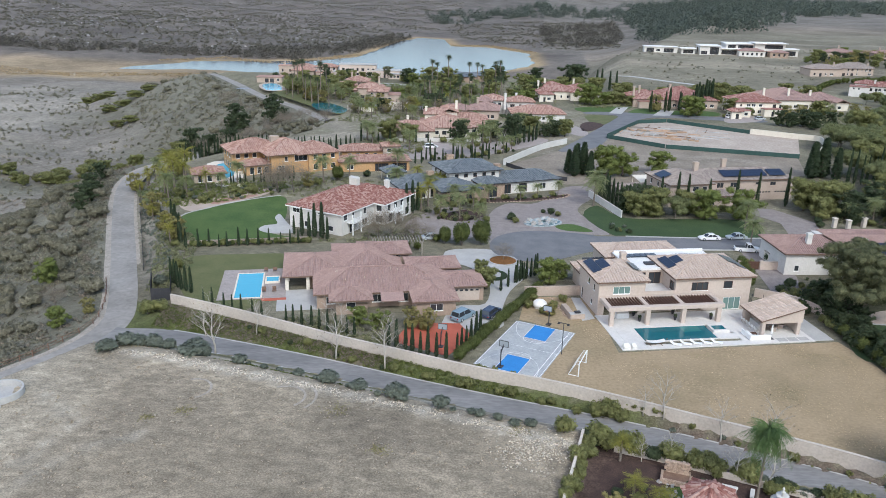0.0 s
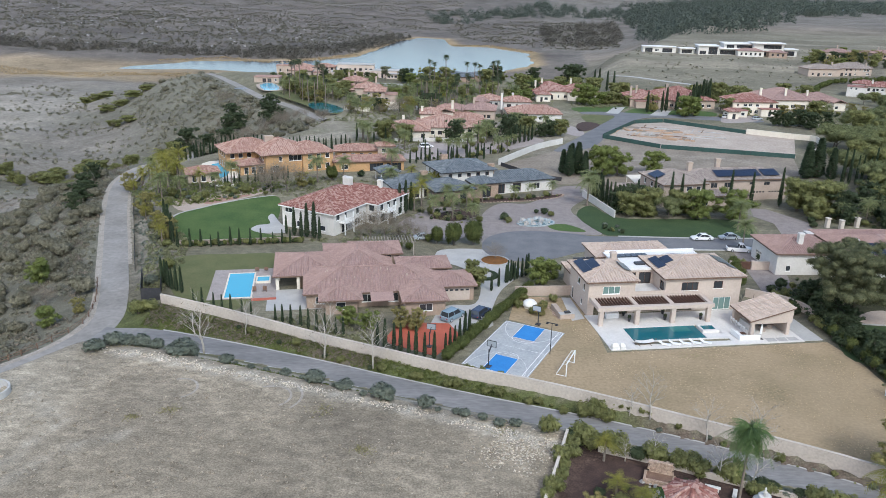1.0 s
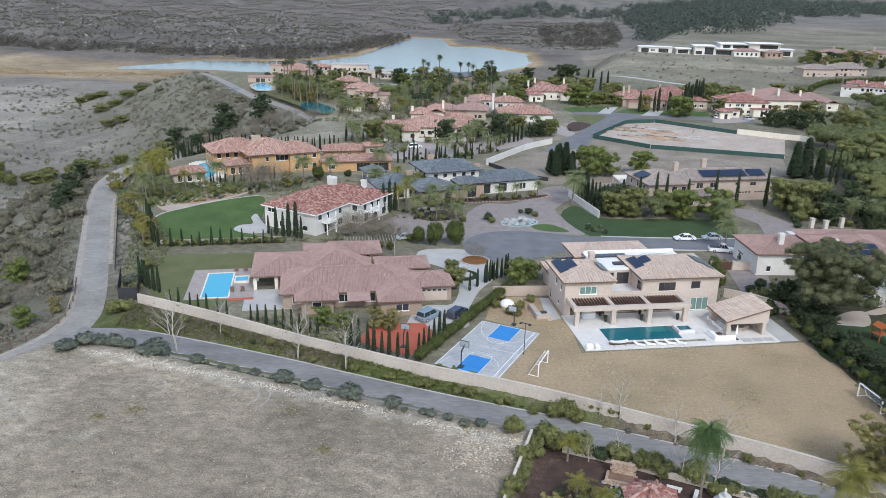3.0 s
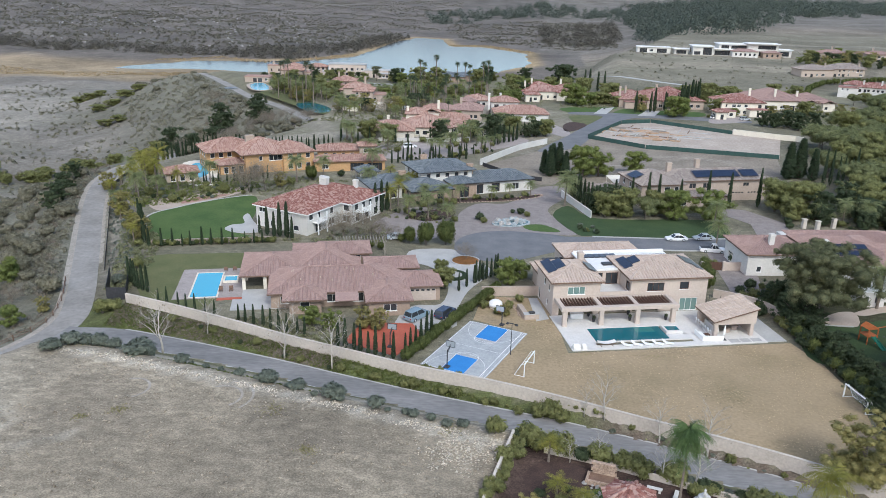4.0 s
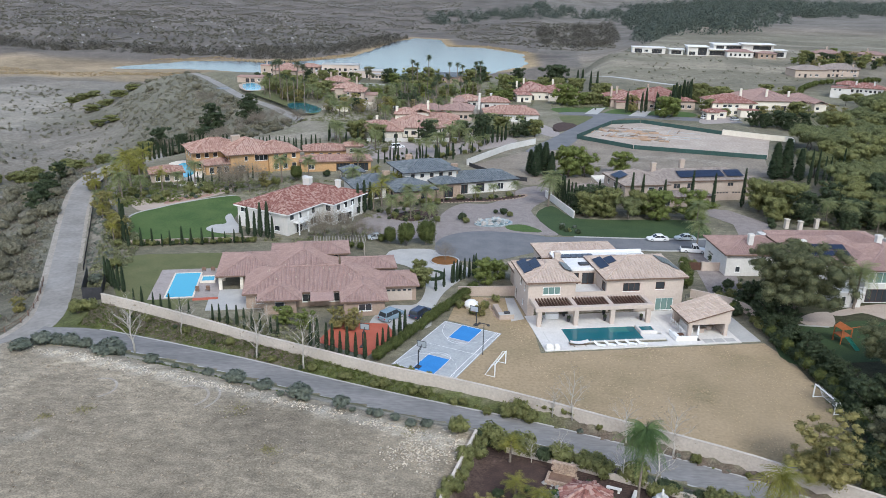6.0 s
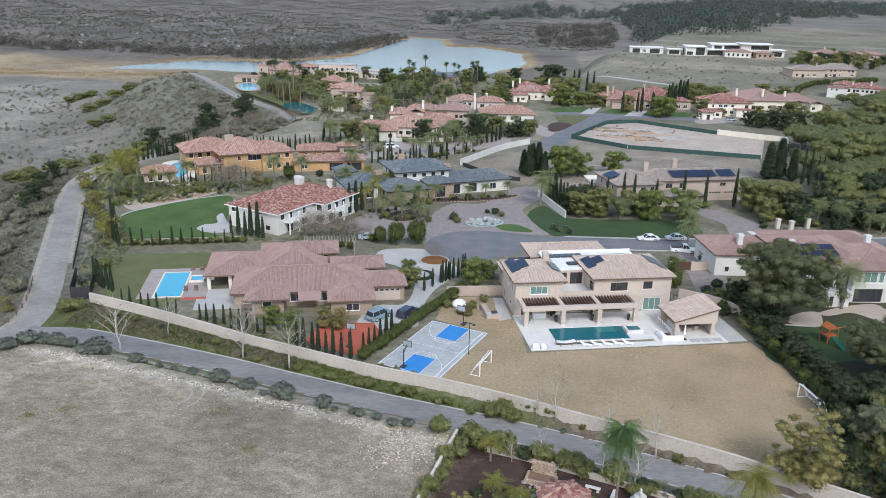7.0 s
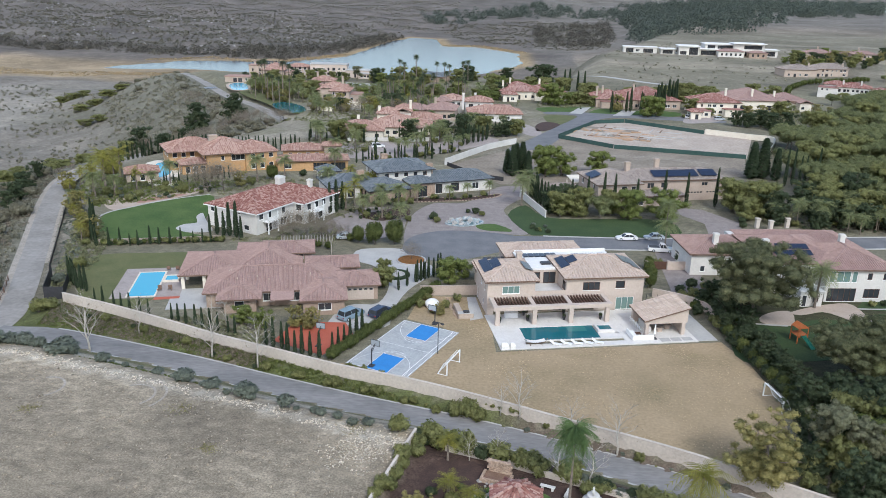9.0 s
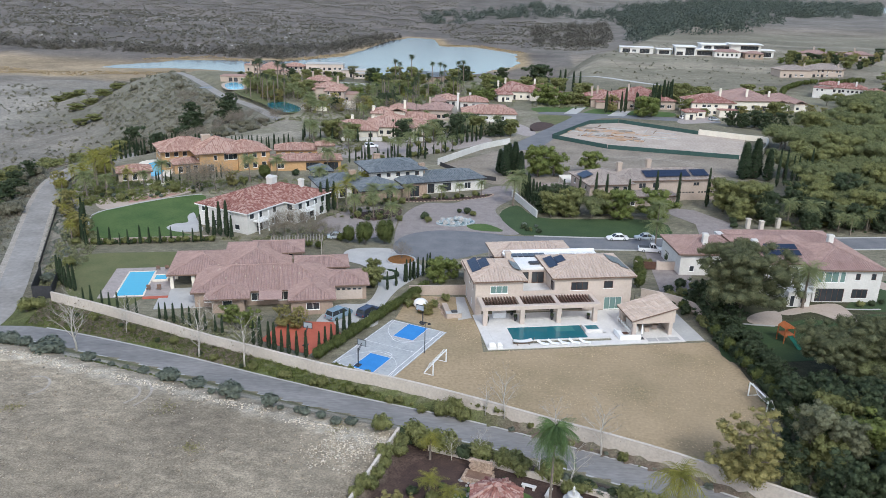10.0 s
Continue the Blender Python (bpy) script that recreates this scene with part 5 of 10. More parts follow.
# ---- the ochre villa, its garage wing and pool house ----
def ochre_house():
    r = thing("ochre_villa", -54.0, 220.2, 0, 30, "ochre stucco villa with salmon barrel tile roofs", "house")
    w2 = lambda a, b, n: even(a, b, n, 1.3, 3.8, 5.2) + even(a, b, n, 1.4, 0.7, 2.3)
    add_volume(r, 0, 0, 12, 12, 5.8, M_OCHRE, {"S": [(4, 5.0, 3.6, 5.0), (7, 11, 3.4, 5.3), (2, 4, 0.6, 2.4)], "W": w2(1, 11, 3)})
    add_volume(r, 11, -1.2, 20.5, 9, 5.6, M_OCHRE, {"S": w2(0.8, 9, 3), "E": w2(1, 9, 2)})
    add_volume(r, -9.5, 8, 3, 18.5, 5.7, M_OCHRE, {"S": w2(0.5, 8, 3), "W": w2(1, 9, 3)})
    add_volume(r, -7.0, 1.5, 0.4, 8.2, 2.9, M_OCHRE, {"S": even(0.5, 7, 3, 1.3, 0.3, 2.2), "W": even(0.5, 6, 2, 1.3, 0.3, 2.2)})
    ch = dict(spacing=0.55, course=0.9)
    add_roof(r, -1, -0.4, 14, 16, 5.8, 0.42, "hip", M_ROOFSALMON, seed=31, **ch)
    add_roof(r, 8, -1.2, 20.5, 11, 5.6, 0.4, "hip", M_ROOFSALMON, seed=32, **ch)
    add_roof(r, -9.5, 7, 6, 20, 5.7, 0.42, "hip", M_ROOFSALMON, seed=33, **ch)
    add_roof(r, -7.0, 1.5, 1.4, 8.2, 2.9, 0.3, "hip", M_ROOFSALMON, seed=34, **ch)
    chimney(r, 4, 10, 6, 9.6, M_SAND, 2.6, 1.4)
    chimney(r, 8, 7, 6, 8.8, M_SAND, 1.2, 1.0)
    g = thing("garage_wing", -35, 225.2, 0, 13, "ochre garage wing with dark openings and salmon tiles", "garage")
    add_volume(g, 0.5, 0.5, 21.5, 8, 3.1, M_OCHRE, {"S": [(10.5, 14.6, 0.05, 2.4, "dark"), (15.8, 20.2, 0.05, 2.4, "dark"), (2, 4, 0.8, 2.2)], "E": [(2, 4, 0.8, 2.2)]})
    add_volume(g, 2, 14, 15, 22, 3.6, M_OCHRE, {"S": even(1, 12, 4, 1.2, 1.2, 2.8)})
    add_volume(g, 15, 12.5, 20, 17.5, 5.2, M_SAND, {"S": [(1.2, 2.6, 3.2, 4.4)]})
    add_roof(g, 0.5, 0.5, 21.5, 8, 3.1, 0.3, "hip", M_ROOFSALMON, seed=35, **ch)
    add_roof(g, 2, 14, 15, 22, 3.6, 0.33, "hip", M_ROOFSALMON, seed=36, **ch)
    add_roof(g, 15, 12.5, 20, 17.5, 5.2, 0.36, "hip", M_ROOFSALMON, seed=37, **ch)
    p = thing("pool_house", -72.5, 206.5, 0, 25, "small pool house with salmon tile roof", "pool house")
    add_volume(p, 0, 0, 8.5, 7, 2.7, M_SAND, {"S": even(0.5, 8, 3, 1.3, 0.4, 2.2)})
    add_roof(p, 0, 0, 8.5, 7, 2.7, 0.36, "hip", M_ROOFSALMON, seed=38, **ch)


ochre_house()

# ---- the slate-roofed house behind the fountain ----
def slate_house():
    r = thing("slate_house", 3.0, 202.0, 0, 24, "white and stone house under blue-grey slate tile hips", "house")
    ch = dict(spacing=0.5, course=0.8, fascia=M_METALDARK)
    add_volume(r, -18, 1, -3, 13, 3.2, M_WALLWHITE, {"S": even(1, 14, 4, 1.8, 0.3, 2.4, "dark")})
    add_volume(r, -9, -5.5, 2, 6, 3.25, M_STONE, {"S": even(0.8, 10, 2, 1.8, 0.3, 2.5, "dark"), "W": even(0.8, 10, 2, 1.8, 0.3, 2.5, "dark")})
    add_volume(r, -4, 2, 11, 14.5, 6.3, M_WALLWHITE, {"S": even(0.8, 14.5, 5, 1.1, 4.6, 5.7, "dark"), "E": even(1, 11, 3, 1.2, 4.2, 5.6), "W": even(1, 11, 3, 1.2, 4.2, 5.6)})
    add_volume(r, 3, -3.5, 10, 3, 3.9, M_STONE, {"S": [(2.2, 4.8, 0.05, 3.0, "dark")]})
    add_volume(r, 9, -1.5, 28, 9, 3.3, M_WALLWHITE, {"S": [(2, 4, 0.1, 2.7, "dark"), (6.5, 9, 0.4, 2.7, "dark"), (13, 15, 0.6, 2.4)], "E": [(2, 6, 0.05, 2.4, "garage")]})
    add_roof(r, -18, 1, -3, 13, 3.2, 0.33, "hip", M_ROOFSLATE, seed=41, **ch)
    add_roof(r, -9, -5.5, 2, 6, 3.25, 0.33, "hip", M_ROOFSLATE, seed=42, **ch)
    add_roof(r, -4, 2, 11, 14.5, 6.3, 0.28, "hip", M_ROOFSLATE, over=0.9, seed=43, **ch)
    add_roof(r, 3, -3.5, 10, 3, 3.9, 0.33, "hip", M_ROOFSLATE, seed=44, **ch)
    add_roof(r, 9, -1.5, 28, 9, 3.3, 0.33, "hip", M_ROOFSLATE, seed=45, **ch)
    chimney(r, -8.6, 4.5, 3, 6.6, M_STONE, 1.8, 1.2)
    chimney(r, 1.5, 14.8, 3, 8.4, M_STONE, 1.8, 1.2)
    chimney(r, 11.2, 4, 3, 7.4, M_STONE, 1.6, 1.2)
    g = thing("garden_pavilion", -19.5, 214.5, 0, 24, "slate-roofed garden pavilion on posts", "pavilion")
    for x in (0, 5):
        for y in (0, 5):
            child("post", Geo().box(x, y, 0, x + 0.3, y + 0.3, 2.9).me("post", M_WALLWHITE), g)
    add_roof(g, 0, 0, 5.3, 5.3, 2.9, 0.5, "hip", M_ROOFSLATE, seed=46, **ch)


slate_house()

# ---- the sandy house with solar roof across the street ----
def sandy_house():
    r = thing("sandy_house", 56.5, 197.0, 0, 13, "sandy stucco two-storey house with solar panels", "house")
    ch = dict(spacing=0.5, course=0.9)
    add_volume(r, 0, 0, 12, 14, 5.9, M_SAND, {"S": [(1.5, 4.0, 0.4, 2.5), (8.5, 11, 0.4, 2.5), (6.5, 8.2, 3.9, 5.2), (9.3, 10.6, 3.9, 5.2)], "W": even(1, 13, 3, 1.2, 3.8, 5.2) + even(1, 13, 2, 1.2, 0.8, 2.2)})
    add_volume(r, 11.5, 3.5, 38.5, 14.5, 5.85, M_SAND, {"S": [(4, 6, 3.7, 5.1), (8, 10, 3.7, 5.1), (15.5, 16.6, 4.3, 5.0), (20, 21.8, 4.0, 5.0), (2, 5, 0.3, 2.5), (8, 12, 0.1, 2.4), (16, 20.6, 0.05, 2.5, "garage"), (21.6, 26.2, 0.05, 2.5, "garage")]}, trim=M_SAND)
    add_volume(r, 8, -1.5, 24, 3.6, 2.9, M_SAND, {"S": [(2, 4.4, 0.4, 2.3), (10, 12.6, 0.4, 2.3)]})
    add_roof(r, 0, 0, 12, 14, 5.9, 0.36, "hip", M_ROOFGREY, seed=51, **ch)
    add_roof(r, 9, 3.5, 38.5, 14.5, 5.85, 0.33, "hip", M_ROOFGREY, seed=52, **ch)
    add_roof(r, 8, -1.5, 24, 3.6, 2.9, 0.3, "hip", M_ROOFGREY, seed=53, **ch)
    solar(r, 17.5, 4.1, 6.45, 11, 2, 18, 0, M_SOLAR, 1.2, 1.7)
    solar(r, 31.5, 4.1, 6.45, 4, 2, 18, 0, M_SOLAR, 1.2, 1.7)
    solar(r, -0.2, 9.5, 6.4, 5, 2, 20, -90, M_SOLAR, 1.0, 1.5)
    chimney(r, 12.2, 10, 6, 9.6, M_SAND, 1.3, 1.1)
    chimney(r, 22, 12.5, 6, 9.8, M_SAND, 1.3, 1.1)
    s = thing("side_cottage", 45.5, 201.5, 0, 13, "low sandy guest cottage behind trees", "cottage")
    add_volume(s, 0, 0, 8, 7, 2.7, M_SAND, {"S": even(0.5, 7.5, 2, 1.4, 0.8, 2.2)})
    add_roof(s, 0, 0, 8, 7, 2.7, 0.33, "hip", M_ROOFGREY, seed=54, **ch)
    c = thing("patio_cover", 52.0, 211.0, 0, 13, "pale timber patio cover on posts", "patio cover")
    child("canopy", Geo().add([(0, 0, 3.0), (7, 0, 3.0), (7, 6, 3.7), (0, 6, 3.7), (0, 0, 2.85), (7, 0, 2.85), (7, 6, 3.55), (0, 6, 3.55)], [(0, 1, 2, 3), (7, 6, 5, 4), (0, 4, 5, 1), (1, 5, 6, 2), (2, 6, 7, 3), (3, 7, 4, 0)]).me("canopy", M_CREAM), c)
    for x in (0.1, 6.7):
        child("post", Geo().box(x, 0.1, 0, x + 0.2, 0.3, 2.9).me("post", M_CREAM), c)
        child("post", Geo().box(x, 5.6, 0, x + 0.2, 5.8, 3.4).me("post", M_CREAM), c)


sandy_house()

# ---- the white neighbour house behind the tall tree ----
def neighbour_house():
    r = thing("neighbour_house", 70.0, 140.0, 0, 4, "white stucco two-storey house with brown tile hips and solar panels", "house")
    ch = dict(spacing=0.42, course=0.9)
    add_volume(r, 18.4, -6.0, 31.0, 9, 6.5, M_WALLWHITE, {"S": [(0.5, 1.5, 3.9, 6.0, "green"), (1.8, 4.4, 3.9, 6.0, "green"), (4.7, 5.7, 3.9, 6.0, "green"), (7.6, 8.5, 4.4, 5.7, "dark"), (10.6, 11.5, 4.4, 5.7, "dark"), (0.5, 5.9, 0.1, 2.7, "dark"), (7.4, 10.4, 0.8, 2.6, "dark")], "E": even(1, 14, 3, 1.3, 4.2, 5.6), "W": [(1, 2.2, 4.0, 5.6)]})
    add_volume(r, 9.0, -2.6, 18.6, 14, 6.45, M_WALLWHITE, {"S": [(5.4, 6.2, 4.0, 5.6), (7.0, 7.8, 4.0, 5.6), (2.0, 3.2, 4.0, 5.6), (5.6, 8.8, 0.1, 2.6, "dark")]})
    add_volume(r, 12.6, -8.4, 16.8, -2.4, 2.9, M_WALLWHITE, {"S": [(2.4, 3.4, 0.8, 2.2, "dark"), (0.4, 1.3, 0.05, 2.2, "door")]})
    add_volume(r, -2.2, 7.5, 10, 19, 4.6, M_WALLWHITE, {"W": [(2, 4.5, 0.05, 2.3, "garage")], "S": [(2, 3, 0.8, 2.0)]})
    add_volume(r, 10, 13, 34, 22, 4.9, M_WALLWHITE)
    g = Geo().box(12.4, -8.6, 2.9, 17.0, -2.4, 3.1, 0.02)
    for k in range(12):
        g.box(12.5 + 0.38 * k, -8.5, 3.1, 12.56 + 0.38 * k, -8.44, 4.0)
    child("balcony", g.box(12.4, -8.6, 4.0, 17.0, -8.4, 4.08).me("balcony", M_WHITEPAINT), r)
    add_roof(r, 18.4, -6.0, 31.0, 9, 6.5, 0.34, "hip", M_ROOFBROWN, seed=61, **ch)
    add_roof(r, 9.0, -2.6, 24, 14, 6.45, 0.31, "hip", M_ROOFBROWN, seed=62, **ch)
    add_roof(r, -2.2, 7.5, 12, 19, 4.6, 0.33, "hip", M_ROOFBROWN, seed=63, **ch)
    add_roof(r, 12, 13, 34, 22, 4.9, 0.33, "hip", M_ROOFBROWN, seed=64, **ch)
    solar(r, 10.6, -0.8, 7.15, 7, 1, 17, 0, M_SOLAR, 1.05, 1.7)
    solar(r, 11.6, 1.15, 7.75, 6, 1, 17, 0, M_SOLAR, 1.05, 1.7)
    for x, y, z in ((3.4, 10.5, 8.0), (9.6, 2.0, 9.6), (25.0, 3.0, 10.4)):
        chimney(r, x, y, 5, z, M_WALLWHITE, 1.0, 0.9)


neighbour_house()

# ---- houses farther up the hill ----
villa("red_roof_villa", "cream villa with salmon tile roofs behind a white wall", -26.2, 279.4, 2, [
    (0, 0, 17.5, 14, 3.4, "hip", {"S": 6, "W": 3}), (12.6, 7, 31.4, 26.6, 3.6, "hip", {"S": 5, "E": 3}), (22, 26.4, 39, 37.6, 3.4, "hip", {"S": 4, "E": 2}), (13.9, 20.7, 21.8, 32, 6.4, "hip", {"S": 3, "W": 2}), (20.6, 26, 26.8, 40, 6.5, "gable", {"S": 2, "E": 3}), (31.0, 12, 37, 24, 3.2, "hip", {"S": 2, "E": 3})],
    M_CREAM, M_ROOFSALMON, seed=71, chims=((7.7, 9, 3, 7.6), (26.5, 31, 4, 10.4), (14.4, 25, 4, 8.8)))
villa("solar_villa", "white villa with red tile roofs and solar panels", 22.8, 327.0, 3, [
    (0, 0, 22.6, 14, 3.4, "hip", {"S": 6, "W": 2}), (-0.7, 15, 11.4, 25, 6.2, "hip", {"S": 3, "W": 2}), (-11, 20, -1, 32, 6.0, "hip", {"S": 3, "W": 2}), (12, 14, 20, 24, 3.6, "flat", {"E": 2})],
    M_WALLWHITE, M_ROOFSALMON, seed=72, chims=((-1.8, 13, 3, 10.2), (4.0, 22, 5, 9.2)))
villa("court_house", "pinkish courtyard house with weathered brown roofs behind bare trees", 4.6, 328.7, -4, [
    (0, 0, 12.4, 15, 4.2, "hip", {"S": 4, "W": 3}), (-12, 3, 0.5, 14, 3.4, "hip", {"S": 4}), (3, 14, 9, 24, 6.0, "hip", {"S": 2, "W": 2})], M_SAND, M_ROOFBROWN, seed=87, chims=((3, 9, 4, 8.4),))
villa("hedge_villa", "cream villa under low red tile roofs among trees", 39, 397.9, 3, [
    (0, 0, 19.6, 22, 4.2, "hip", {"S": 5, "W": 3}), (17.4, -3.3, 33.2, 20, 4.2, "hip", {"S": 5}), (0.6, -9, 7.6, 0, 3.7, "hip", {"S": 2, "W": 2}), (24, -7, 31, -3, 3.4, "flat", {"S": 3})], M_CREAM, M_ROOFRED, seed=73, chims=((1.5, 4, 4, 9), (6, 12, 4, 9.6), (22, 16, 4, 9)))
villa("long_red_house", "sandy house with long bright red tile roof", 84.8, 379.4, 4, [
    (0, 0, 17, 20, 4.0, "hip", {"S": 5, "W": 3}), (12.5, -3.7, 40.4, 24, 4.2, "hip", {"S": 7}), (2, -3.4, 12, 0, 3.0, "flat", {"S": 3}), (20, -9, 30, -3, 3.8, "hip", {"S": 3, "W": 1})], M_SAND, M_ROOFRED, seed=74, chims=((1.2, 5, 4, 9.6), (4.4, 7, 4, 9.6), (20, 8, 5, 10.5)))
villa("shutter_house", "pale two-storey house with dark shutters and red tile roof", 128.7, 362.7, 3, [
    (0, 0, 20.3, 17, 6.0, "hip", {"S": 6, "W": 3}), (-6.8, -13, -2, -7, 3.4, "hip", {"S": 1, "W": 1}), (-2.2, -8, 4, 0, 3.0, "flat", {"S": 2}), (12, -4, 20, 1, 3.2, "flat", {"S": 3})], M_CREAM, M_ROOFRED, seed=75, chims=((16, 9, 5, 11.6),))
villa("brown_roof_house", "cream house with broad brown tile roofs among trees", 153.7, 383.6, 4, [
    (0, 0, 23.7, 28, 4.6, "hip", {"S": 5, "W": 3}), (20, 2.6, 37, 19, 4.4, "hip", {"S": 4}), (20, -4, 27, 4, 4.3, "gable", {"S": 2}), (31, -2, 37, 4, 4.0, "gable", {"S": 2})], M_CREAM, M_ROOFBROWN, seed=86, chims=((9, 4, 4, 9.8), (22, 8, 4, 8.6)))
villa("corner_white_house", "white two-storey house with red tile roof and balconies", 219, 444, -28, [
    (0, 0, 10, 10, 5.4, "flat", {"S": 3, "W": 3}), (9, 2, 26, 14, 6.2, "hip", {"S": 7, "W": 2}), (25, 4, 36, 15, 4.6, "hip", {"S": 4}), (2, 9, 14, 18, 6.6, "hip", {"W": 2})], M_WALLWHITE, M_ROOFRED, seed=76, chims=((12, 5, 6, 9.6), (21, 5, 6, 9.8)))
villa("beige_estate", "long beige estate with grey-brown tile roof", 236, 536, 5, [
    (0, 0, 22, 14, 5.0, "hip", {"S": 5}), (20, 3, 46, 16, 5.4, "hip", {"S": 8}), (28, 10, 50, 24, 5.6, "hip", {"S": 4})], M_SAND, M_ROOFGREY, seed=77, chims=((20, 8, 5, 9), (44, 8, 5, 9)))
villa("hilltop_villa", "sandy hilltop villa with arches and red roof", 292, 640, -8, [
    (0, 0, 20, 12, 6.0, "hip", {"S": 5}), (18, 6, 44, 18, 5.0, "hip", {"S": 7}), (34, -4, 52, 8, 6.4, "hip", {"S": 5})], M_SAND, M_ROOFBROWN, seed=78, chims=((10, 6, 6, 11), (40, 4, 6, 11)))
villa("lake_villa", "pinkish lakeside villa with a square tower and low red roofs", -108, 464, 3, [
    (0, 0, 9, 7.3, 6.8, "flat", {"S": 2, "W": 2}), (8, -3, 21, 8, 4.6, "hip", {"S": 5}), (7, 11, 19, 22, 5.0, "hip", {"S": 3}), (20.5, 14, 33, 23, 5.2, "hip", {"S": 4}), (-8, -26, 6, -17, 2.9, "flat", {"S": 4}), (22, -2, 29, 7, 3.4, "flat", {"S": 3})], M_SAND, M_ROOFSALMON, seed=79, chims=((3, 4, 6, 9.5),))
villa("terrace_villa", "sandy terrace villa with salmon roofs above a pool", -65.4, 398.6, 2, [
    (0, 0, 12.3, 8.6, 4.0, "hip", {"S": 5, "W": 2}), (20.9, -30.8, 30.3, -17, 5.6, "hip", {"S": 3, "W": 3}), (15, -20, 27, -7, 5.7, "hip", {"S": 4, "W": 3}), (29, -27, 36, -18, 3.6, "flat", {"S": 3}), (6, 6, 18, 18, 5.8, "hip", {"S": 4, "W": 2}), (12, -10, 18, -1, 3.4, "hip", {"S": 2, "W": 3})], M_SAND, M_ROOFSALMON, seed=80, chims=((25, -12, 5, 10.5), (9, 12, 5, 10)))
villa("flat_roof_villa", "cream flat-roofed modern villa by the lake", -74, 478, 3, [
    (0, 0, 22.4, 10, 7.0, "flat", {"S": 7, "W": 3}), (22, -4, 38, 5, 4.2, "flat", {"S": 7}), (-3, -6, 9, 1, 3.2, "flat", {"S": 4}), (30, -10, 40, -4, 2.9, "flat", {"S": 4})], M_BEIGE, M_CONCRETE, seed=81)
villa("dark_roof_house", "low modern house with dark grey curved roof", -10.3, 461, 8, [
    (0, 0, 20, 24, 3.2, "hip", {"S": 6, "W": 4}), (17, 5, 34, 22, 3.5, "hip", {"S": 5})], M_TAUPE, M_ROOFSLATE, pitch=0.16, seed=82)
freestanding_wall("villa_garden_wall", smooth_line([(-35.6, 356.5), (-30, 353.5), (-24, 355), (-20.6, 360)], 2), 3.0, 0.3, M_CREAM, "curved cream garden wall of the terrace villa", cap=M_CREAM)
freestanding_wall("pool_wall", smooth_line([(-50, 346.5), (-44, 344), (-38, 343)], 2), 1.8, 0.3, M_CREAM, "low cream wall below the villa pool", cap=M_CREAM)
freestanding_wall("drive_wall", smooth_line([(-21, 275.2), (-8, 277.6), (6, 279.2), (12, 283)], 3), 1.3, 0.3, M_WALLWHITE, "white stucco wall along the villa's drive", cap=M_WALLWHITE)
patch("villa_terrace", rounded([(-46, 352), (-22, 350), (-8, 362), (-14, 376), (-34, 372), (-48, 362)], 4), 0.05, M_CONCRETE, "pale paved terrace between the villas", "terrace")
patch("lake_terrace", rounded([(-70, 452), (-30, 448), (-8, 446), (-10, 440), (-40, 438), (-72, 444)], 4), 0.05, M_CONCRETE, "pale paved terrace of the lakeside houses", "terrace")


def modern_villa():
    r = thing("white_modern_villa", 152, 664, G(152, 664), -6, "large white flat-roofed modern villa on the hill", "house")
    def block(x0, y0, x1, y1, h, holes, over=1.0, west=()):
        add_volume(r, x0, y0, x1, y1, h, M_WALLWHITE, {"S": holes, "W": list(west)})
        child("roof_slab", Geo().box(x0 - over * 0.5, y0 - over, h, x1 + over * 0.5, y1 + 0.3, h + 0.5, 0.04).me("roof_slab", M_ROOFFLAT), r)
    block(0, 0, 27, 10, 4.4, [(2, 8, 0.1, 3.4, "dark"), (10, 13, 0.9, 2.8), (16, 24, 0.1, 3.4, "dark")])
    block(30, -2, 41, 8, 3.8, [(1.5, 9.5, 0.1, 3.0, "dark")], 2.0)
    block(44, -6, 60, 12, 6.6, [(1, 6, 0.1, 2.8, "dark"), (8, 15, 0.1, 5.8, "dark")], 1.6, [(3, 9, 1, 5, "dark")])
    block(58, -2, 78, 14, 4.6, [(4, 18, 0.1, 3.6, "dark")], 2.2)
    block(66, 4, 90, 22, 8.4, [(2, 8, 4.8, 7.6, "dark"), (10, 22, 4.8, 7.6, "dark")], 1.8)
    block(88, -1, 112, 14, 9.6, [(1, 6, 0.1, 3.4, "dark"), (8, 22, 5.6, 8.6, "dark"), (9, 20, 0.1, 4.0, "dark")], 2.4)
    block(110, 4, 124, 16, 5.0, [(2, 12, 0.2, 3.8, "dark")], 1.4)
    add_volume(r, 74, -12, 94, -1.2, 4.2, M_WALLWHITE, {"S": even(1, 19, 5, 1.6, 0.8, 2.8, "dark")})
    add_roof(r, 74, -12, 94, -1.2, 4.2, 0.3, "hip", M_ROOFBROWN, spacing=0.8, course=1.6, seed=831)
    add_volume(r, 98, -12, 112, -3, 3.6, M_TAUPE, {"S": even(1, 13, 3, 1.6, 0.6, 2.6, "dark")})
    add_roof(r, 98, -12, 112, -3, 3.6, 0.3, "hip", M_ROOFBROWN, spacing=0.8, course=1.6, seed=832)


modern_villa()

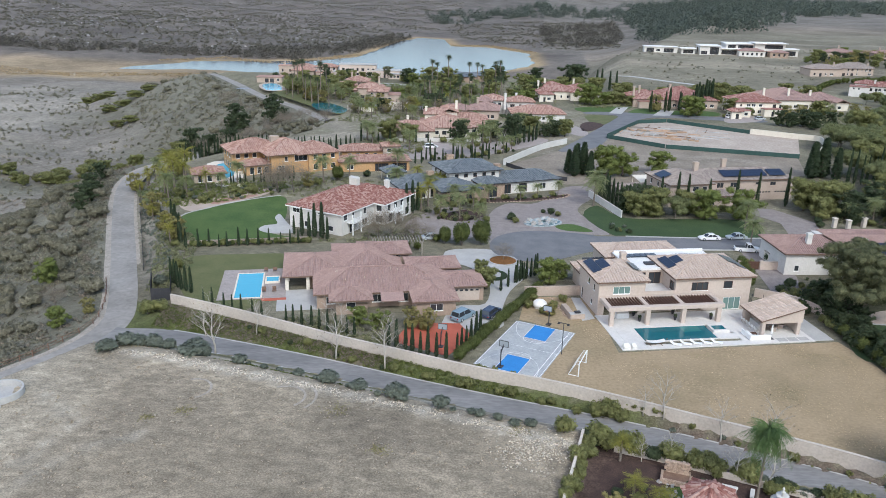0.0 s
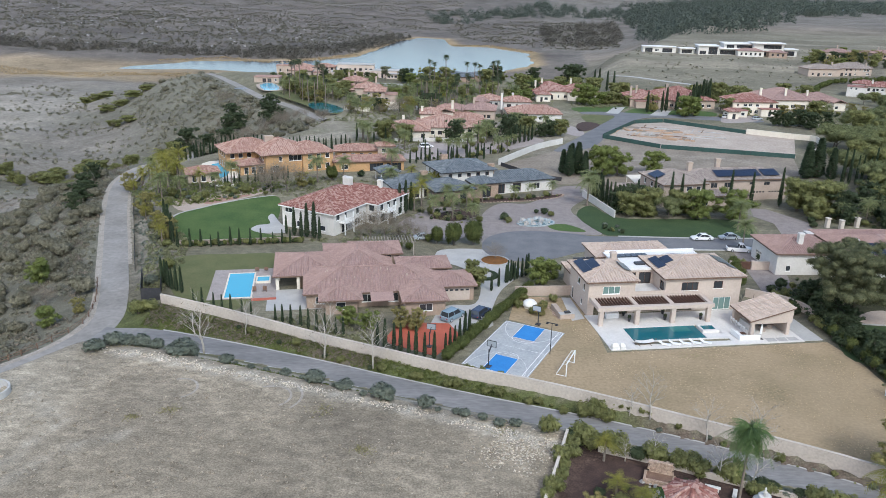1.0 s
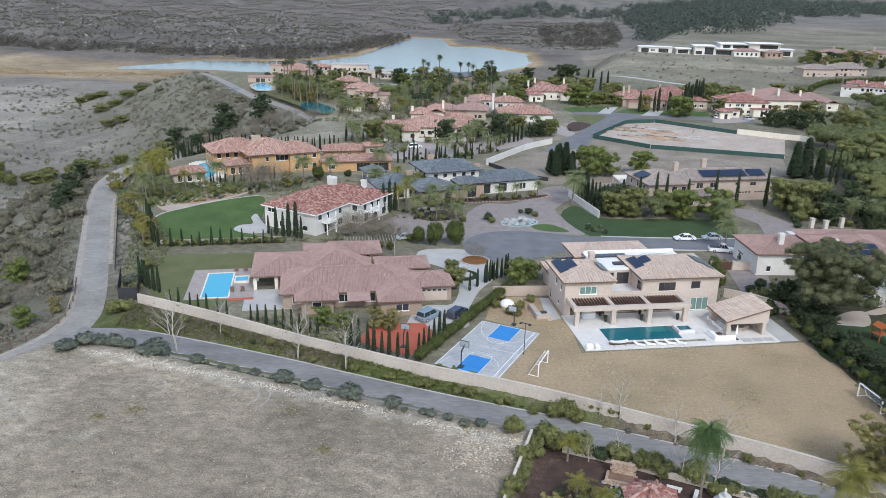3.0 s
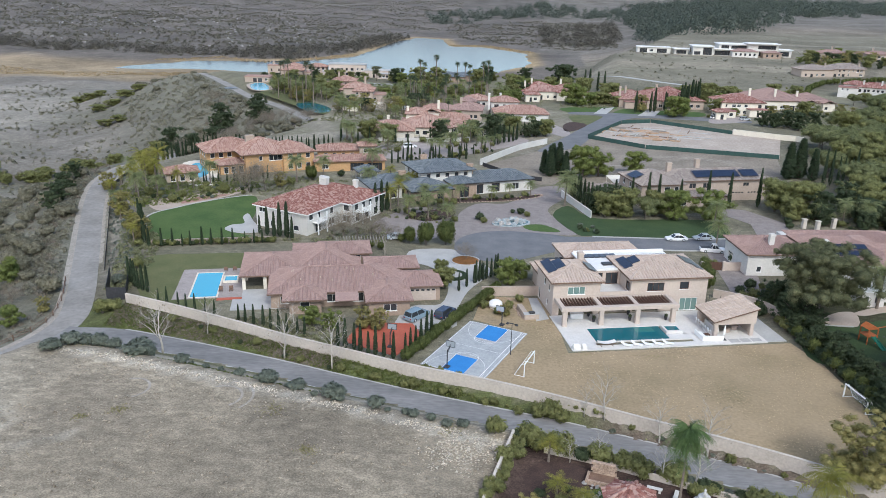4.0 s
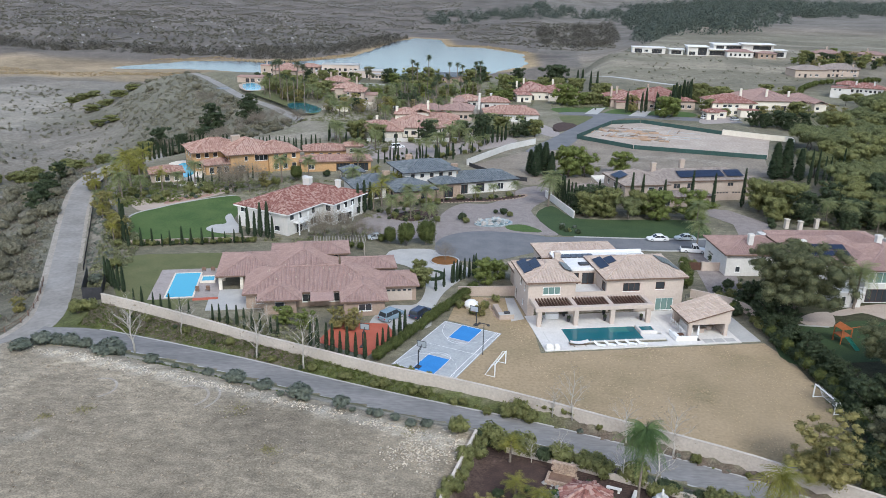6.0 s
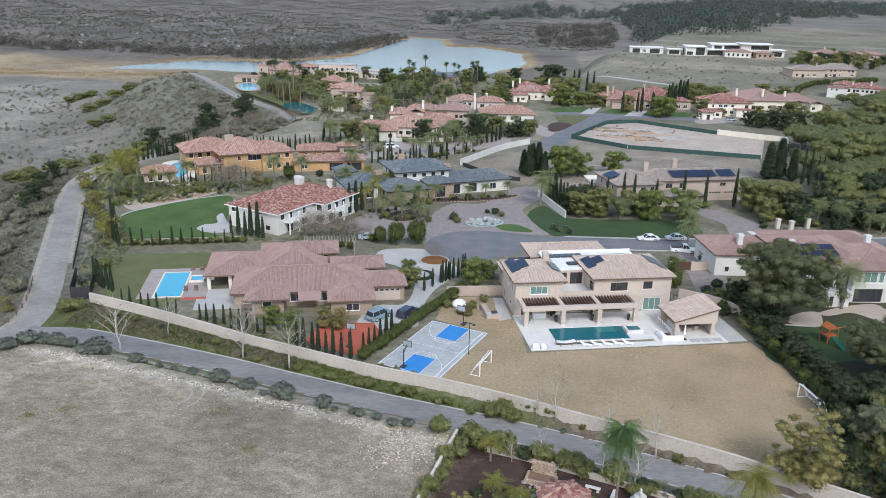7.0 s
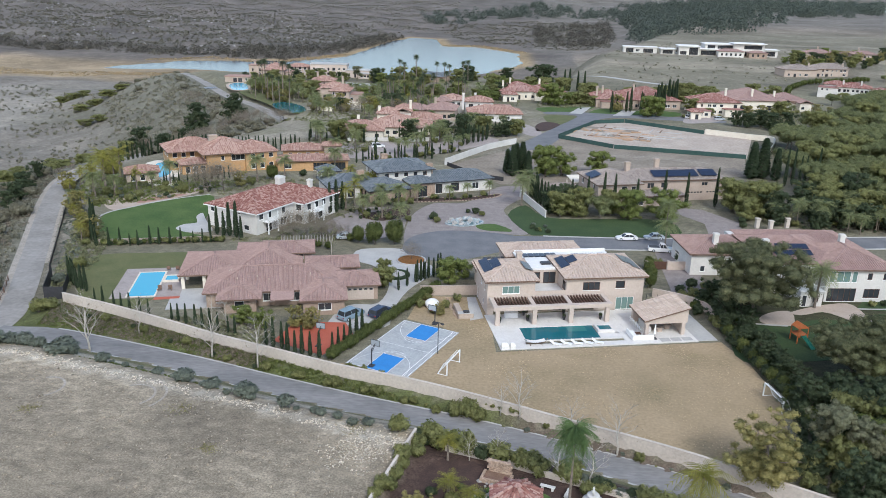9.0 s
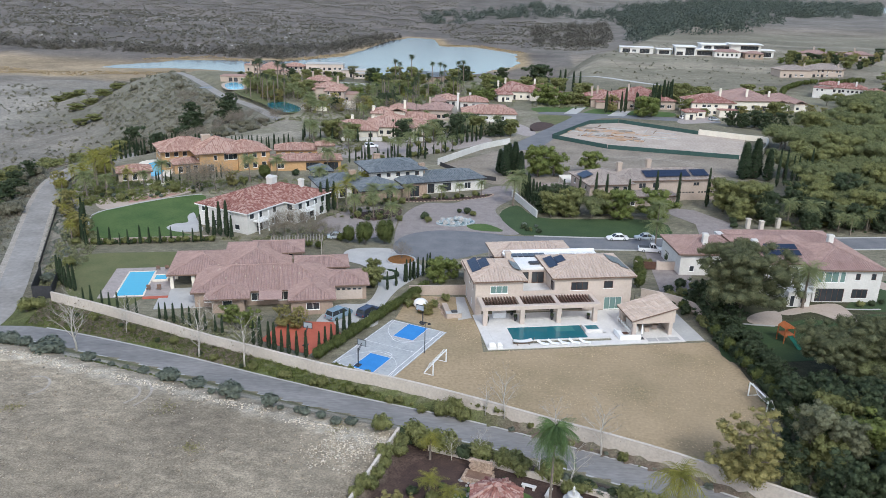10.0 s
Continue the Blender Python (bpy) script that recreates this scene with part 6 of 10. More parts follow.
# ---- makers for plants ----
def leaves(centres, size, rng, droop=0.0, aspect=1.6, normals=None):
    """Vertices and faces of many small leaf sprays, one quad each, turned at random."""
    n = len(centres)
    a = rng.normal(size=(n, 3))
    if normals is not None:
        a = a * 0.45 + normals
    a[:, 2] -= droop
    a /= np.linalg.norm(a, axis=1)[:, None] + 1e-9
    b = np.cross(a, rng.normal(size=(n, 3)))
    b /= np.linalg.norm(b, axis=1)[:, None] + 1e-9
    c = np.cross(a, b)
    s = (size * rng.uniform(0.6, 1.3, n))[:, None]
    p = np.stack([centres - b * s * aspect * 0.5, centres - c * s * 0.5, centres + b * s * aspect * 0.5 + a * s * 0.25, centres + c * s * 0.5], 1)
    v = p.reshape(-1, 3)
    f = np.arange(4 * n).reshape(n, 4)
    return v, f


def foliage_mesh(name, v, f, mat, lean):
    """A mesh of leaf sprays whose shading leans outward from the clump, as soft foliage does."""
    me = bpy.data.meshes.new(name)
    n = len(f)
    me.vertices.add(len(v))
    me.vertices.foreach_set("co", np.asarray(v, np.float32).ravel())
    me.loops.add(4 * n)
    me.loops.foreach_set("vertex_index", np.asarray(f, np.int32).ravel())
    me.polygons.add(n)
    me.polygons.foreach_set("loop_start", np.arange(0, 4 * n, 4, dtype=np.int32))
    me.update(calc_edges=True)
    q = np.asarray(v, float).reshape(n, 4, 3)
    face = np.cross(q[:, 2] - q[:, 0], q[:, 3] - q[:, 1])
    face /= np.linalg.norm(face, axis=1)[:, None] + 1e-9
    nr = face * 0.45 + lean
    nr /= np.linalg.norm(nr, axis=1)[:, None] + 1e-9
    at = me.attributes.new("custom_normal", "FLOAT_VECTOR", "POINT")
    at.data.foreach_set("vector", np.repeat(nr, 4, axis=0).astype(np.float32).ravel())
    me.materials.append(mat)
    me.update()
    return me


def blob_points(blobs, n, rng, hollow=0.55):
    """Points spread over the outer parts of several rounded clumps."""
    vol = np.array([b[3] * b[4] * b[5] for b in blobs]) ** (2 / 3)
    pick = rng.choice(len(blobs), n, p=vol / vol.sum())
    B = np.array(blobs)[pick]
    d = rng.normal(size=(n, 3))
    d /= np.linalg.norm(d, axis=1)[:, None]
    r = (hollow + (1 - hollow) * rng.uniform(0, 1, n)) * rng.uniform(0.82, 1.12, n)
    return B[:, :3] + d * r[:, None] * B[:, 3:], d


def inner_mass(blobs, rng):
    """Lumpy dense foliage inside each clump: quads, with the way out of each."""
    v, out = [], []
    th, ph = np.linspace(0.12, 3.02, 6), np.linspace(0, 2 * math.pi, 9)[:-1]
    for x, y, z, a, b, c in blobs:
        d = np.stack([np.outer(np.sin(th), np.cos(ph)), np.outer(np.sin(th), np.sin(ph)), np.outer(np.cos(th), np.ones(8))], -1)
        q = np.array([x, y, z]) + d * np.array([a, b, c]) * rng.uniform(0.42, 0.76, (6, 8, 1))
        for i in range(5):
            for j in range(8):
                k = (j + 1) % 8
                v += [q[i, j], q[i + 1, j], q[i + 1, k], q[i, k]]
                out.append(d[i, j] + d[i + 1, k])
    return np.array(v), np.array(out) * 0.5


def leaf_mesh(name, blobs, n, size, mat, seed, droop=0.0, aspect=1.6):
    rng = np.random.RandomState(seed)
    p, d = blob_points(blobs, n, rng, 0.72)
    out = d * 1.0 + np.array([0, 0, 0.25])
    v, f = leaves(p, size, rng, droop * 0.4, aspect, out)
    v2, out2 = inner_mass(blobs, rng)
    v = np.concatenate([v, v2])
    return foliage_mesh(name, v, np.arange(len(v)).reshape(-1, 4), mat, np.concatenate([out, out2]))


def limbs(height_, radius, spread, rng, levels=2, count=5, lean=0.06, start=0.35, n=6):
    """Trunk and forking limbs as tapered tubes; returns geometry and the limb ends."""
    g = Geo()
    ends = []
    top = Vector((rng.uniform(-lean, lean) * height_, rng.uniform(-lean, lean) * height_, height_ * 0.72))
    mid = top * 0.5 + Vector((rng.uniform(-1, 1), rng.uniform(-1, 1), 0)) * 0.04 * height_
    g.tube([(0, 0, -0.3), (0, 0, 0.15 * height_), mid, top], [radius * 1.25, radius, radius * 0.7, radius * 0.35], n)
    for k in range(count):
        t = start + (0.95 - start) * k / max(1, count - 1)
        base = Vector((0, 0, 0)).lerp(mid, t * 2) if t < 0.5 else mid.lerp(top, t * 2 - 1)
        ang = 2.4 * k + rng.uniform(-0.4, 0.4)
        out = spread * rng.uniform(0.65, 1.0) * (1.1 - 0.5 * t)
        end = base + Vector((math.cos(ang) * out, math.sin(ang) * out, height_ * rng.uniform(0.16, 0.32)))
        m = base.lerp(end, 0.5) + Vector((0, 0, height_ * 0.03))
        r = radius * 0.42 * (1.15 - 0.6 * t)
        g.tube([base, m, end], [r, r * 0.7, r * 0.3], 5)
        ends.append(end)
        if levels > 1:
            for j in range(3):
                a2 = ang + rng.uniform(-1.2, 1.2)
                e2 = m.lerp(end, 0.3 + 0.3 * j) + Vector((math.cos(a2), math.sin(a2), rng.uniform(0.3, 1.0))) * out * 0.45
                g.tube([m.lerp(end, 0.3 + 0.3 * j), e2], [r * 0.4, r * 0.12], 4)
                ends.append(e2)
                if levels > 2:
                    for q in range(3):
                        e3 = e2 + Vector((rng.uniform(-1, 1), rng.uniform(-1, 1), rng.uniform(0.2, 1))) * out * 0.28
                        g.tube([e2.lerp(m, 0.35 * q / 2), e3], [r * 0.16, r * 0.05], 3)
                        ends.append(e3)
    ends.append(top)
    return g, ends


def make_broadleaf(name, label, h, w, mat, n, size, seed, bark=None, clumps=9, group="", droop=0.0, open_=0.0, base=0.3, lump=1.0):
    """A tree with trunk, limbs and an uneven crown of leaf clumps."""
    rng = random.Random(seed)
    root = thing(name, 0, 0, 0, 0, label, "tree", group)
    g, ends = limbs(h, 0.022 * h + 0.06, w * 0.42, rng, 2, 6, start=base)
    child("trunk", g.me("trunk", bark or M_BARK, smooth=True), root)
    blobs = []
    for k in range(int(clumps * 2.2)):
        e = rng.choice(ends)
        s = lump * rng.uniform(0.09, 0.19) * w * (1 - 0.3 * open_)
        z = min(max(e.z + rng.uniform(-0.03, 0.12) * h, h * (base + 0.12)), h - s * 0.7)
        a, q = rng.uniform(0, 6.28), 0.36 * w * math.sqrt(rng.random())
        blobs.append((e.x * 0.6 + q * math.cos(a), e.y * 0.6 + q * math.sin(a), z, s, s, s * rng.uniform(0.6, 0.85)))
    if base < 0.1:
        for k in range(int(clumps * 0.8)):
            a, q, s = rng.uniform(0, 6.28), rng.uniform(0.1, 0.32) * w, rng.uniform(0.1, 0.17) * w
            blobs.append((q * math.cos(a), q * math.sin(a), h * rng.uniform(0.14, 0.42), s, s, s * 0.9))
    if not open_:
        blobs.append((0, 0, h * 0.66, w * 0.25, w * 0.25, h * 0.22))
    child("crown", leaf_mesh("crown", blobs, n, size, mat, seed, droop), root)
    return root


def make_cypress(name, label, h, w, mat, n, size, seed, group=""):
    """A narrow evergreen column."""
    rng = np.random.RandomState(seed)
    root = thing(name, 0, 0, 0, 0, label, "tree", group)
    child("trunk", Geo().tube([(0, 0, -0.2), (0, 0, h * 0.5), (0, 0, h * 0.9)], [0.13, 0.08, 0.02], 5).me("trunk", M_BARK), root)
    t = rng.uniform(0, 1, n) ** 0.85
    r = w / 2 * np.clip(np.minimum(t * 6 + 0.25, 1.0) * (1 - t) ** 0.55 * 1.1, 0.03, 1) * rng.uniform(0.72, 1.12, n)
    r *= 1 + 0.05 * np.sin(t * 23 + seed)
    a = rng.uniform(0, 6.28, n)
    p = np.stack([r * np.cos(a), r * np.sin(a), 0.12 + t * (h - 0.15)], 1)
    nr = np.stack([np.cos(a) * 0.5, np.sin(a) * 0.5, np.full(n, 0.2)], 1)
    v, f = leaves(p, size, rng, -0.3, 2.2, nr)
    child("crown", foliage_mesh("crown", v, f, mat, nr * 2.0), root)
    return root


def frond_mesh(length, mat, seed, drop=0.55, pairs=13, fold=0.35, width=0.34):
    """An arching palm leaf: a midrib and paired leaflets."""
    rng = random.Random(seed)
    g = Geo()
    pts = []
    for k in range(9):
        t = k / 8
        pts.append(Vector((length * (t - 0.12 * t * t), 0, length * (0.42 * t - (0.42 + drop) * t * t))))
    g.tube(pts, [0.045 * (1 - 0.85 * k / 8) for k in range(9)], 4, False)
    for k in range(pairs):
        t = 0.12 + 0.88 * k / (pairs - 1)
        i = min(int(t * 8), 7)
        o = pts[i].lerp(pts[i + 1], t * 8 - i)
        d = (pts[i + 1] - pts[i]).normalized()
        l = width * length * math.sin(math.pi * (0.15 + 0.8 * t)) ** 0.7 * rng.uniform(0.85, 1.1)
        for s in (-1, 1):
            tip = o + d * l * 0.55 + Vector((0, s * l * 0.8, -fold * l * rng.uniform(0.7, 1.4)))
            wd = d * 0.085 * length * 0.5
            g.add([o - wd * 0.5, o + wd * 0.5, tip + wd * 0.15, tip - wd * 0.15], [(0, 1, 2, 3)])
    return g.me("frond", mat)


def make_palm(name, label, h, spread, mat, fronds, seed, parts=True, group="", drop=0.6, bulge=0.22, width=0.34, fold=0.35, pairs=13, bark=None):
    """A palm: slender trunk, boss of old leaf bases, arching fronds."""
    rng = random.Random(seed)
    root = thing(name, 0, 0, 0, 0, label, "palm tree", group)
    lx = rng.uniform(-0.03, 0.03) * h
    g = Geo().tube([(0, 0, -0.3), (0, 0, 0.4), (lx * 0.4, 0, h * 0.5), (lx, 0, h * 0.92), (lx, 0, h)], [bulge * 1.35, bulge, bulge * 0.75, bulge * 0.65, bulge * 0.9], 8)
    child("trunk", g.me("trunk", bark or M_BARK, smooth=True), root)
    kinds = [frond_mesh(spread, mat, seed * 7 + k, drop * (0.6 + 0.35 * k), pairs=pairs, width=width, fold=fold) for k in range(3)]
    joined = Geo()
    for k in range(fronds):
        a = 137.5 * k + rng.uniform(-15, 15)
        tilt = -58 + 86 * k / fronds + rng.uniform(-8, 8)
        m = pose(lx, 0, h - 0.1, 0, 0, a) @ pose(0, 0, 0, 0, tilt, 0) @ Matrix.Scale(rng.uniform(0.85, 1.08), 4)
        me = kinds[k % 3]
        if parts:
            child("frond", me, root, m)
        else:
            joined.add([tuple(m @ v.co) for v in me.vertices], [tuple(p.vertices) for p in me.polygons])
    if not parts:
        child("crown", joined.me("crown", mat), root)
    return root


def make_shrub(name, label, w, h, mat, n, size, seed, group="", category="shrub", stems=True):
    """A many-stemmed shrub with ragged clumps of leaves; one without stems is all foliage to the ground."""
    rng = random.Random(seed)
    g = Geo()
    blobs = []
    for k in range(7):
        a, q = 0.9 * k, rng.uniform(0.1, 0.3) * w
        g.tube([(0, 0, -0.1), (q * math.cos(a), q * math.sin(a), h * 0.6)], [0.04, 0.015], 4)
        s = rng.uniform(0.2, 0.3) * w
        blobs.append((q * math.cos(a), q * math.sin(a), h * rng.uniform(0.4, 0.62), s, s, h * rng.uniform(0.28, 0.4)))
    if not stems:
        return tagged(new(name, leaf_mesh("foliage", blobs, n, size, mat, seed)), label, category, group)
    root = thing(name, 0, 0, 0, 0, label, category, group)
    child("stem", g.me("stem", M_BARK), root)
    child("foliage", leaf_mesh("foliage", blobs, n, size, mat, seed), root)
    return root


def make_bare_tree(name, label, h, w, seed, leaf=None, n=0, group="", bark=None):
    """A nearly leafless tree: pale trunk, forking limbs and twigs, few leaves."""
    rng = random.Random(seed)
    root = thing(name, 0, 0, 0, 0, label, "tree", group)
    g, ends = limbs(h, 0.011 * h + 0.04, w * 0.5, rng, 3, 12, start=0.28, n=6)
    child("trunk", g.me("trunk", bark or M_PALEBARK, smooth=True), root)
    if n:
        r = np.random.RandomState(seed)
        e = np.array([tuple(q) for q in ends])
        p = e[r.randint(0, len(e), n)] + r.normal(size=(n, 3)) * w * 0.09
        v, f = leaves(p, 0.11, r, 0.2)
        child("leaves", mesh_of("leaves", v, f, leaf), root)
    return root


STOCK = {}


def plant(key, x, y, h=1.0, wide=None, z=None, turn=None):
    """Sets a plant of a stock kind at x, y: the first of a kind is the stock itself, the others are copies. h and wide: scale factors."""
    global plant_count
    plant_count += 1
    rz = (plant_count * 137.5) % 360 if turn is None else turn
    zz = G(x, y) if z is None else z
    wide = h if wide is None else wide
    m = pose(x, y, zz, 0, 0, rz) @ Matrix.Diagonal((wide, wide, h, 1))
    ob, used = STOCK[key]
    if not used:
        ob.matrix_basis = m
        STOCK[key] = (ob, True)
        return ob
    keep = ob.matrix_basis.copy()
    ob.matrix_basis = Matrix.Identity(4)
    made = copy_thing(ob, m)
    ob.matrix_basis = keep
    made.matrix_basis = m
    return made


plant_count = 0
S = STOCK
for k in range(3):
    S["oak%d" % k] = (make_broadleaf("olive_tree", "spreading tree with dense olive-green crown", 8, 8.5, L_OAK, 5000, 0.26, 100 + k, clumps=22, group="olive-green trees", base=0.03), False)
    S["umb%d" % k] = (make_broadleaf("umbrella_tree", "broad olive-gold tree with domed layered crown", 8, 11, L_UMB, 8000, 0.25, 400 + k, clumps=26, group="olive-gold trees", base=0.34), False)
    S["euc%d" % k] = (make_broadleaf("eucalyptus_tree", "tall grey-green tree with ragged drooping crown", 13, 9, L_EUC, 6000, 0.28, 110 + k, clumps=22, group="grey-green trees", droop=0.5, base=0.2), False)
    S["dark%d" % k] = (make_broadleaf("evergreen_tree", "dense dark green tree with rounded crown", 9, 8, L_DARK, 5000, 0.27, 120 + k, clumps=34, group="dark evergreen trees", base=0.08, lump=0.75), False)
    S["cyp%d" % k] = (make_cypress("cypress", "narrow dark green cypress column", 5, 0.66, L_CYP, 1500, 0.13, 130 + k, group="cypresses"), False)
for k in range(2):
    S["bright%d" % k] = (make_broadleaf("willow_tree", "soft light green tree with airy crown", 6, 6, L_BRIGHT, 4200, 0.19, 140 + k, clumps=18, group="light green trees", droop=0.5, base=0.04), False)
    S["gold%d" % k] = (make_broadleaf("golden_tree", "airy yellow-green tree with open crown", 7.5, 6.5, L_GOLD, 12000, 0.12, 150 + k, clumps=44, group="yellow-green trees", open_=0.2, base=0.02, lump=0.6), False)
    S["bare%d" % k] = (make_bare_tree("bare_sycamore", "pale-barked tree almost bare of leaves", 6.5, 4.6, 160 + k, L_DRY, 90, group="bare sycamores"), False)
    S["twig%d" % k] = (make_bare_tree("leafless_tree", "leafless brown tree with dense twigs", 6, 7, 170 + k, L_DRY, 3400, group="leafless trees", bark=M_BARK), False)
    S["fan%d" % k] = (make_palm("fan_palm", "tall palm with small dark crown", 15, 1.9, L_DARK, 22, 180 + k, parts=False, group="tall palms", drop=0.8, bulge=0.3, width=0.6), False)
    S["date%d" % k] = (make_palm("date_palm", "stout palm with full feathery crown", 6, 3.2, L_PALM, 26, 190 + k, parts=False, group="garden palms"), False)
    S["gpalm%d" % k] = (make_palm("golden_palm", "slender palm with yellowing crown", 5, 2.4, L_PALMGOLD, 18, 195 + k, parts=False, group="yellowing palms"), False)
    S["shrub%d" % k] = (make_shrub("shrub", "rounded dark green garden shrub", 1.8, 1.5, L_DARK, 520, 0.17, 200 + k, group="garden shrubs"), False)
    S["sage%d" % k] = (make_shrub("sage_bush", "grey-green sage bush beside the lane", 1.9, 1.2, L_SAGE, 520, 0.17, 210 + k, group="sage bushes", category="bush"), False)
    S["chap%d" % k] = (make_shrub("chaparral_bush", "large olive-brown chaparral bush", 4.5, 3.0, L_SCRUB, 900, 0.34, 220 + k, group="chaparral bushes", category="bush", stems=False), False)
    S["green%d" % k] = (make_shrub("green_bush", "bushy olive-green shrub with loose twigs", 2.6, 2.2, L_OAK, 700, 0.2, 230 + k, group="green bushes", category="bush"), False)
S["clip0"] = (make_shrub("clipped_tree", "dense clipped conical green tree", 3.7, 5.0, L_HEDGE, 4200, 0.18, 240, group="clipped trees", category="tree"), False)
S["big0"] = (make_broadleaf("shade_tree", "very large ragged grey-green shade tree", 12.5, 15, L_BIG, 46000, 0.17, 450, clumps=95, group="large shade trees", droop=0.4, base=0.2, lump=0.55), False)
S["queen0"] = (make_palm("queen_palm", "queen palm with drooping feathery green fronds", 8.2, 2.65, L_PALMDEEP, 34, 250, group="queen palms", drop=1.0, bulge=0.2, pairs=24, width=0.4, fold=0.7), False)
S["qgold0"] = (make_palm("queen_palm", "queen palm with yellowing drooping fronds", 8.2, 3.2, L_PALMGOLD, 22, 251, group="queen palms", drop=0.75, bulge=0.2), False)
S["hedge0"] = (make_shrub("hedge_plant", "clipped dense green hedge plant", 1.7, 2.4, L_HEDGE, 1000, 0.13, 260, group="hedge plants", category="hedge"), False)
S["low0"] = (make_shrub("low_shrub", "low dark shrub at the wall's foot", 1.0, 0.8, L_OAK, 260, 0.13, 261, group="low shrubs", stems=False), False)

# ---- planting: near garden and lane ----
prng = random.Random(5)


def row(keys, pts, n, h=1.0, jitter=0.3, vary=0.15, wide=None):
    """n plants spread along a line of points."""
    a = np.array(pts, float)
    d = np.r_[0, np.cumsum(np.hypot(*np.diff(a, axis=0).T))]
    for k in range(n):
        s = d[-1] * (k + 0.5) / n
        x, y = np.interp(s, d, a[:, 0]) + prng.uniform(-jitter, jitter), np.interp(s, d, a[:, 1]) + prng.uniform(-jitter, jitter)
        f = prng.uniform(1 - vary, 1 + vary)
        plant(keys[k % len(keys)] if len(keys) < 4 else prng.choice(keys), x, y, h * f, None if wide is None else wide * f)


def grove(keys, ring, n, h=1.0, vary=0.25, apart=3.0, seed=1, wide=1.0):
    """n plants scattered inside an outline, kept apart."""
    r = random.Random(seed)
    xs, ys = [p[0] for p in ring], [p[1] for p in ring]
    got, tries = [], 0
    while len(got) < n and tries < n * 60:
        tries += 1
        x, y = r.uniform(min(xs), max(xs)), r.uniform(min(ys), max(ys))
        if bool(inside(np.array([x]), np.array([y]), list(ring))[0]) and not built_on(x, y)[0] and all((x - a) ** 2 + (y - b) ** 2 > apart * apart for a, b in got):
            got.append((x, y))
            f = h * r.uniform(1 - vary, 1 + vary)
            plant(r.choice(keys), x, y, f, f * wide)


# queen palms and tree in the near garden
plant("queen0", 32.9, 67.8, 1.07, 0.8)
plant("qgold0", 43.2, 59.8, 1.14, 0.85)
plant("gold0", 57.2, 78.2, 1.12, 1.3)
plant("gold1", 17.3, 62.5, 0.55)
for x, y, f in ((25.7, 74.6, 0.62), (32.2, 71.8, 0.75), (35.5, 71.1, 0.9), (22.6, 74.8, 0.5)):
    plant("bare1", x, y, f)
for x, y, k, f in ((21.7, 76.6, "green0", 1.3), (18.0, 78.4, "green1", 1.25), (19.7, 77.5, "green0", 0.9), (26.0, 74.9, "green1", 1.2), (28.3, 73.9, "green0", 1.0), (29.9, 73.6, "shrub0", 1.2), (23.8, 75.7, "shrub1", 1.0), (33.8, 71.4, "green1", 0.8),
                  (28.4, 71.0, "shrub0", 0.5), (26.6, 70.4, "shrub1", 0.45), (30.3, 72.1, "low0", 1.0), (35.0, 69.5, "green0", 0.75), (36.5, 69.8, "green1", 0.6), (37.5, 70.0, "green0", 0.55), (39.8, 68.7, "sage0", 0.8), (41.6, 67.9, "sage1", 0.8), (44.0, 66.8, "green1", 0.6),
                  (18.6, 68.1, "shrub0", 0.9), (19.2, 65.8, "shrub1", 1.0), (20.7, 67.2, "green0", 0.6), (21.7, 69.5, "shrub0", 0.6), (23.9, 68.8, "sage0", 0.6)):
    plant(k, x, y, f)
for x, y, f in ((20.2, 74.7, 0.55), (20.4, 68.4, 0.4), (22.6, 66.3, 0.42), (17.9, 59.8, 0.5)):
    plant("gpalm%d" % (int(x) % 2), x, y, f, 0.7)
row(["green0", "green1"], [(16.9, 76.8), (15.4, 72.1), (12.5, 63.8)], 9, 0.75, 0.5)
# bushes along the lane
for x, y, f in ((-48.2, 99.2, 1.1), (-46.7, 100.7, 1.25), (-45.3, 102.3, 1.0), (-44.0, 102.8, 1.3), (-42.1, 102.4, 1.1), (-40.0, 101.4, 1.2), (-38.0, 100.4, 1.25), (-36.6, 99.9, 1.5), (-34.9, 99.2, 1.0), (-36.5, 100.2, 1.5), (-34.4, 99.2, 1.2),
                (-28.7, 96.8, 1.15), (-27.8, 96.5, 0.9), (-25.7, 95.5, 0.5), (-22.7, 94.5, 0.8), (-19.7, 93.4, 1.0), (-18.0, 92.4, 0.7), (-16.1, 91.5, 1.1), (-14.7, 91.0, 0.9), (-13.1, 90.3, 1.0), (-11.9, 89.6, 0.8), (-9.1, 87.8, 1.0), (-7.8, 87.1, 0.9), (-6.4, 86.6, 1.2), (-4.9, 86.0, 1.0),
                (-2.1, 85.0, 1.25), (-0.9, 84.5, 1.0), (1.3, 83.6, 0.9), (3.2, 82.8, 1.2), (4.7, 82.1, 1.15), (6.1, 81.5, 1.1), (8.6, 80.5, 0.6), (10.4, 79.9, 0.6)):
    if x < -34 or prng.random() > 0.2:
        f *= prng.uniform(1.0, 1.4) if x < -34 else prng.choice((0.45, 0.65, 0.8, 1.1, 1.35))
        plant("sage%d" % (int(x * 3) % 2), x + prng.uniform(-0.7, 0.7), y + prng.uniform(-0.5, 0.4), f, f * prng.uniform(0.85, 1.45))
for x, y, f in ((14.3, 78.5, 1.05), (22.6, 92.6, 1.25), (21.2, 93.0, 1.0), (24.0, 91.6, 0.9)):
    plant("green%d" % (int(x) % 2), x, y, f)
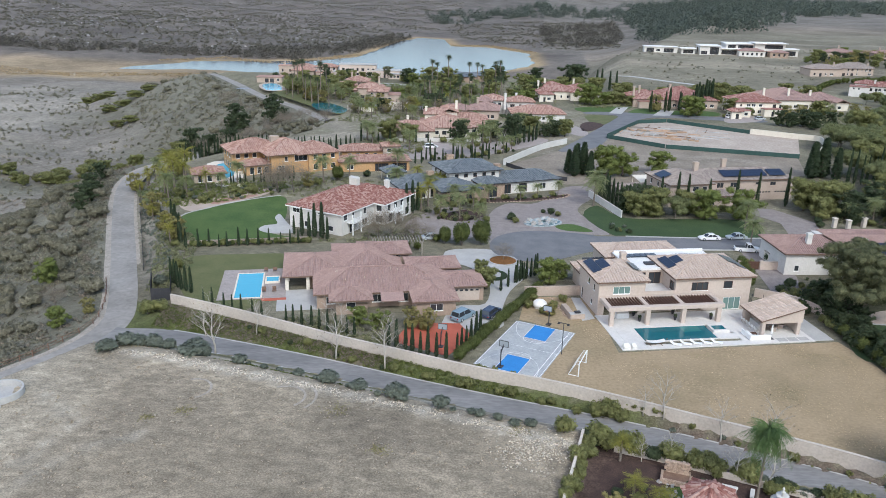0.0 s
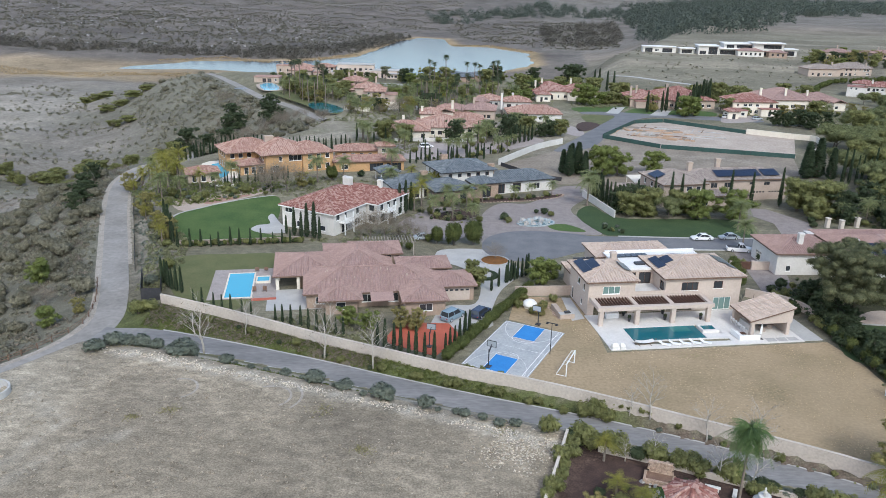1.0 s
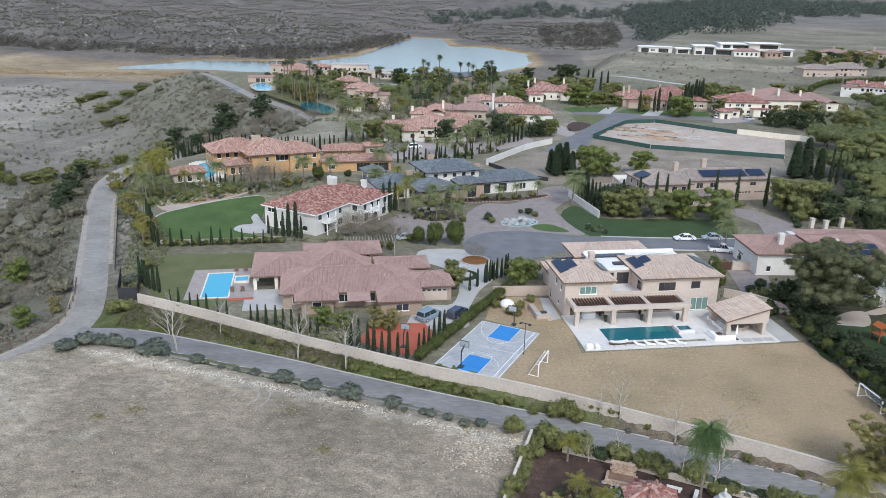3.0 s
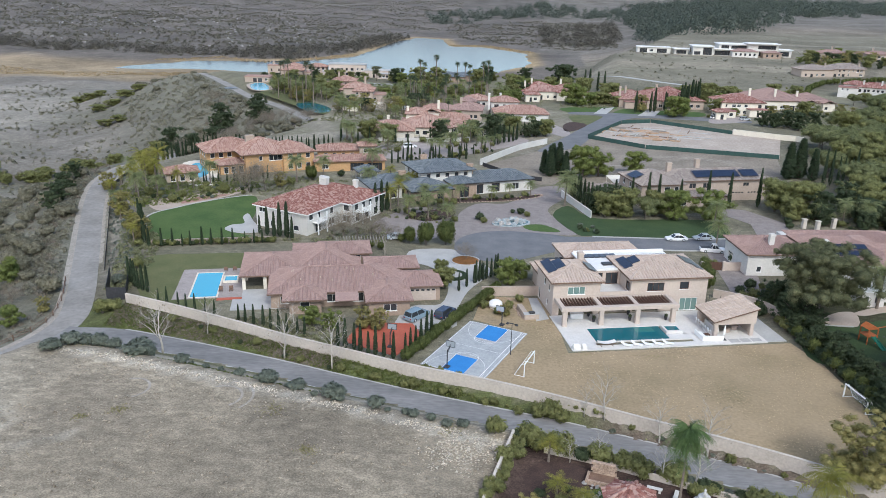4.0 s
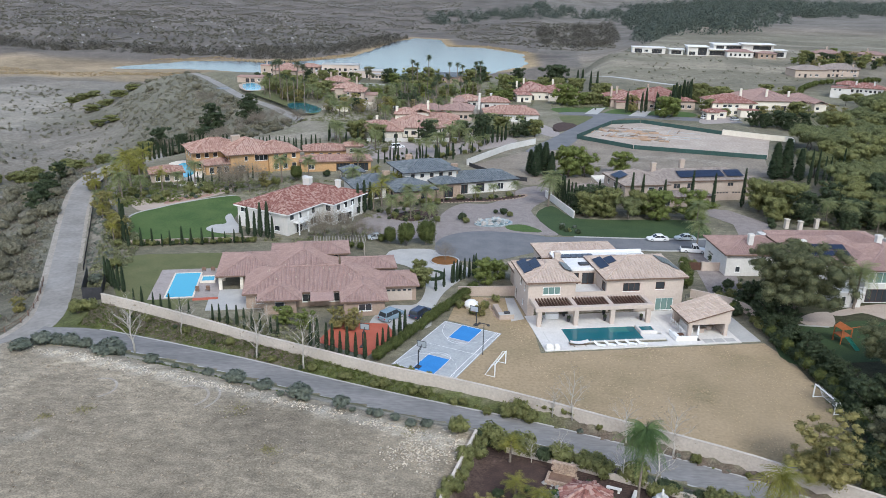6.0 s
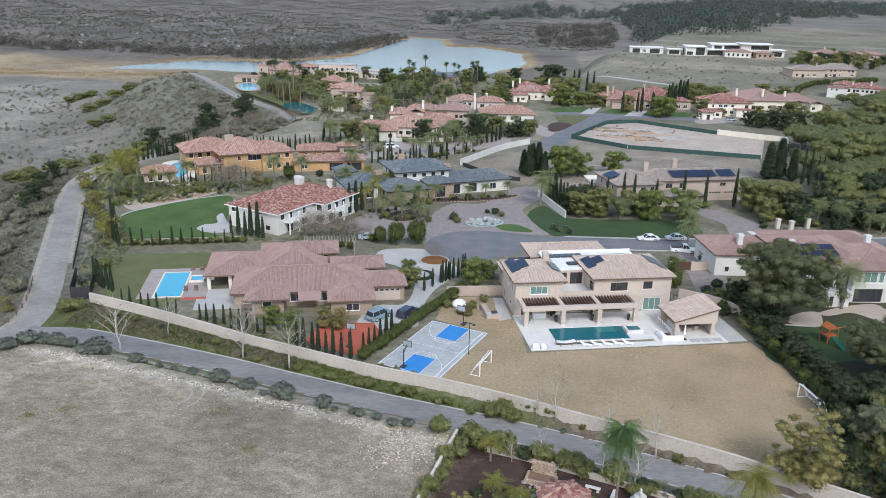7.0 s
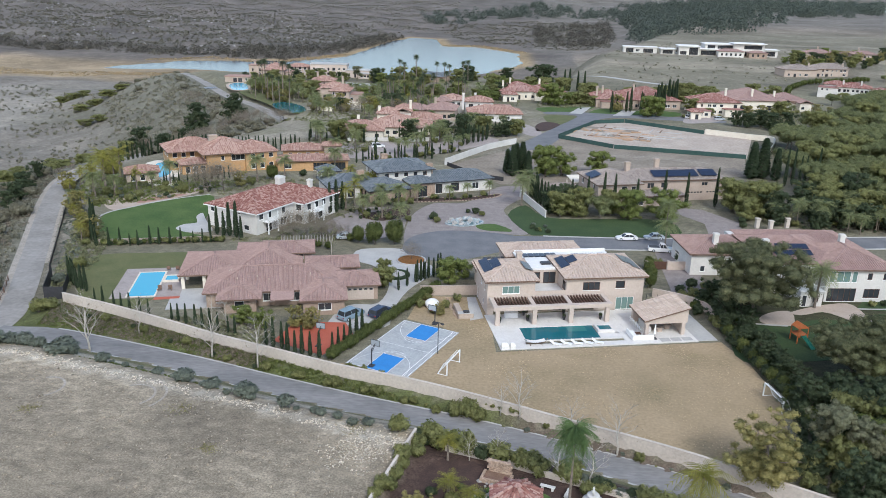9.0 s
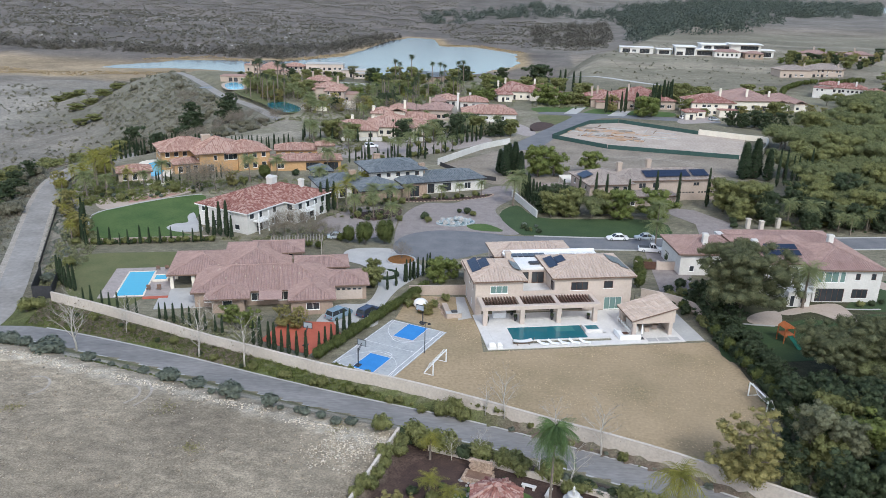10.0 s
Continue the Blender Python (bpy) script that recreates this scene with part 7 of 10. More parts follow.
for x, y, f in ((-35.2, 105.2, 1.0), (-17.0, 107.0, 0.92), (-9.2, 104.3, 0.85), (-39.5, 113.5, 0.6), (-31.0, 113.4, 0.7), (29.5, 91.0, 0.75), (27.0, 92, 0.5), (36.0, 87.2, 0.7), (41.4, 84.6, 0.85)):
    plant("bare%d" % (int(abs(x)) % 2), x, y, f * 1.5, f * 1.4)
# shrubs on the bank and at the wall's inner foot
row(["low0", "shrub0", "green0"], [(-45, 119), (-27, 111.6), (-8, 104.2)], 14, 0.6, 0.9)
row(["green0", "low0", "green1"], [(-8, 104.0), (4, 99.3), (14, 95.8), (21, 92.2)], 16, 0.62, 0.7)
row(["green0", "sage0", "shrub1", "green1"], [(15.7, 78.0), (20.0, 77.2), (30.2, 73.1), (42.6, 67.6), (48.8, 64.0)], 26, 0.95, 0.5, 0.3)
row(["low0", "sage1", "green0"], [(28, 91.2), (36, 87.4), (44, 83.7), (54, 78.3)], 14, 0.5, 0.4, 0.35)
row(["low0"], [(4.4, 102.7), (14.6, 98.9), (24.4, 94.2), (30, 91)], 22, 1.15, 0.3)
# hedge between the tiled house and the sports court
row(["hedge0"], [(1.6, 104.6), (4.8, 110.5), (9.2, 119.5), (13.4, 128.0), (16.8, 134.5)], 34, 1.0, 0.15, 0.12, 1.05)
# cypresses inside the wall of the tiled house
row(["cyp0", "cyp1", "cyp2"], [(-52.4, 133.2), (-49.6, 130.2), (-46, 128)], 6, 0.95, 0.2)
row(["cyp0", "cyp1", "cyp2"], [(-44, 124.4), (-36, 120.8), (-30.4, 118.3)], 7, 0.62, 0.2)
row(["cyp0", "cyp1", "cyp2"], [(-28, 117.6), (-14, 112.0)], 9, 0.68, 0.2)
row(["cyp0", "cyp1", "cyp2"], [(-9.6, 109.4), (-3.8, 106.6), (0.6, 104.9)], 8, 0.9, 0.2)
row(["cyp1", "cyp2", "cyp0"], [(1.2, 106.6), (4.2, 112.0), (5.6, 115)], 6, 0.85, 0.15)
for x, y, k, f in ((-20.5, 117.8, "bare0", 0.7), (-14.8, 116.6, "bright0", 0.55), (-11.2, 115.2, "bright1", 0.55), (-6.0, 116.4, "gold0", 0.5), (-3.4, 115.6, "gold1", 0.5), (-17.6, 116.6, "bare1", 0.75), (-9.4, 113.6, "bare0", 0.6)):
    plant(k, x, y, f)
for k in range(4):
    plant("cyp%d" % (k % 3), 9.6 + 0.0 * k + 1.45 * k, 133.8 + 2.2 * k, 0.75)
row(["cyp0", "cyp1", "cyp2"], [(12.4, 137.8), (17.6, 143.6)], 7, 0.85, 0.15)
plant("bright0", 18.9, 138.0, 0.85)
plant("bright1", 21.5, 141.5, 0.6)
plant("twig0", 10.9, 150.6, 0.55)
plant("oak0", 6.9, 135.2, 0.5)
plant("oak1", 5.9, 142.6, 0.38)
for x, y in ((14.2, 126.5), (16.5, 123.6), (18.6, 126.4), (20.6, 129.6), (15.2, 129.6)):
    plant("green%d" % (int(x) % 2), x, y, 0.7)
plant("gold0", 17.8, 123.0, 0.32)
# along the lawn of the white house
row(["hedge0", "green1", "shrub0"], [(-56, 153.4), (-44, 156.0), (-30.5, 158.8)], 26, 0.7, 0.3)
row(["cyp0", "cyp1", "cyp2"], [(-57, 152.4), (-52, 153.6), (-30, 158.6)], 13, 0.75, 0.3, 0.3)
for x, y, f in ((-33.6, 163.2, 1.35), (-31.8, 162.2, 1.2), (-30.6, 162.4, 1.6), (-28.8, 161.6, 1.7), (-27.4, 160.4, 1.1), (-35.6, 164.2, 0.9), (-11.6, 182.6, 1.6), (-10.2, 184, 1.7), (-9.0, 186.2, 1.5)):
    plant("cyp%d" % (int(abs(x)) % 3), x, y, f)
row(["cyp0", "cyp1", "cyp2"], [(-66, 172), (-61, 162), (-57, 154)], 9, 1.05, 0.6)
row(["green0", "gold0", "gpalm0"], [(-67, 168), (-62, 160), (-58, 152)], 7, 0.7, 0.8)
for x, y, k, f in ((-16.6, 164, "twig0", 0.9), (-13.2, 162.4, "twig1", 0.95), (-10.4, 164.6, "twig0", 0.85), (-18.6, 161.6, "twig1", 0.7), (-8.2, 161.2, "twig1", 0.7), (-5.4, 163, "twig0", 0.5)):
    plant(k, x, y, f)
for x, y, f in ((-1.6, 160.4, 0.85), (2.2, 159.6, 1.15), (6.4, 160.6, 1.2), (-3.4, 161.6, 0.6), (-9.6, 157.0, 0.5), (-7.4, 156.0, 0.55)):
    plant("clip0" if f > 0.8 else "hedge0", x, y, f * 1.05 if f > 0.8 else f * 1.55, f * 0.95 if f > 0.8 else f * 2.0)
# palms round the forecourt
for x, y, k, f in ((-3.2, 180.6, "date0", 0.85), (1.6, 180.4, "date0", 0.9), (6.4, 176.6, "date0", 0.75), (5.0, 188.2, "date1", 0.95), (9.2, 195.6, "date0", 0.7), (0.2, 192.0, "date1", 0.8), (-6.6, 190.6, "gpalm0", 1.2), (-8.2, 186.4, "gpalm1", 1.1),
                  (17.6, 198.6, "date1", 0.6), (22.4, 201.6, "date0", 0.6), (28.4, 205.2, "date1", 0.6), (-16.0, 205, "date1", 0.95)):
    plant(k, x, y, f)
grove(["shrub0", "green0", "low0", "shrub1"], [(-8, 184), (-2, 176), (8, 176), (9, 196), (0, 198)], 26, 0.75, 0.3, 1.6, 12)
row(["shrub0", "low0", "green1"], [(9, 198), (20, 200.2), (30, 205.6)], 14, 0.7, 0.5)
for x, y, k, f in ((14.2, 180.4, "shrub0", 1.5), (24.4, 186.4, "shrub1", 1.3), (15.2, 178.2, "green0", 0.7), (26, 184.6, "green1", 0.7), (22.6, 187.0, "shrub0", 0.9)):
    plant(k, x, y, f)
plant("date0", 36.6, 195.6, 1.15)
plant("date1", 38.6, 203.4, 1.1)
row(["cyp0", "cyp1", "cyp2"], [(39.5, 206), (44.2, 188)], 9, 1.45, 0.5)
for x, y, f, q in ((36, 229, 1.9, 4.2), (39, 232, 2.0, 4.6), (37.4, 235, 1.8, 4.0), (40.6, 228.4, 1.6, 3.6), (34.6, 232.6, 1.5, 3.6)):
    plant("cyp%d" % (int(x) % 3), x, y, f, q)
grove(["shrub0", "low0", "sage0"], [(37.5, 173.6), (41.5, 172.2), (41, 177), (37.6, 178)], 9, 0.8, 0.2, 0.9, 15)
# trees on the lawn across the street
for x, y, k, f in ((45.6, 186.4, "oak0", 0.8), (50.5, 187.2, "oak1", 0.9), (55.6, 186.4, "umb2", 0.7), (43.6, 190.0, "dark0", 0.75), (48.4, 190.6, "dark1", 0.8), (58.6, 188.8, "oak0", 0.8),
                  (62.6, 186.0, "bright0", 1.25), (71.6, 186.6, "bright1", 1.3), (65.6, 186.4, "low0", 1.2), (70.0, 178.0, "date0", 1.05), (66.2, 163.6, "date1", 0.95), (73.6, 160.4, "bare0", 0.5), (46, 229.5, "bright0", 1.55), (51, 231, "bright1", 1.3), (62.6, 234.4, "bright0", 1.2)):
    plant(k, x, y, f)
for x, y, f in ((53.2, 192.8, 1.8), (57.2, 192.2, 2.1), (60.2, 193.6, 1.95), (66.6, 196.4, 1.6), (73.4, 195.6, 2.15), (80.2, 199, 1.9), (88.2, 200, 2.15), (49.6, 196, 1.5)):
    plant("cyp%d" % (int(x) % 3), x, y, f, 1.45)
row(["shrub0", "low0", "green0"], [(58, 191.6), (72, 194.2), (79, 198)], 16, 0.85, 0.4)
for x, y, k, f in ((91.5, 196.6, "oak0", 1.05), (96.2, 193.4, "oak1", 1.1), (92.6, 188.6, "oak2", 0.75), (99.6, 190.8, "dark0", 0.8), (89.6, 181.6, "shrub0", 1.2), (90.4, 185.4, "shrub1", 1.3), (104.2, 186.0, "date0", 0.95), (108.6, 183.4, "date1", 1.0), (99.0, 184.6, "dark1", 0.55), (74.4, 172.4, "shrub1", 0.7)):
    plant(k, x, y, f)
# between the terrace and the neighbour
for x, y, k, f in ((72.2, 126.0, "big0", 1.02), (66.6, 130.4, "dark1", 0.6), (67.0, 124.0, "dark0", 0.6), (70.0, 122.0, "dark1", 0.45), (69.4, 130.6, "dark2", 0.6), (74.6, 133, "dark0", 0.5), (66.0, 119.6, "dark1", 0.42), (66.6, 113.6, "dark1", 0.4), (67.4, 108.2, "dark2", 0.45), (68.6, 103.0, "dark0", 0.45), (69.6, 96.4, "dark2", 0.5), (77.6, 101.4, "big0", 0.72), (84.6, 103.6, "big0", 0.8), (73.6, 96, "dark1", 0.6), (71.4, 90.4, "dark0", 0.7), (68.4, 92.2, "dark0", 0.65), (72.4, 91.4, "dark1", 0.75),
                  (66.4, 83.6, "euc1", 0.55), (69.8, 81.2, "euc2", 0.52), (63.2, 80.2, "dark2", 0.42), (75.6, 86.4, "dark0", 0.85), (78.2, 92.4, "dark1", 0.7), (86.6, 99.6, "umb1", 1.0), (83.4, 91.2, "oak2", 0.9), (92.4, 105.6, "umb2", 0.95), (73.4, 82.9, "bright1", 1.1), (77.0, 77.2, "clip0", 1.7), (80.6, 80.4, "clip0", 1.9), (74.4, 74.6, "clip0", 1.4), (86, 84, "dark0", 1.0), (62.6, 137.0, "shrub0", 1.4), (65.6, 140.2, "shrub1", 1.5), (66.4, 134.2, "shrub0", 1.5), (64.6, 130.4, "shrub1", 1.6), (63.4, 127.6, "shrub0", 1.4),
                  (85.8, 132.1, "date1", 1.2), (99.4, 134.2, "shrub1", 0.9), (97.0, 133.6, "low0", 1.6), (101.6, 135.2, "shrub0", 0.8), (107, 131, "date0", 0.4), (57.6, 139.4, "hedge0", 1.5), (58.4, 142.6, "hedge0", 1.5), (59.0, 146.4, "hedge0", 1.5), (59.6, 150.2, "hedge0", 1.4), (67.6, 155.8, "shrub0", 1.7), (62, 152, "green0", 0.8)):
    plant(k, x, y, f)
row(["shrub0", "hedge0", "shrub1"], [(65.2, 119.6), (67, 109), (68, 98), (67, 86)], 34, 1.25, 0.5)
row(["dark0", "dark1", "dark2"], [(67.4, 118), (69.2, 108), (70, 97), (70.4, 84)], 13, 0.42, 0.5)
grove(["dark0", "umb1", "oak0", "dark2", "umb0"], [(69, 76), (76, 70), (112, 84), (114, 108), (96, 104), (82, 98), (70, 94)], 34, 0.62, 0.3, 3.6, 61)
grove(["shrub0", "shrub1", "shrub0", "shrub1"], [(65.5, 118), (67.5, 100), (62.5, 82), (66, 74), (80, 74), (78, 98), (70, 106), (67.4, 120)], 36, 0.85, 0.3, 1.8, 62)
grove(["shrub0", "green0", "green1", "hedge0"], [(64, 120), (68, 122), (74, 130), (74, 137), (66, 142), (61, 134)], 26, 0.75, 0.3, 2.0, 63)
grove(["dark0", "shrub0", "dark1", "dark2", "date0", "shrub1"], [(96.3, 183.6), (122.7, 176.6), (133.4, 188.7), (134.7, 200.0), (116.1, 201.1), (102.8, 197.3)], 46, 0.6, 0.3, 2.4, 68)
# the garden of the ochre villa
for x, y, k, f in ((-47.4, 199.4, "twig0", 1.25), (-43.6, 201.0, "twig1", 1.2), (-49.8, 203.4, "twig1", 1.0), (-60.6, 207.4, "date0", 0.95), (-72.6, 199.4, "gpalm0", 1.4), (-76.2, 201.6, "gpalm1", 1.55), (-79.4, 207.4, "gpalm0", 1.6), (-76.8, 212.4, "gpalm1", 1.5), (-73.6, 190.0, "date1", 1.0), (-69.4, 192.0, "date0", 0.85), (-76.2, 194.6, "gpalm1", 1.3), (-80.6, 214.6, "gold1", 0.9), (-82.6, 220.4, "gold0", 0.9), (-66.8, 199.6, "gpalm0", 1.0), (-63.2, 201.2, "date1", 0.7), (-37.4, 212.6, "date0", 1.1), (-33.6, 214.6, "clip0", 1.0), (-30.6, 217.0, "date1", 0.95), (-26.0, 220.6, "shrub0", 1.6), (-17.6, 226.4, "date0", 1.1), (-40.6, 206.4, "gold0", 0.6), (-38.4, 209.6, "green0", 1.1)):
    plant(k, x, y, f)
grove(["shrub0", "green0", "green1", "sage0"], [(-72, 182), (-58, 190), (-46, 200), (-44, 206), (-62, 204), (-76, 196)], 34, 0.8, 0.35, 1.8, 21)
grove(["green0", "gold1", "sage0", "gpalm0", "date0", "gpalm1"], [(-84, 196), (-74, 184), (-68, 176), (-72, 174), (-88, 204), (-86, 222)], 26, 0.65, 0.3, 2.2, 22)
row(["cyp0", "cyp1", "cyp2"], [(-88, 236), (-78, 248), (-56, 252), (-34, 256)], 42, 1.1, 0.5)
row(["cyp0", "cyp1", "cyp2"], [(-64, 208), (-52, 212), (-46, 216)], 12, 0.7, 0.5)
row(["shrub0", "cyp0", "green0"], [(-12, 246), (4, 250), (20, 264)], 22, 0.8, 0.8)
row(["cyp0", "cyp1", "cyp2"], [(-14, 240), (0, 244), (12, 250)], 12, 1.0, 0.8)
grove(["date0", "dark1", "green0"], [(-20, 240), (14, 254), (30, 276), (20, 284), (-10, 270), (-24, 256)], 9, 0.95, 0.2, 3.5, 24)
row(["cyp0", "cyp2", "cyp1"], [(20, 274), (31, 288)], 8, 1.3, 0.8)
# trees among the upper houses
grove(["date0", "oak0", "dark1", "bare0", "cyp1", "green0"], [(-34, 268), (44, 292), (40, 306), (12, 304), (-36, 278)], 22, 0.75, 0.3, 3.2, 25)
grove(["twig0", "date0", "bare1", "green0", "date1", "gpalm1"], [(-34, 322), (16, 320), (18, 350), (-30, 345), (-54, 340)], 24, 0.8, 0.3, 3.6, 26)
grove(["oak0", "oak0", "date0", "date1", "bright0", "date0"], [(-84, 392), (-60, 376), (-20, 380), (40, 376), (44, 424), (-40, 436), (-96, 432)], 46, 0.75, 0.3, 4.0, 27)
grove(["date0", "date1", "fan0"], [(-88, 384), (-62, 352), (-50, 350), (-60, 380), (-86, 404)], 16, 1.05, 0.2, 3.5, 28)
for x, y, f in ((-15.2, 432, 1.0), (-12.6, 430, 0.92), (-6.4, 436, 1.15), (5.2, 432, 0.95), (9.4, 430, 0.95), (12.0, 428, 0.9), (19.6, 434, 0.98), (22.4, 436, 1.0), (-60, 356, 0.8), (-66, 362, 0.8), (-70, 366, 0.85), (-74, 372, 0.85)):
    plant("fan%d" % (int(abs(x)) % 2), x, y, f)
for x, y, k, f in ((62, 446, "dark0", 1.5), (67, 448, "dark1", 1.5), (76, 436, "cyp0", 2.4), (79, 438, "cyp1", 2.5), (84, 440, "cyp2", 2.2), (88, 442, "cyp0", 2.2), (62, 384, "bright0", 1.7), (66, 380, "bright1", 1.5), (104, 352, "bright0", 1.6), (109, 356, "bright1", 1.4), (92, 366, "gold0", 1.1), (128, 366, "oak0", 0.9), (40, 404, "dark1", 0.9)):
    plant(k, x, y, f)
row(["cyp0", "cyp1", "cyp2"], [(112, 372), (122, 384), (128, 396)], 16, 2.3, 1.4, 0.2)
row(["cyp0", "cyp1", "cyp2"], [(88, 362), (100, 368), (112, 376)], 7, 1.9, 1.4, 0.2)
grove(["dark0", "dark1", "dark2"], [(137, 334), (146, 336), (160, 330), (150, 320), (140, 328)], 7, 0.72, 0.15, 4, 29)
grove(["date0", "date1", "fan0", "gpalm0", "green0"], [(-22, 340), (-16, 352), (20, 352), (26, 372), (-20, 372)], 26, 0.75, 0.3, 3.4, 64)
grove(["date0", "shrub0", "cyp1", "green0", "cyp0"], [(-34, 270), (12, 276), (40, 296), (24, 306), (-4, 280), (-36, 280)], 46, 0.9, 0.35, 2.2, 65)
grove(["oak0", "oak1", "bright0", "shrub1", "cyp2"], [(60, 384), (76, 366), (120, 400), (180, 396), (200, 430), (120, 440), (70, 430)], 44, 0.85, 0.35, 4.0, 66)
grove(["oak2", "date1", "green0", "gold1"], [(118, 352), (128, 358), (160, 372), (190, 378), (196, 370), (150, 356)], 22, 0.7, 0.3, 3.0, 67)
grove(["date0", "fan0", "date1", "fan1"], [(-22, 352), (20, 352), (26, 386), (-26, 392)], 36, 0.75, 0.25, 3.0, 120)
grove(["fan0", "fan1", "date0"], [(-12, 322), (16, 326), (14, 350), (-16, 346)], 14, 0.6, 0.2, 2.4, 121)
grove(["oak0", "oak1", "bright0", "bright1"], [(34, 432), (44, 418), (70, 410), (78, 430), (60, 446), (40, 448)], 16, 0.95, 0.2, 4.5, 122)
grove(["date0", "gold0", "date1", "cyp1"], [(-76, 378), (-64, 346), (-50, 334), (-40, 336), (-52, 352), (-68, 372)], 14, 0.75, 0.25, 3.0, 123)
grove(["date0", "cyp2", "cyp0", "green0", "shrub0", "bare0"], [(-12, 252), (10, 256), (30, 280), (24, 284), (4, 268), (-14, 260)], 22, 0.75, 0.3, 2.2, 124)
grove(["date0", "date1", "dark0", "cyp1", "gold1", "date0"], [(-66, 352), (-52, 344), (-26, 340), (-8, 344), (-10, 358), (-34, 360), (-60, 366)], 24, 0.8, 0.25, 2.8, 125)
grove(["oak0", "date0", "oak1", "date1"], [(-92, 404), (-74, 392), (-30, 394), (0, 396), (0, 410), (-40, 412), (-90, 418)], 24, 0.75, 0.25, 3.2, 126)
grove(["shrub0", "shrub1", "low0", "green0"], [(60.8, 80), (64, 87), (68, 86), (66, 74), (62, 75.5)], 24, 1.2, 0.3, 1.3, 127)
grove(["dark0", "dark1", "oak2"], [(64, 80), (67, 88), (74, 84), (72, 72), (66, 74)], 9, 0.55, 0.25, 2.6, 128)
grove(["oak0", "oak2", "oak0", "date1"], [(-90, 410), (-76, 384), (-66, 372), (-58, 384), (-60, 430), (-86, 436)], 16, 0.8, 0.25, 3.4, 129)
grove(["bright1", "date0", "oak0", "bright1"], [(-22, 396), (10, 392), (44, 388), (46, 412), (10, 424), (-20, 420)], 20, 0.8, 0.25, 3.6, 130)
grove(["oak2", "oak1", "oak0", "bright0"], [(66, 384), (78, 376), (112, 396), (150, 400), (150, 416), (96, 412)], 20, 0.8, 0.25, 3.6, 131)
grove(["green0", "date0", "shrub0", "green1", "gpalm1"], [(-18, 206), (-4, 200), (6, 200), (-2, 208), (-14, 214)], 14, 0.8, 0.25, 1.8, 132)
# the grove on the right
grove(["umb0", "umb1", "umb2", "umb0", "oak1", "umb2"], [(122, 236), (128, 262), (148, 300), (176, 334), (206, 372), (226, 390), (262, 350), (210, 250), (160, 206), (124, 206)], 112, 1.08, 0.3, 7.8, 30)
grove(["dark0", "oak0", "umb1", "oak1", "dark2"], [(108, 200), (120, 212), (150, 206), (190, 220), (170, 184), (112, 186)], 44, 0.9, 0.2, 4.2, 31)
grove(["gpalm0", "date0", "green0", "shrub0", "green1"], [(100, 183), (112, 180), (130, 182), (130, 187), (104, 188)], 12, 0.75, 0.3, 1.8, 35)
for x, y, f, q in ((109.6, 234.6, 2.3, 5.4), (113.4, 236, 2.5, 5.8), (116.4, 233, 2.0, 4.2), (111.5, 239, 2.1, 4.6)):
    plant("cyp%d" % (int(x) % 3), x, y, f, q)
plant("umb0", 97.6, 197.6, 0.95)
row(["cyp0", "cyp1", "cyp2"], [(116, 226), (121, 228), (129, 230)], 6, 2.0, 0.5, 0.15, 1.2)
grove(["umb0", "dark0", "oak2", "green0"], [(204, 394), (236, 412), (300, 480), (330, 560), (300, 530), (262, 450), (214, 414)], 26, 0.6, 0.3, 6, 33)
grove(["dark0", "oak1", "bright0", "gold0"], [(230, 590), (300, 560), (360, 640), (330, 700), (270, 620)], 34, 0.9, 0.3, 6, 34)
row(["hedge0"], [(196, 430), (214, 470), (236, 500), (286, 520)], 40, 1.8, 0.6)
# valley bushes beside the rim road
grove(["chap0", "chap1"], [(-62, 126), (-74, 152), (-94, 196), (-102, 222), (-130, 260), (-120, 180), (-96, 140), (-80, 112)], 70, 0.95, 0.35, 3.2, 40)
for x, y, k, f in ((-66.5, 118, "bright0", 0.62), (-80, 141, "bright1", 0.8), (-63.2, 122.6, "gold0", 0.4), (-72, 128, "twig0", 0.6), (-97, 193.5, "dark1", 0.62), (-101, 205, "dark2", 0.62), (-95, 186.8, "dark0", 0.55), (-106, 221, "dark1", 0.6), (-99, 200, "dark0", 0.5), (-49.8, 121.4, "green0", 1.1), (-52.2, 121.8, "green1", 1.3), (-54.4, 133.4, "sage0", 1.8), (-53.6, 140, "green0", 1.1)):
    plant(k, x, y, f)
grove(["oak0", "oak1", "chap0"], [(-150, 300), (-118, 262), (-100, 252), (-90, 262), (-112, 282), (-150, 318), (-200, 330), (-210, 312)], 46, 0.55, 0.3, 3.6, 41)
grove(["chap0", "chap1", "twig0", "dark1"], [(-96, 262), (-66, 320), (-84, 360), (-104, 388), (-120, 400), (-116, 330)], 60, 0.8, 0.4, 4.0, 42)
for x, y, f in ((-257, 538, 1.5), (-251, 541, 1.6), (-246, 545, 1.4), (-262, 536, 1.2), (-214, 500, 1.3), (-208, 508, 1.4), (-203, 503, 1.5), (-196, 512, 1.2), (-206, 520, 1.5), (-192, 426, 1.3), (-186, 430, 1.0), (-178, 470, 1.0), (-168, 508, 1.2), (-160, 505, 1.0), (-150, 462, 1.1), (-136, 432, 1.2)):
    plant("chap%d" % (int(abs(x)) % 2), x, y, f)


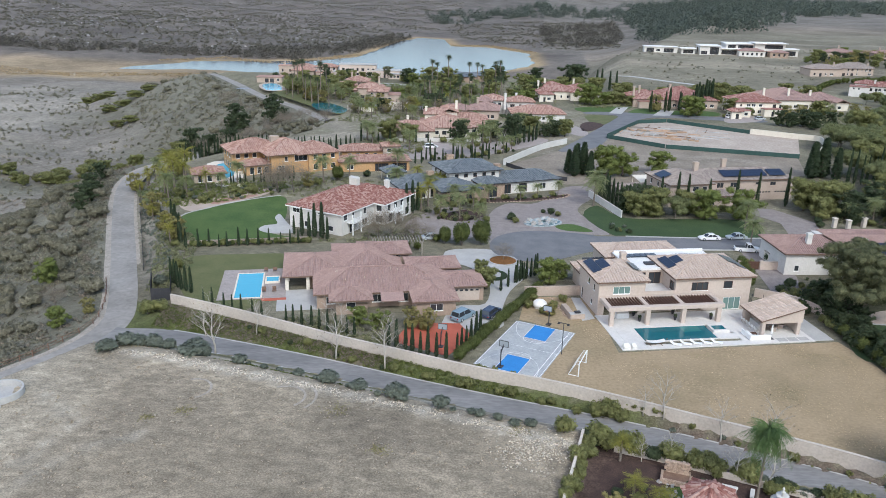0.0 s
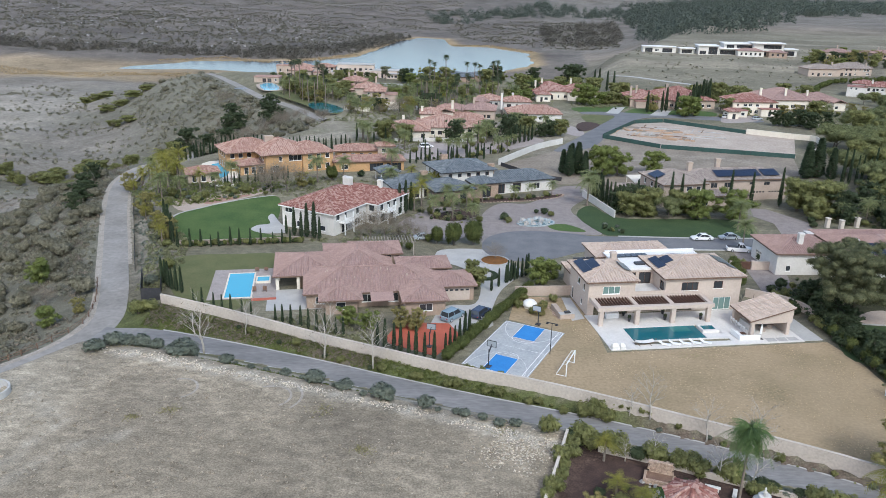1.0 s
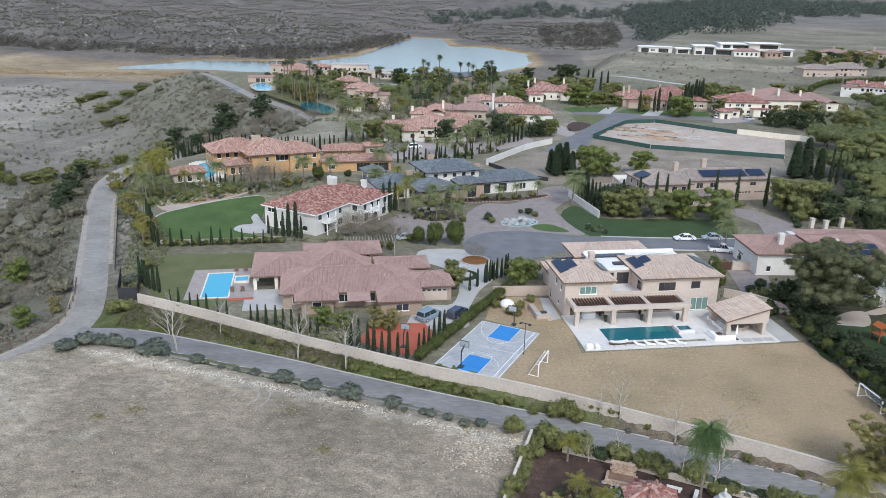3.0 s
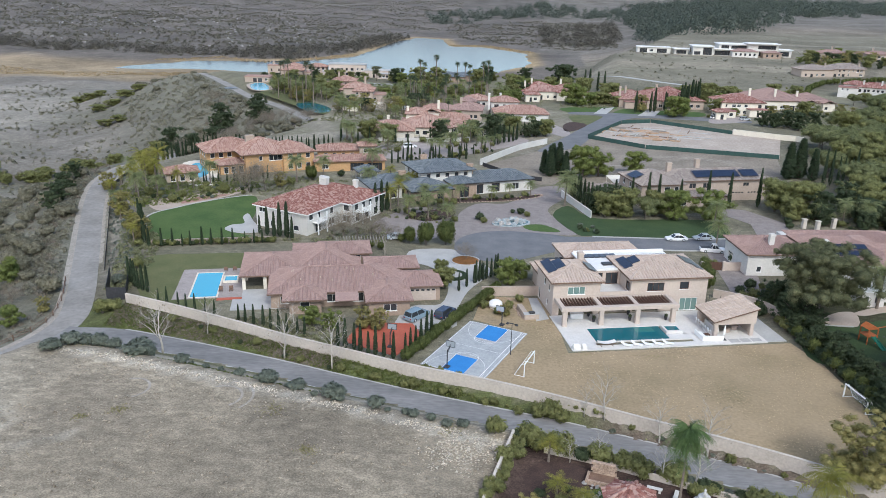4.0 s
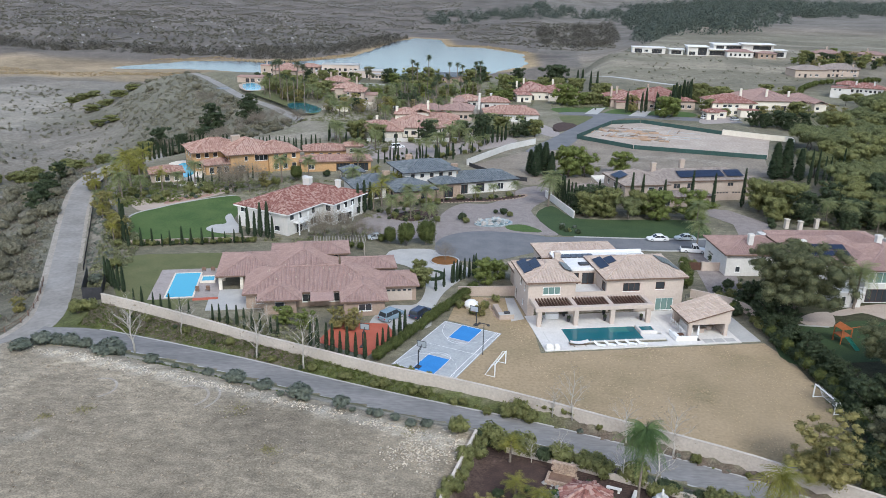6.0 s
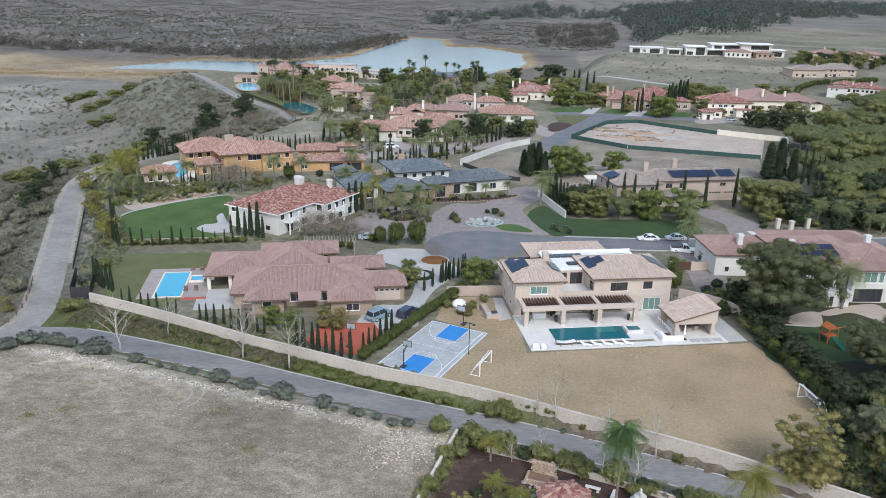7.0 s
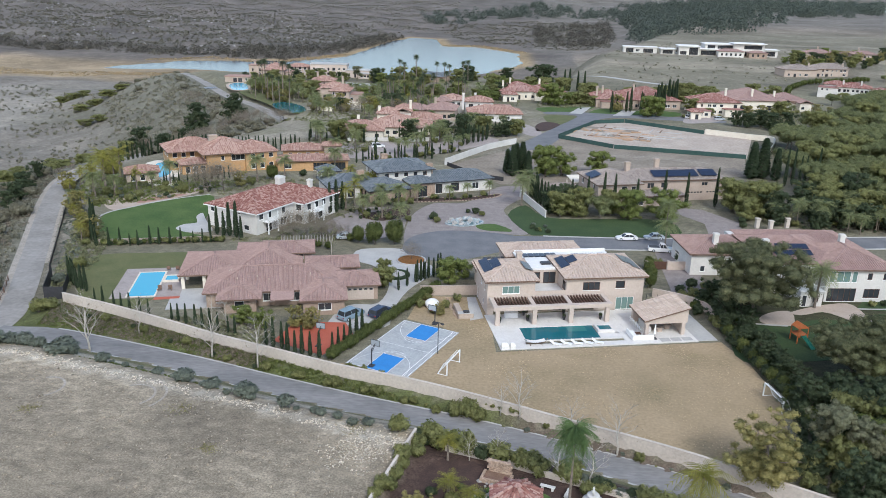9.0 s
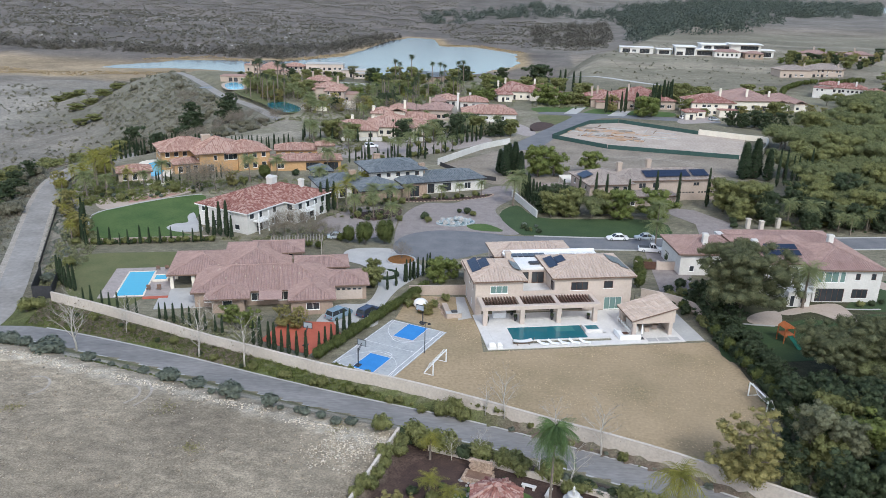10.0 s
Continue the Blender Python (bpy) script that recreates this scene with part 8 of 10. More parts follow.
for x, y, f, q in ((-250, 516, 0.5, 1.2), (-244, 519, 0.55, 1.3), (-238, 522, 0.5, 1.1), (-218, 474, 0.55, 1.3), (-211, 480, 0.5, 1.2), (-206, 490, 0.55, 1.3), (-200, 494, 0.5, 1.0), (-231, 546, 0.5, 0.9), (-226, 549, 0.45, 0.9), (-192, 426, 0.5, 1.1), (-185, 430, 0.45, 1.0), (-185, 540, 0.4, 0.9), (-164, 545, 0.5, 0.9)):
    plant("oak%d" % (int(abs(x)) % 3), x, y, f, q)
row(["oak0", "chap0", "oak1", "oak2"], [(-172, 312), (-166, 320), (-160, 332), (-152, 326), (-146, 318), (-140, 306)], 26, 0.55, 5.0, 0.25, 0.85)
row(["oak0", "chap1", "oak1", "oak2"], [(-150, 286), (-142, 276), (-134, 264), (-128, 256)], 14, 0.5, 4.0, 0.25, 0.8)


grove(["oak0", "dark1", "bright0", "oak2", "euc1"], [(-116, 446), (-96, 452), (-52, 456), (-30, 452), (-34, 462), (-64, 468), (-112, 458)], 16, 0.62, 0.3, 4.0, 127)
grove(["oak1", "bright1", "dark2", "oak0"], [(-30, 446), (0, 452), (52, 468), (54, 480), (0, 474), (-32, 460)], 14, 0.9, 0.3, 4.5, 128, 1.1)


# ---- scrub, reeds, grass and far woods: uncountable, each one object ----
def scatter(name, label, pts, sizes, per, leaf, mat, seed, category, flat=0.55):
    """Many small tufts as one object."""
    rng = np.random.RandomState(seed)
    pts, sizes = np.asarray(pts, float), np.asarray(sizes, float)
    n = len(pts)
    z = height(pts[:, 0], pts[:, 1])
    d = rng.normal(size=(n, per, 3))
    d /= np.linalg.norm(d, axis=2)[:, :, None]
    d[:, :, 2] = np.abs(d[:, :, 2])
    c = np.concatenate([pts, z[:, None]], 1)[:, None, :] + d * sizes[:, None, None] * np.array([0.5, 0.5, flat]) * rng.uniform(0.55, 1.05, (n, per, 1))
    s = np.repeat(sizes * leaf, per)
    v, f = leaves(c.reshape(-1, 3), s, rng, -0.2, 1.5, d.reshape(-1, 3) * 0.8)
    return tagged(new(name, foliage_mesh(name, v, f, mat, d.reshape(-1, 3) + np.array([0, 0, 0.3]))), label, category, kind="stuff")


def spread(n, ring, seed, clump=0.0):
    """Random places inside an outline, thinned by broad waves."""
    r = np.random.RandomState(seed)
    a = np.array(ring)
    out = np.zeros((0, 2))
    while len(out) < n:
        p = r.uniform(a.min(0), a.max(0), (n * 2, 2))
        p = p[inside(p[:, 0], p[:, 1], list(ring))]
        p = p[~built_on(p[:, 0], p[:, 1])]
        if clump:
            p = p[waves(p[:, 0], p[:, 1], clump, seed) + r.uniform(-0.5, 0.5, len(p)) > 0]
        out = np.concatenate([out, p])
    return out[:n]


def keep_off(p, line, lo, hi):
    d = side(p[:, 0], p[:, 1], line)
    return p[(d > lo) & (d < hi)]


rr = np.random.RandomState(77)
lawn = [(22, 122), (26, 121.5), (28, 111), (62, 115), (65, 100), (60, 82), (44, 86.4), (26, 95)]
p = spread(3000, lawn, 171, 11)
scatter("lawn_tufts", "dry straw tufts in the dormant lawn", p, rr.uniform(0.08, 0.22, len(p)), 6, 0.5, L_STRAW, 172, "grass", 0.35)
p = np.concatenate([np.array([[cx, cy]]) + rr.normal(size=(n, 2)) * np.array([[sx, sy]]) for cx, cy, sx, sy, n in ((40.1, 109.3, 1.6, 0.9, 160), (54, 103.6, 1.0, 0.4, 60), (59.4, 110.4, 2.4, 0.5, 120), (24, 119.4, 1.4, 1.2, 160), (29.5, 109.6, 1.2, 0.9, 120))])
scatter("lawn_weeds", "green weed patches in the dormant lawn", p, rr.uniform(0.1, 0.2, len(p)), 8, 0.4, L_WEED, 173, "weeds", 0.3)
p = keep_off(spread(8600, [(-60, 110), (-66, 96), (-110, 30), (-170, 60), (-190, 260), (-104, 244), (-70, 150)], 51, 40), RIM, 4.2, 140)
scatter("valley_scrub", "grey-brown chaparral scrub on the slope below the road", p, rr.uniform(0.6, 1.9, len(p)), 34, 0.17, L_SCRUB, 52, "scrub")
p = keep_off(spread(2600, [(-60, 110), (-100, 60), (-190, 200), (-190, 300), (-104, 244), (-70, 150)], 53, 30), RIM, 4.0, 90)
scatter("dry_brush", "pale dry brush between the scrub", p, rr.uniform(0.6, 1.7, len(p)), 34, 0.15, L_DRY, 54, "scrub")
p = keep_off(spread(1500, [(-104, 250), (-60, 300), (-62, 340), (-150, 480), (-330, 620), (-420, 560), (-300, 330), (-180, 280)], 55, 60), RIM, 5, 400)
scatter("valley_brush", "low brown brush scattered over the valley floor", p, rr.uniform(0.9, 2.6, len(p)), 18, 0.3, L_SCRUB, 56, "scrub")
p = keep_off(spread(900, [(-104, 250), (-60, 300), (-62, 340), (-160, 490), (-200, 470), (-130, 330)], 57), RIM, 5, 60)
scatter("rim_brush", "dense grey brush under the rim road", p, rr.uniform(1.3, 2.8, len(p)), 26, 0.2, L_SCRUB, 58, "scrub")
p = spread(330, [(446, 2288), (599, 2383), (637, 2075), (555, 1550), (614, 1510), (510, 1246), (369, 1014), (264, 890), (223, 897), (314, 1456)], 70)
scatter("ridge_woods", "dense dark eucalyptus woods along the ridge", p, rr.uniform(7, 24, len(p)), 110, 0.1, L_RIDGE, 71, "woods", 1.1)
p = spread(620, [(601, 2888), (837, 2880), (1087, 2760), (1327, 2569), (841, 1614), (632, 1555), (637, 2075), (491, 2421)], 170, 300)
scatter("crest_woods", "dark woods on the far crest", p, rr.uniform(10, 22, len(p)), 60, 0.13, L_RIDGE, 171, "woods", 1.1)
p = spread(900, [(-86, 200), (-70, 182), (-58, 190), (-48, 202), (-40, 212), (-56, 212), (-72, 208), (-84, 220)], 357)
scatter("pale_groundcover", "pale sage and yellow-green groundcover in the villa garden", p, rr.uniform(0.4, 1.3, len(p)), 24, 0.2, L_BRIGHT, 358, "groundcover", 0.5)
p = spread(24000, [(-1200, 1010), (-330, 1010), (-180, 1080), (-150, 1300), (-110, 1600), (0, 1640), (0, 2600), (-1600, 2600)], 59, 130)
scatter("hill_scrub", "dark scrub dotting the far hillside", p, rr.uniform(1.5, 4.5, len(p)), 7, 0.45, L_HILL, 60, "scrub", 0.4)
p = spread(1500, [(-1100, 1000), (-330, 1000), (-200, 1060), (-150, 1300), (-130, 1600), (-500, 1900), (-1200, 1500)], 161, 180)
scatter("hill_bushes", "dark green bushes on the far hillside", p, rr.uniform(3, 8, len(p)), 34, 0.2, L_HILL, 162, "scrub", 0.5)
p = spread(800, [(-700, 985), (-300, 1010), (-215, 985), (-150, 1120), (-118, 1300), (-96, 1500), (-140, 1520), (-190, 1180), (-330, 1060), (-700, 1060)], 61)
scatter("shore_trees", "bare grey trees along the far shore", p, rr.uniform(4, 11, len(p)), 60, 0.12, L_WOODS, 62, "woods", 1.0)
p = spread(3000, [(-620, 730), (-380, 740), (-270, 760), (-230, 800), (-290, 815), (-400, 790), (-620, 880)], 63)
scatter("reed_bed", "golden reed bed beside the lake", p, rr.uniform(0.8, 2.0, len(p)), 12, 0.4, L_REED, 64, "reeds", 0.4)
p = np.concatenate([spread(500, [(-370, 955), (-300, 1006), (-222, 968), (-190, 1030), (-150, 1100), (-138, 1100), (-180, 1010), (-222, 952), (-300, 992), (-365, 940)], 65), spread(320, [(-20, 1315), (40, 1312), (105, 1206), (118, 1210), (50, 1330), (-20, 1330)], 66)])
scatter("shore_reeds", "tan reeds fringing the lake", p, rr.uniform(1.2, 2.6, len(p)), 12, 0.4, L_REED, 67, "reeds", 0.6)
p = spread(330, [(-95, 2030), (-28, 2080), (79, 2221), (130, 2320), (313, 2495), (415, 2472), (525, 2744), (389, 1962), (342, 2103), (199, 1994), (85, 1958), (-20, 1715), (-75, 1853)], 68, 110)
scatter("far_woods", "dark band of woods on the hill behind the lake", p, rr.uniform(8, 26, len(p)), 110, 0.085, L_RIDGE, 69, "woods", 0.8)
p = spread(300, [(165, 1758), (237, 1737), (357, 1898), (265, 1300), (208, 1287), (136, 1297)], 168, 120)
scatter("valley_woods", "grey bare woods beside the lake", p, rr.uniform(7, 15, len(p)), 80, 0.1, L_WOODS, 169, "woods", 1.1)
p = spread(2200, [(-28, 1579), (17, 1787), (178, 1912), (337, 1822), (246, 1226), (134, 1268), (36, 1388)], 268, 70)
scatter("burnt_brush", "low brown brush on the slope behind the lake", p, rr.uniform(2, 5, len(p)), 10, 0.4, L_HILL, 269, "scrub", 0.4)
p = spread(620, [(538, 2873), (900, 3103), (1122, 3390), (1307, 3325), (1572, 3357), (1722, 3346), (911, 1752), (804, 1748), (552, 1351), (357, 976), (230, 827), (350, 1481), (385, 1872)], 70, 190)
scatter("ridge_woods", "dense dark eucalyptus woods along the ridge", p, rr.uniform(12, 34, len(p)), 150, 0.075, L_RIDGE, 71, "woods", 0.8)
p = keep_off(spread(6500, [(-49, 124), (4, 101), (34, 87), (34, 84), (16, 90), (-20, 104), (-50, 115.5)], 72), LANE, 2.9, 30)
scatter("bank_grass", "rough green and brown grass on the bank", p, rr.uniform(0.25, 0.7, len(p)), 16, 0.2, L_GRASS, 73, "grass", 0.5)
p = keep_off(spread(1500, [(-49, 124), (-20, 111), (-8, 106), (-8, 102), (-30, 108), (-50, 116)], 74), LANE, 3.4, 30)
scatter("bank_brush", "dry brown brush on the bank", p, rr.uniform(0.35, 1.0, len(p)), 20, 0.16, L_DRY, 75, "brush", 0.6)
p = spread(2200, [(-47.0, 99.4), (-29.0, 92.7), (-5.4, 84.6), (15.8, 75.7), (13.9, 70.5), (2.4, 38.5), (-59.2, 39.6), (-62.7, 80.5)], 76, 9)
scatter("pad_weeds", "short dry weeds on the bare pad", p, rr.uniform(0.12, 0.4, len(p)), 8, 0.42, L_PALE, 77, "weeds", 0.3)
p = keep_off(spread(1100, [(-48.1, 100.3), (-27.1, 96.9), (12.0, 80.2), (17.5, 78.3), (15.8, 76.5), (-28.9, 93.6), (-47.7, 102.5)], 78), LANE, -11, -2.9)
scatter("verge_grass", "thin grass on the lane's verge", p, rr.uniform(0.15, 0.45, len(p)), 8, 0.4, L_GRASS, 79, "grass", 0.45)
p = spread(260, [(112, 480), (200, 470), (330, 600), (340, 720), (180, 800), (110, 620)], 80, 90)
scatter("field_brush", "scattered brush over the dry field", p, rr.uniform(1.0, 2.6, len(p)), 14, 0.3, L_SCRUB, 81, "brush", 0.5)
p = keep_off(spread(330, [(-61, 140), (-56, 142), (-62, 160), (-70, 178), (-84, 198), (-90, 226), (-92, 222), (-84, 194), (-70, 162)], 82), RIM, -40, -4.0)
scatter("slope_planting", "low sage groundcover on the slope beside the road", p, rr.uniform(0.5, 1.3, len(p)), 22, 0.2, L_SAGE, 83, "groundcover", 0.5)
p = spread(260, [(-900, 1050), (-300, 1080), (-200, 1300), (-200, 1700), (-1000, 1700)], 84, 160)
scatter("hill_rocks", "pale rock outcrops on the far hillside", p, rr.uniform(2.0, 5.0, len(p)), 9, 0.6, M_GREYROCK, 85, "rocks", 0.35)
# garden undergrowth between houses
beds = [[(-86, 200), (-70, 184), (-58, 196), (-46, 206), (-40, 214), (-54, 216), (-70, 212), (-84, 222)], [(-46, 198), (-32, 194), (-14, 200), (-18, 212), (-34, 222), (-44, 212)],
        [(-33, 160), (-8, 159), (-4, 166), (-10, 174), (-24, 163)], [(-10, 180), (8, 178), (8, 196), (-4, 200), (-12, 192)], [(-31, 117.5), (-10, 109), (-9, 113), (-22, 119)],
        [(92, 188), (110, 180), (114, 204), (98, 206)], [(-36, 256), (-16, 250), (-8, 282), (-34, 280)], [(18, 298), (42, 300), (46, 322), (20, 322)],
        [(-60, 314), (14, 318), (10, 372), (-56, 372)], [(-90, 394), (-56, 374), (48, 372), (50, 446), (-96, 440)], [(56, 372), (76, 372), (110, 410), (60, 440)], [(150, 330), (190, 350), (180, 376), (140, 350)], [(56, 190), (74, 194), (80, 199), (58, 196)],
        [(-57, 133), (-50, 129), (-53, 150), (-57, 160), (-66, 176), (-70, 172), (-62, 150)], [(66, 76), (112, 84), (112, 104), (80, 98), (66, 106)], [(118, 206), (150, 200), (210, 250), (262, 350), (226, 392), (170, 336), (122, 250)]]
p = np.concatenate([spread(max(120, int(0.55 * abs(sum(a[0] * b[1] - b[0] * a[1] for a, b in zip(q, q[1:] + q[:1]))) / 2)) if k < 6 else (1600 if k == len(beds) - 1 else (1500 if k in (8, 9) else 600)), q, 90 + k) for k, q in enumerate(beds)])
scatter("garden_undergrowth", "mixed low garden shrubs and groundcover", p, rr.uniform(0.5, 1.5, len(p)), 24, 0.19, L_GARDEN, 91, "groundcover", 0.5)
p = np.concatenate([np.array([[cx, cy]]) + rr.normal(size=(150, 2)) * np.array([[sx, sy]]) for cx, cy, sx, sy in ((-13.0, 83.5, 1.1, 0.8), (-32.0, 82.7, 0.6, 0.5), (-6.9, 75.0, 0.7, 0.5), (9.1, 79.7, 0.9, 0.9), (-46.0, 101.7, 2.2, 0.8), (-35.9, 81.2, 0.5, 0.4))])
scatter("weed_patch", "yellow-green weed patches on the bare pad", p, rr.uniform(0.08, 0.2, len(p)), 10, 0.4, L_WEED, 92, "weeds", 0.2)
edge = np.array([(-47.5, 99.2), (-37.0, 96.2), (-28.9, 93.2), (-17.0, 89.2), (-5.4, 84.8), (5.0, 80.6), (14.6, 76.2)])
u = rr.uniform(0, 6, 1500)
p = np.stack([np.interp(u, range(7), edge[:, k]) for k in (0, 1)], 1) + rr.normal(size=(1500, 2)) * np.array([[0.5, 0.45]])
p = np.concatenate([p[waves(p[:, 0], p[:, 1], 5, 95) > -0.25], np.array([[10.2, 74.6]]) + rr.normal(size=(520, 2)) * np.array([[2.2, 1.9]])])
p = p[side(p[:, 0], p[:, 1], LANE) < -3]
scatter("edge_straw", "bleached straw along the edge of the bare pad", p, rr.uniform(0.12, 0.34, len(p)), 7, 0.4, L_BLEACH, 94, "grass", 0.25)
grove(["chap0", "chap1", "twig1"], [(-92, 246), (-84, 244), (-56, 300), (-54, 326), (-64, 330), (-84, 280)], 44, 0.75, 0.3, 3.0, 93)

for key, (ob, used) in STOCK.items():
    if not used:
        for part_ in list(ob.children):
            bpy.data.objects.remove(part_)
        bpy.data.objects.remove(ob)

# ---- terrace, pools and courts ----
M_FOUNTAIN = water_material("pale_fountain_water", (0.12, 0.19, 0.21), 0.1, 1.5, 0.2)
M_ROCKBLUE = material("bluish_pale_rock", (0.2, 0.24, 0.25), (0.4, 0.44, 0.45), 1.2, 0.8, 0.4, 4, grime=0.2)
L_DRYORANGE = leaf_material("orange_groundcover", (0.12, 0.07, 0.03), (0.32, 0.14, 0.05))
M_PLAYWOOD = material("orange_stained_timber", (0.32, 0.09, 0.03), (0.42, 0.14, 0.05), 1.0, 0.7, 0.1, 6)
M_BOARD = glass_material("clear_board", (0.3, 0.33, 0.35), 0.1)
M_SLIDE = material("green_plastic", (0.03, 0.22, 0.16), (0.05, 0.28, 0.2), 1.0, 0.4, 0.0, 6)
def part(name, g, mat, parent, label="", smooth=False, m=None):
    return child(name, g.me(name, mat, smooth), parent, m, label)


TERR = (25.8, 123.6, 0, 10)


def terrace():
    """White stone terrace round the pool, laid in slabs with open joints."""
    base = thing("terrace", *TERR, "white stone pool terrace laid in large slabs", "terrace", kind="structure")
    slabs = {}
    rng = random.Random(3)
    s = 1.5
    for i in range(25):
        for j in range(10):
            x0, y0 = -0.4 + i * s, -13.6 + j * s
            x1, y1 = min(x0 + s, 36.0), min(y0 + s, 0.0 if x0 < 28 else 2.0)
            if x0 > 32.4:
                continue
            if x1 > 4.2 and x0 < 20.0 and y1 > -11.0 and y0 < -5.6:
                continue
            key = (round(x1 - x0, 2), round(y1 - y0, 2))
            if key not in slabs:
                slabs[key] = Geo().box(0.008, 0.008, 0, key[0] - 0.008, key[1] - 0.008, 0.15, 0.006).me("slab", M_DECK)
            child("slab", slabs[key], base, pose(x0, y0, rng.uniform(-0.004, 0.0)))
    g = Geo().box(2.58, -11.12, 0, 4.2, -5.58, 0.146).box(17.32, -11.12, 0, 20.6, -9.02, 0.146).box(20.0, -9.2, 0, 20.6, -4.58, 0.146).box(2.58, -5.58, 0, 20.0, -4.55, 0.146)
    part("infill", g, M_DECK, base)
    part("grey_strip", Geo().box(32.0, -13.4, 0, 36.0, 3.5, 0.12, 0.01), M_CONCRETE, base, "plain grey concrete side strip")
    for k in range(3):
        part("inset_panel", Geo().box(26.4 + 1.9 * k, -13.2, 0.13, 28.1 + 1.9 * k, -11.9, 0.157), M_CONCRETE, base)
    p = thing("swimming_pool", *TERR, "long rectangular pool with deep teal water", "pool")
    part("water", Geo().box(4.4, -10.8, 0.0, 17.0, -5.8, 0.09), M_POOLTEAL, p)
    part("shelf_water", Geo().box(12.4, -7.9, 0.01, 15.6, -5.85, 0.098), M_POOLSHELF, p, "shallow tanning shelf under clear teal water")
    c = Geo().box(4.1, -11.1, 0, 17.3, -10.8, 0.19, 0.02).box(4.1, -5.8, 0, 17.3, -5.5, 0.19, 0.02).box(4.1, -10.8, 0, 4.4, -5.8, 0.19, 0.02).box(17.0, -10.8, 0, 17.3, -9.0, 0.19, 0.02)
    part("coping", c, M_DECK, p)
    q = thing("hot_tub", *TERR, "raised square hot tub with white stone sides", "hot tub")
    g = Geo().box(17.1, -9.0, 0, 20.0, -8.6, 0.62, 0.03).box(17.1, -6.9, 0, 20.0, -6.5, 0.62, 0.03).box(17.1, -8.6, 0, 17.5, -6.9, 0.58, 0.03).box(19.6, -8.6, 0, 20.0, -6.9, 0.62, 0.03)
    part("rim", g, M_DECK, q)
    part("water", Geo().box(17.5, -8.6, 0.05, 19.6, -6.9, 0.52), M_POOLTEAL, q)


M_POOLSHELF = water_material("clear_teal_shelf_water", (0.03, 0.17, 0.17), 0.06, 2.0, 0.06)
terrace()


def at_terrace(u, v):
    c, s_ = math.cos(radians(10)), math.sin(radians(10))
    return 25.8 + u * c - v * s_, 123.6 + u * s_ + v * c


def lounger(u, v, rz):
    x, y = at_terrace(u, v)
    r = thing("sun_lounger", x, y, 0.15, rz, "low white sun lounger at the pool's edge", "lounger", "loungers by the pool")
    part("base", Geo().box(-0.33, 0, 0.1, 0.33, 1.3, 0.26, 0.03), M_WHITEPAINT, r)
    b = Geo().box(-0.33, 0, -0.06, 0.33, 0.75, 0.06, 0.03)
    part("backrest", b, M_WHITEPAINT, r, m=pose(0, 1.28, 0.24, 32, 0, 0))
    for a in (-0.25, 0.25):
        part("leg", Geo().box(a - 0.04, 0.1, 0, a + 0.04, 0.2, 0.1), M_WHITEPAINT, r)
        part("leg", Geo().box(a - 0.04, 1.1, 0, a + 0.04, 1.2, 0.1), M_WHITEPAINT, r)
    return r


for k in range(5):
    lounger(9.6 + 1.75 * k, -13.1 + 0.05 * (k % 2), 10 + 62)
# a swinging day bed on a curved stand
x, y = at_terrace(5.6, -12.2)
r = thing("hammock", x, y, 0.15, 12, "white hammock on a curved stand", "hammock")
part("stand", Geo().tube([(-1.9, 0, 1.0), (-1.5, 0, 0.25), (0, 0, 0.06), (1.5, 0, 0.25), (1.9, 0, 1.0)], 0.05, 6), M_WOODBROWN, r)
part("foot", Geo().box(-1.0, -0.5, 0, -0.9, 0.5, 0.06), M_WOODBROWN, r)
part("foot", Geo().box(0.9, -0.5, 0, 1.0, 0.5, 0.06), M_WOODBROWN, r)
g = Geo()
for k in range(8):
    a, b = -1.5 + 3.0 * k / 8, -1.5 + 3.0 * (k + 1) / 8
    za, zb = 0.45 + 0.22 * (a / 1.5) ** 2, 0.45 + 0.22 * (b / 1.5) ** 2
    g.add([(a, -0.5, za + 0.08), (b, -0.5, zb + 0.08), (b, 0.5, zb + 0.08), (a, 0.5, za + 0.08), (a, 0, za - 0.06), (b, 0, zb - 0.06)], [(0, 1, 5, 4), (4, 5, 2, 3), (3, 2, 1, 0)])
part("bed", g, M_CANVAS, r)
# sofa corner and stools by the cabana
x, y = at_terrace(22.0, -12.2)
r = thing("outdoor_sofa", x, y, 0.15, 10, "white upholstered corner sofa on the terrace", "sofa")
part("seat", Geo().box(0, 0, 0, 3.4, 0.95, 0.42, 0.05), M_WHITEPAINT, r)
part("chaise", Geo().box(0, 0.96, 0, 0.95, 2.8, 0.42, 0.05), M_WHITEPAINT, r)
part("backrest", Geo().box(0, -0.22, 0, 3.4, -0.005, 0.85, 0.05), M_WHITEPAINT, r)
part("side_back", Geo().box(-0.22, -0.2, 0, -0.005, 2.8, 0.85, 0.05), M_WHITEPAINT, r)
part("cushion", Geo().box(1.1, 0.1, 0.425, 1.6, 0.25, 0.8, 0.05), M_CANVAS, r)
x, y = at_terrace(23.4, -10.4)
r = thing("coffee_table", x, y, 0.15, 10, "low dark table beside the sofa", "table")
part("tabletop", Geo().box(-0.5, -0.4, 0.32, 0.5, 0.4, 0.38, 0.02), M_WOODDARK, r)
for a in (-0.4, 0.4):
    for b in (-0.3, 0.3):
        part("leg", Geo().box(a - 0.03, b - 0.03, 0, a + 0.03, b + 0.03, 0.32), M_WOODDARK, r)


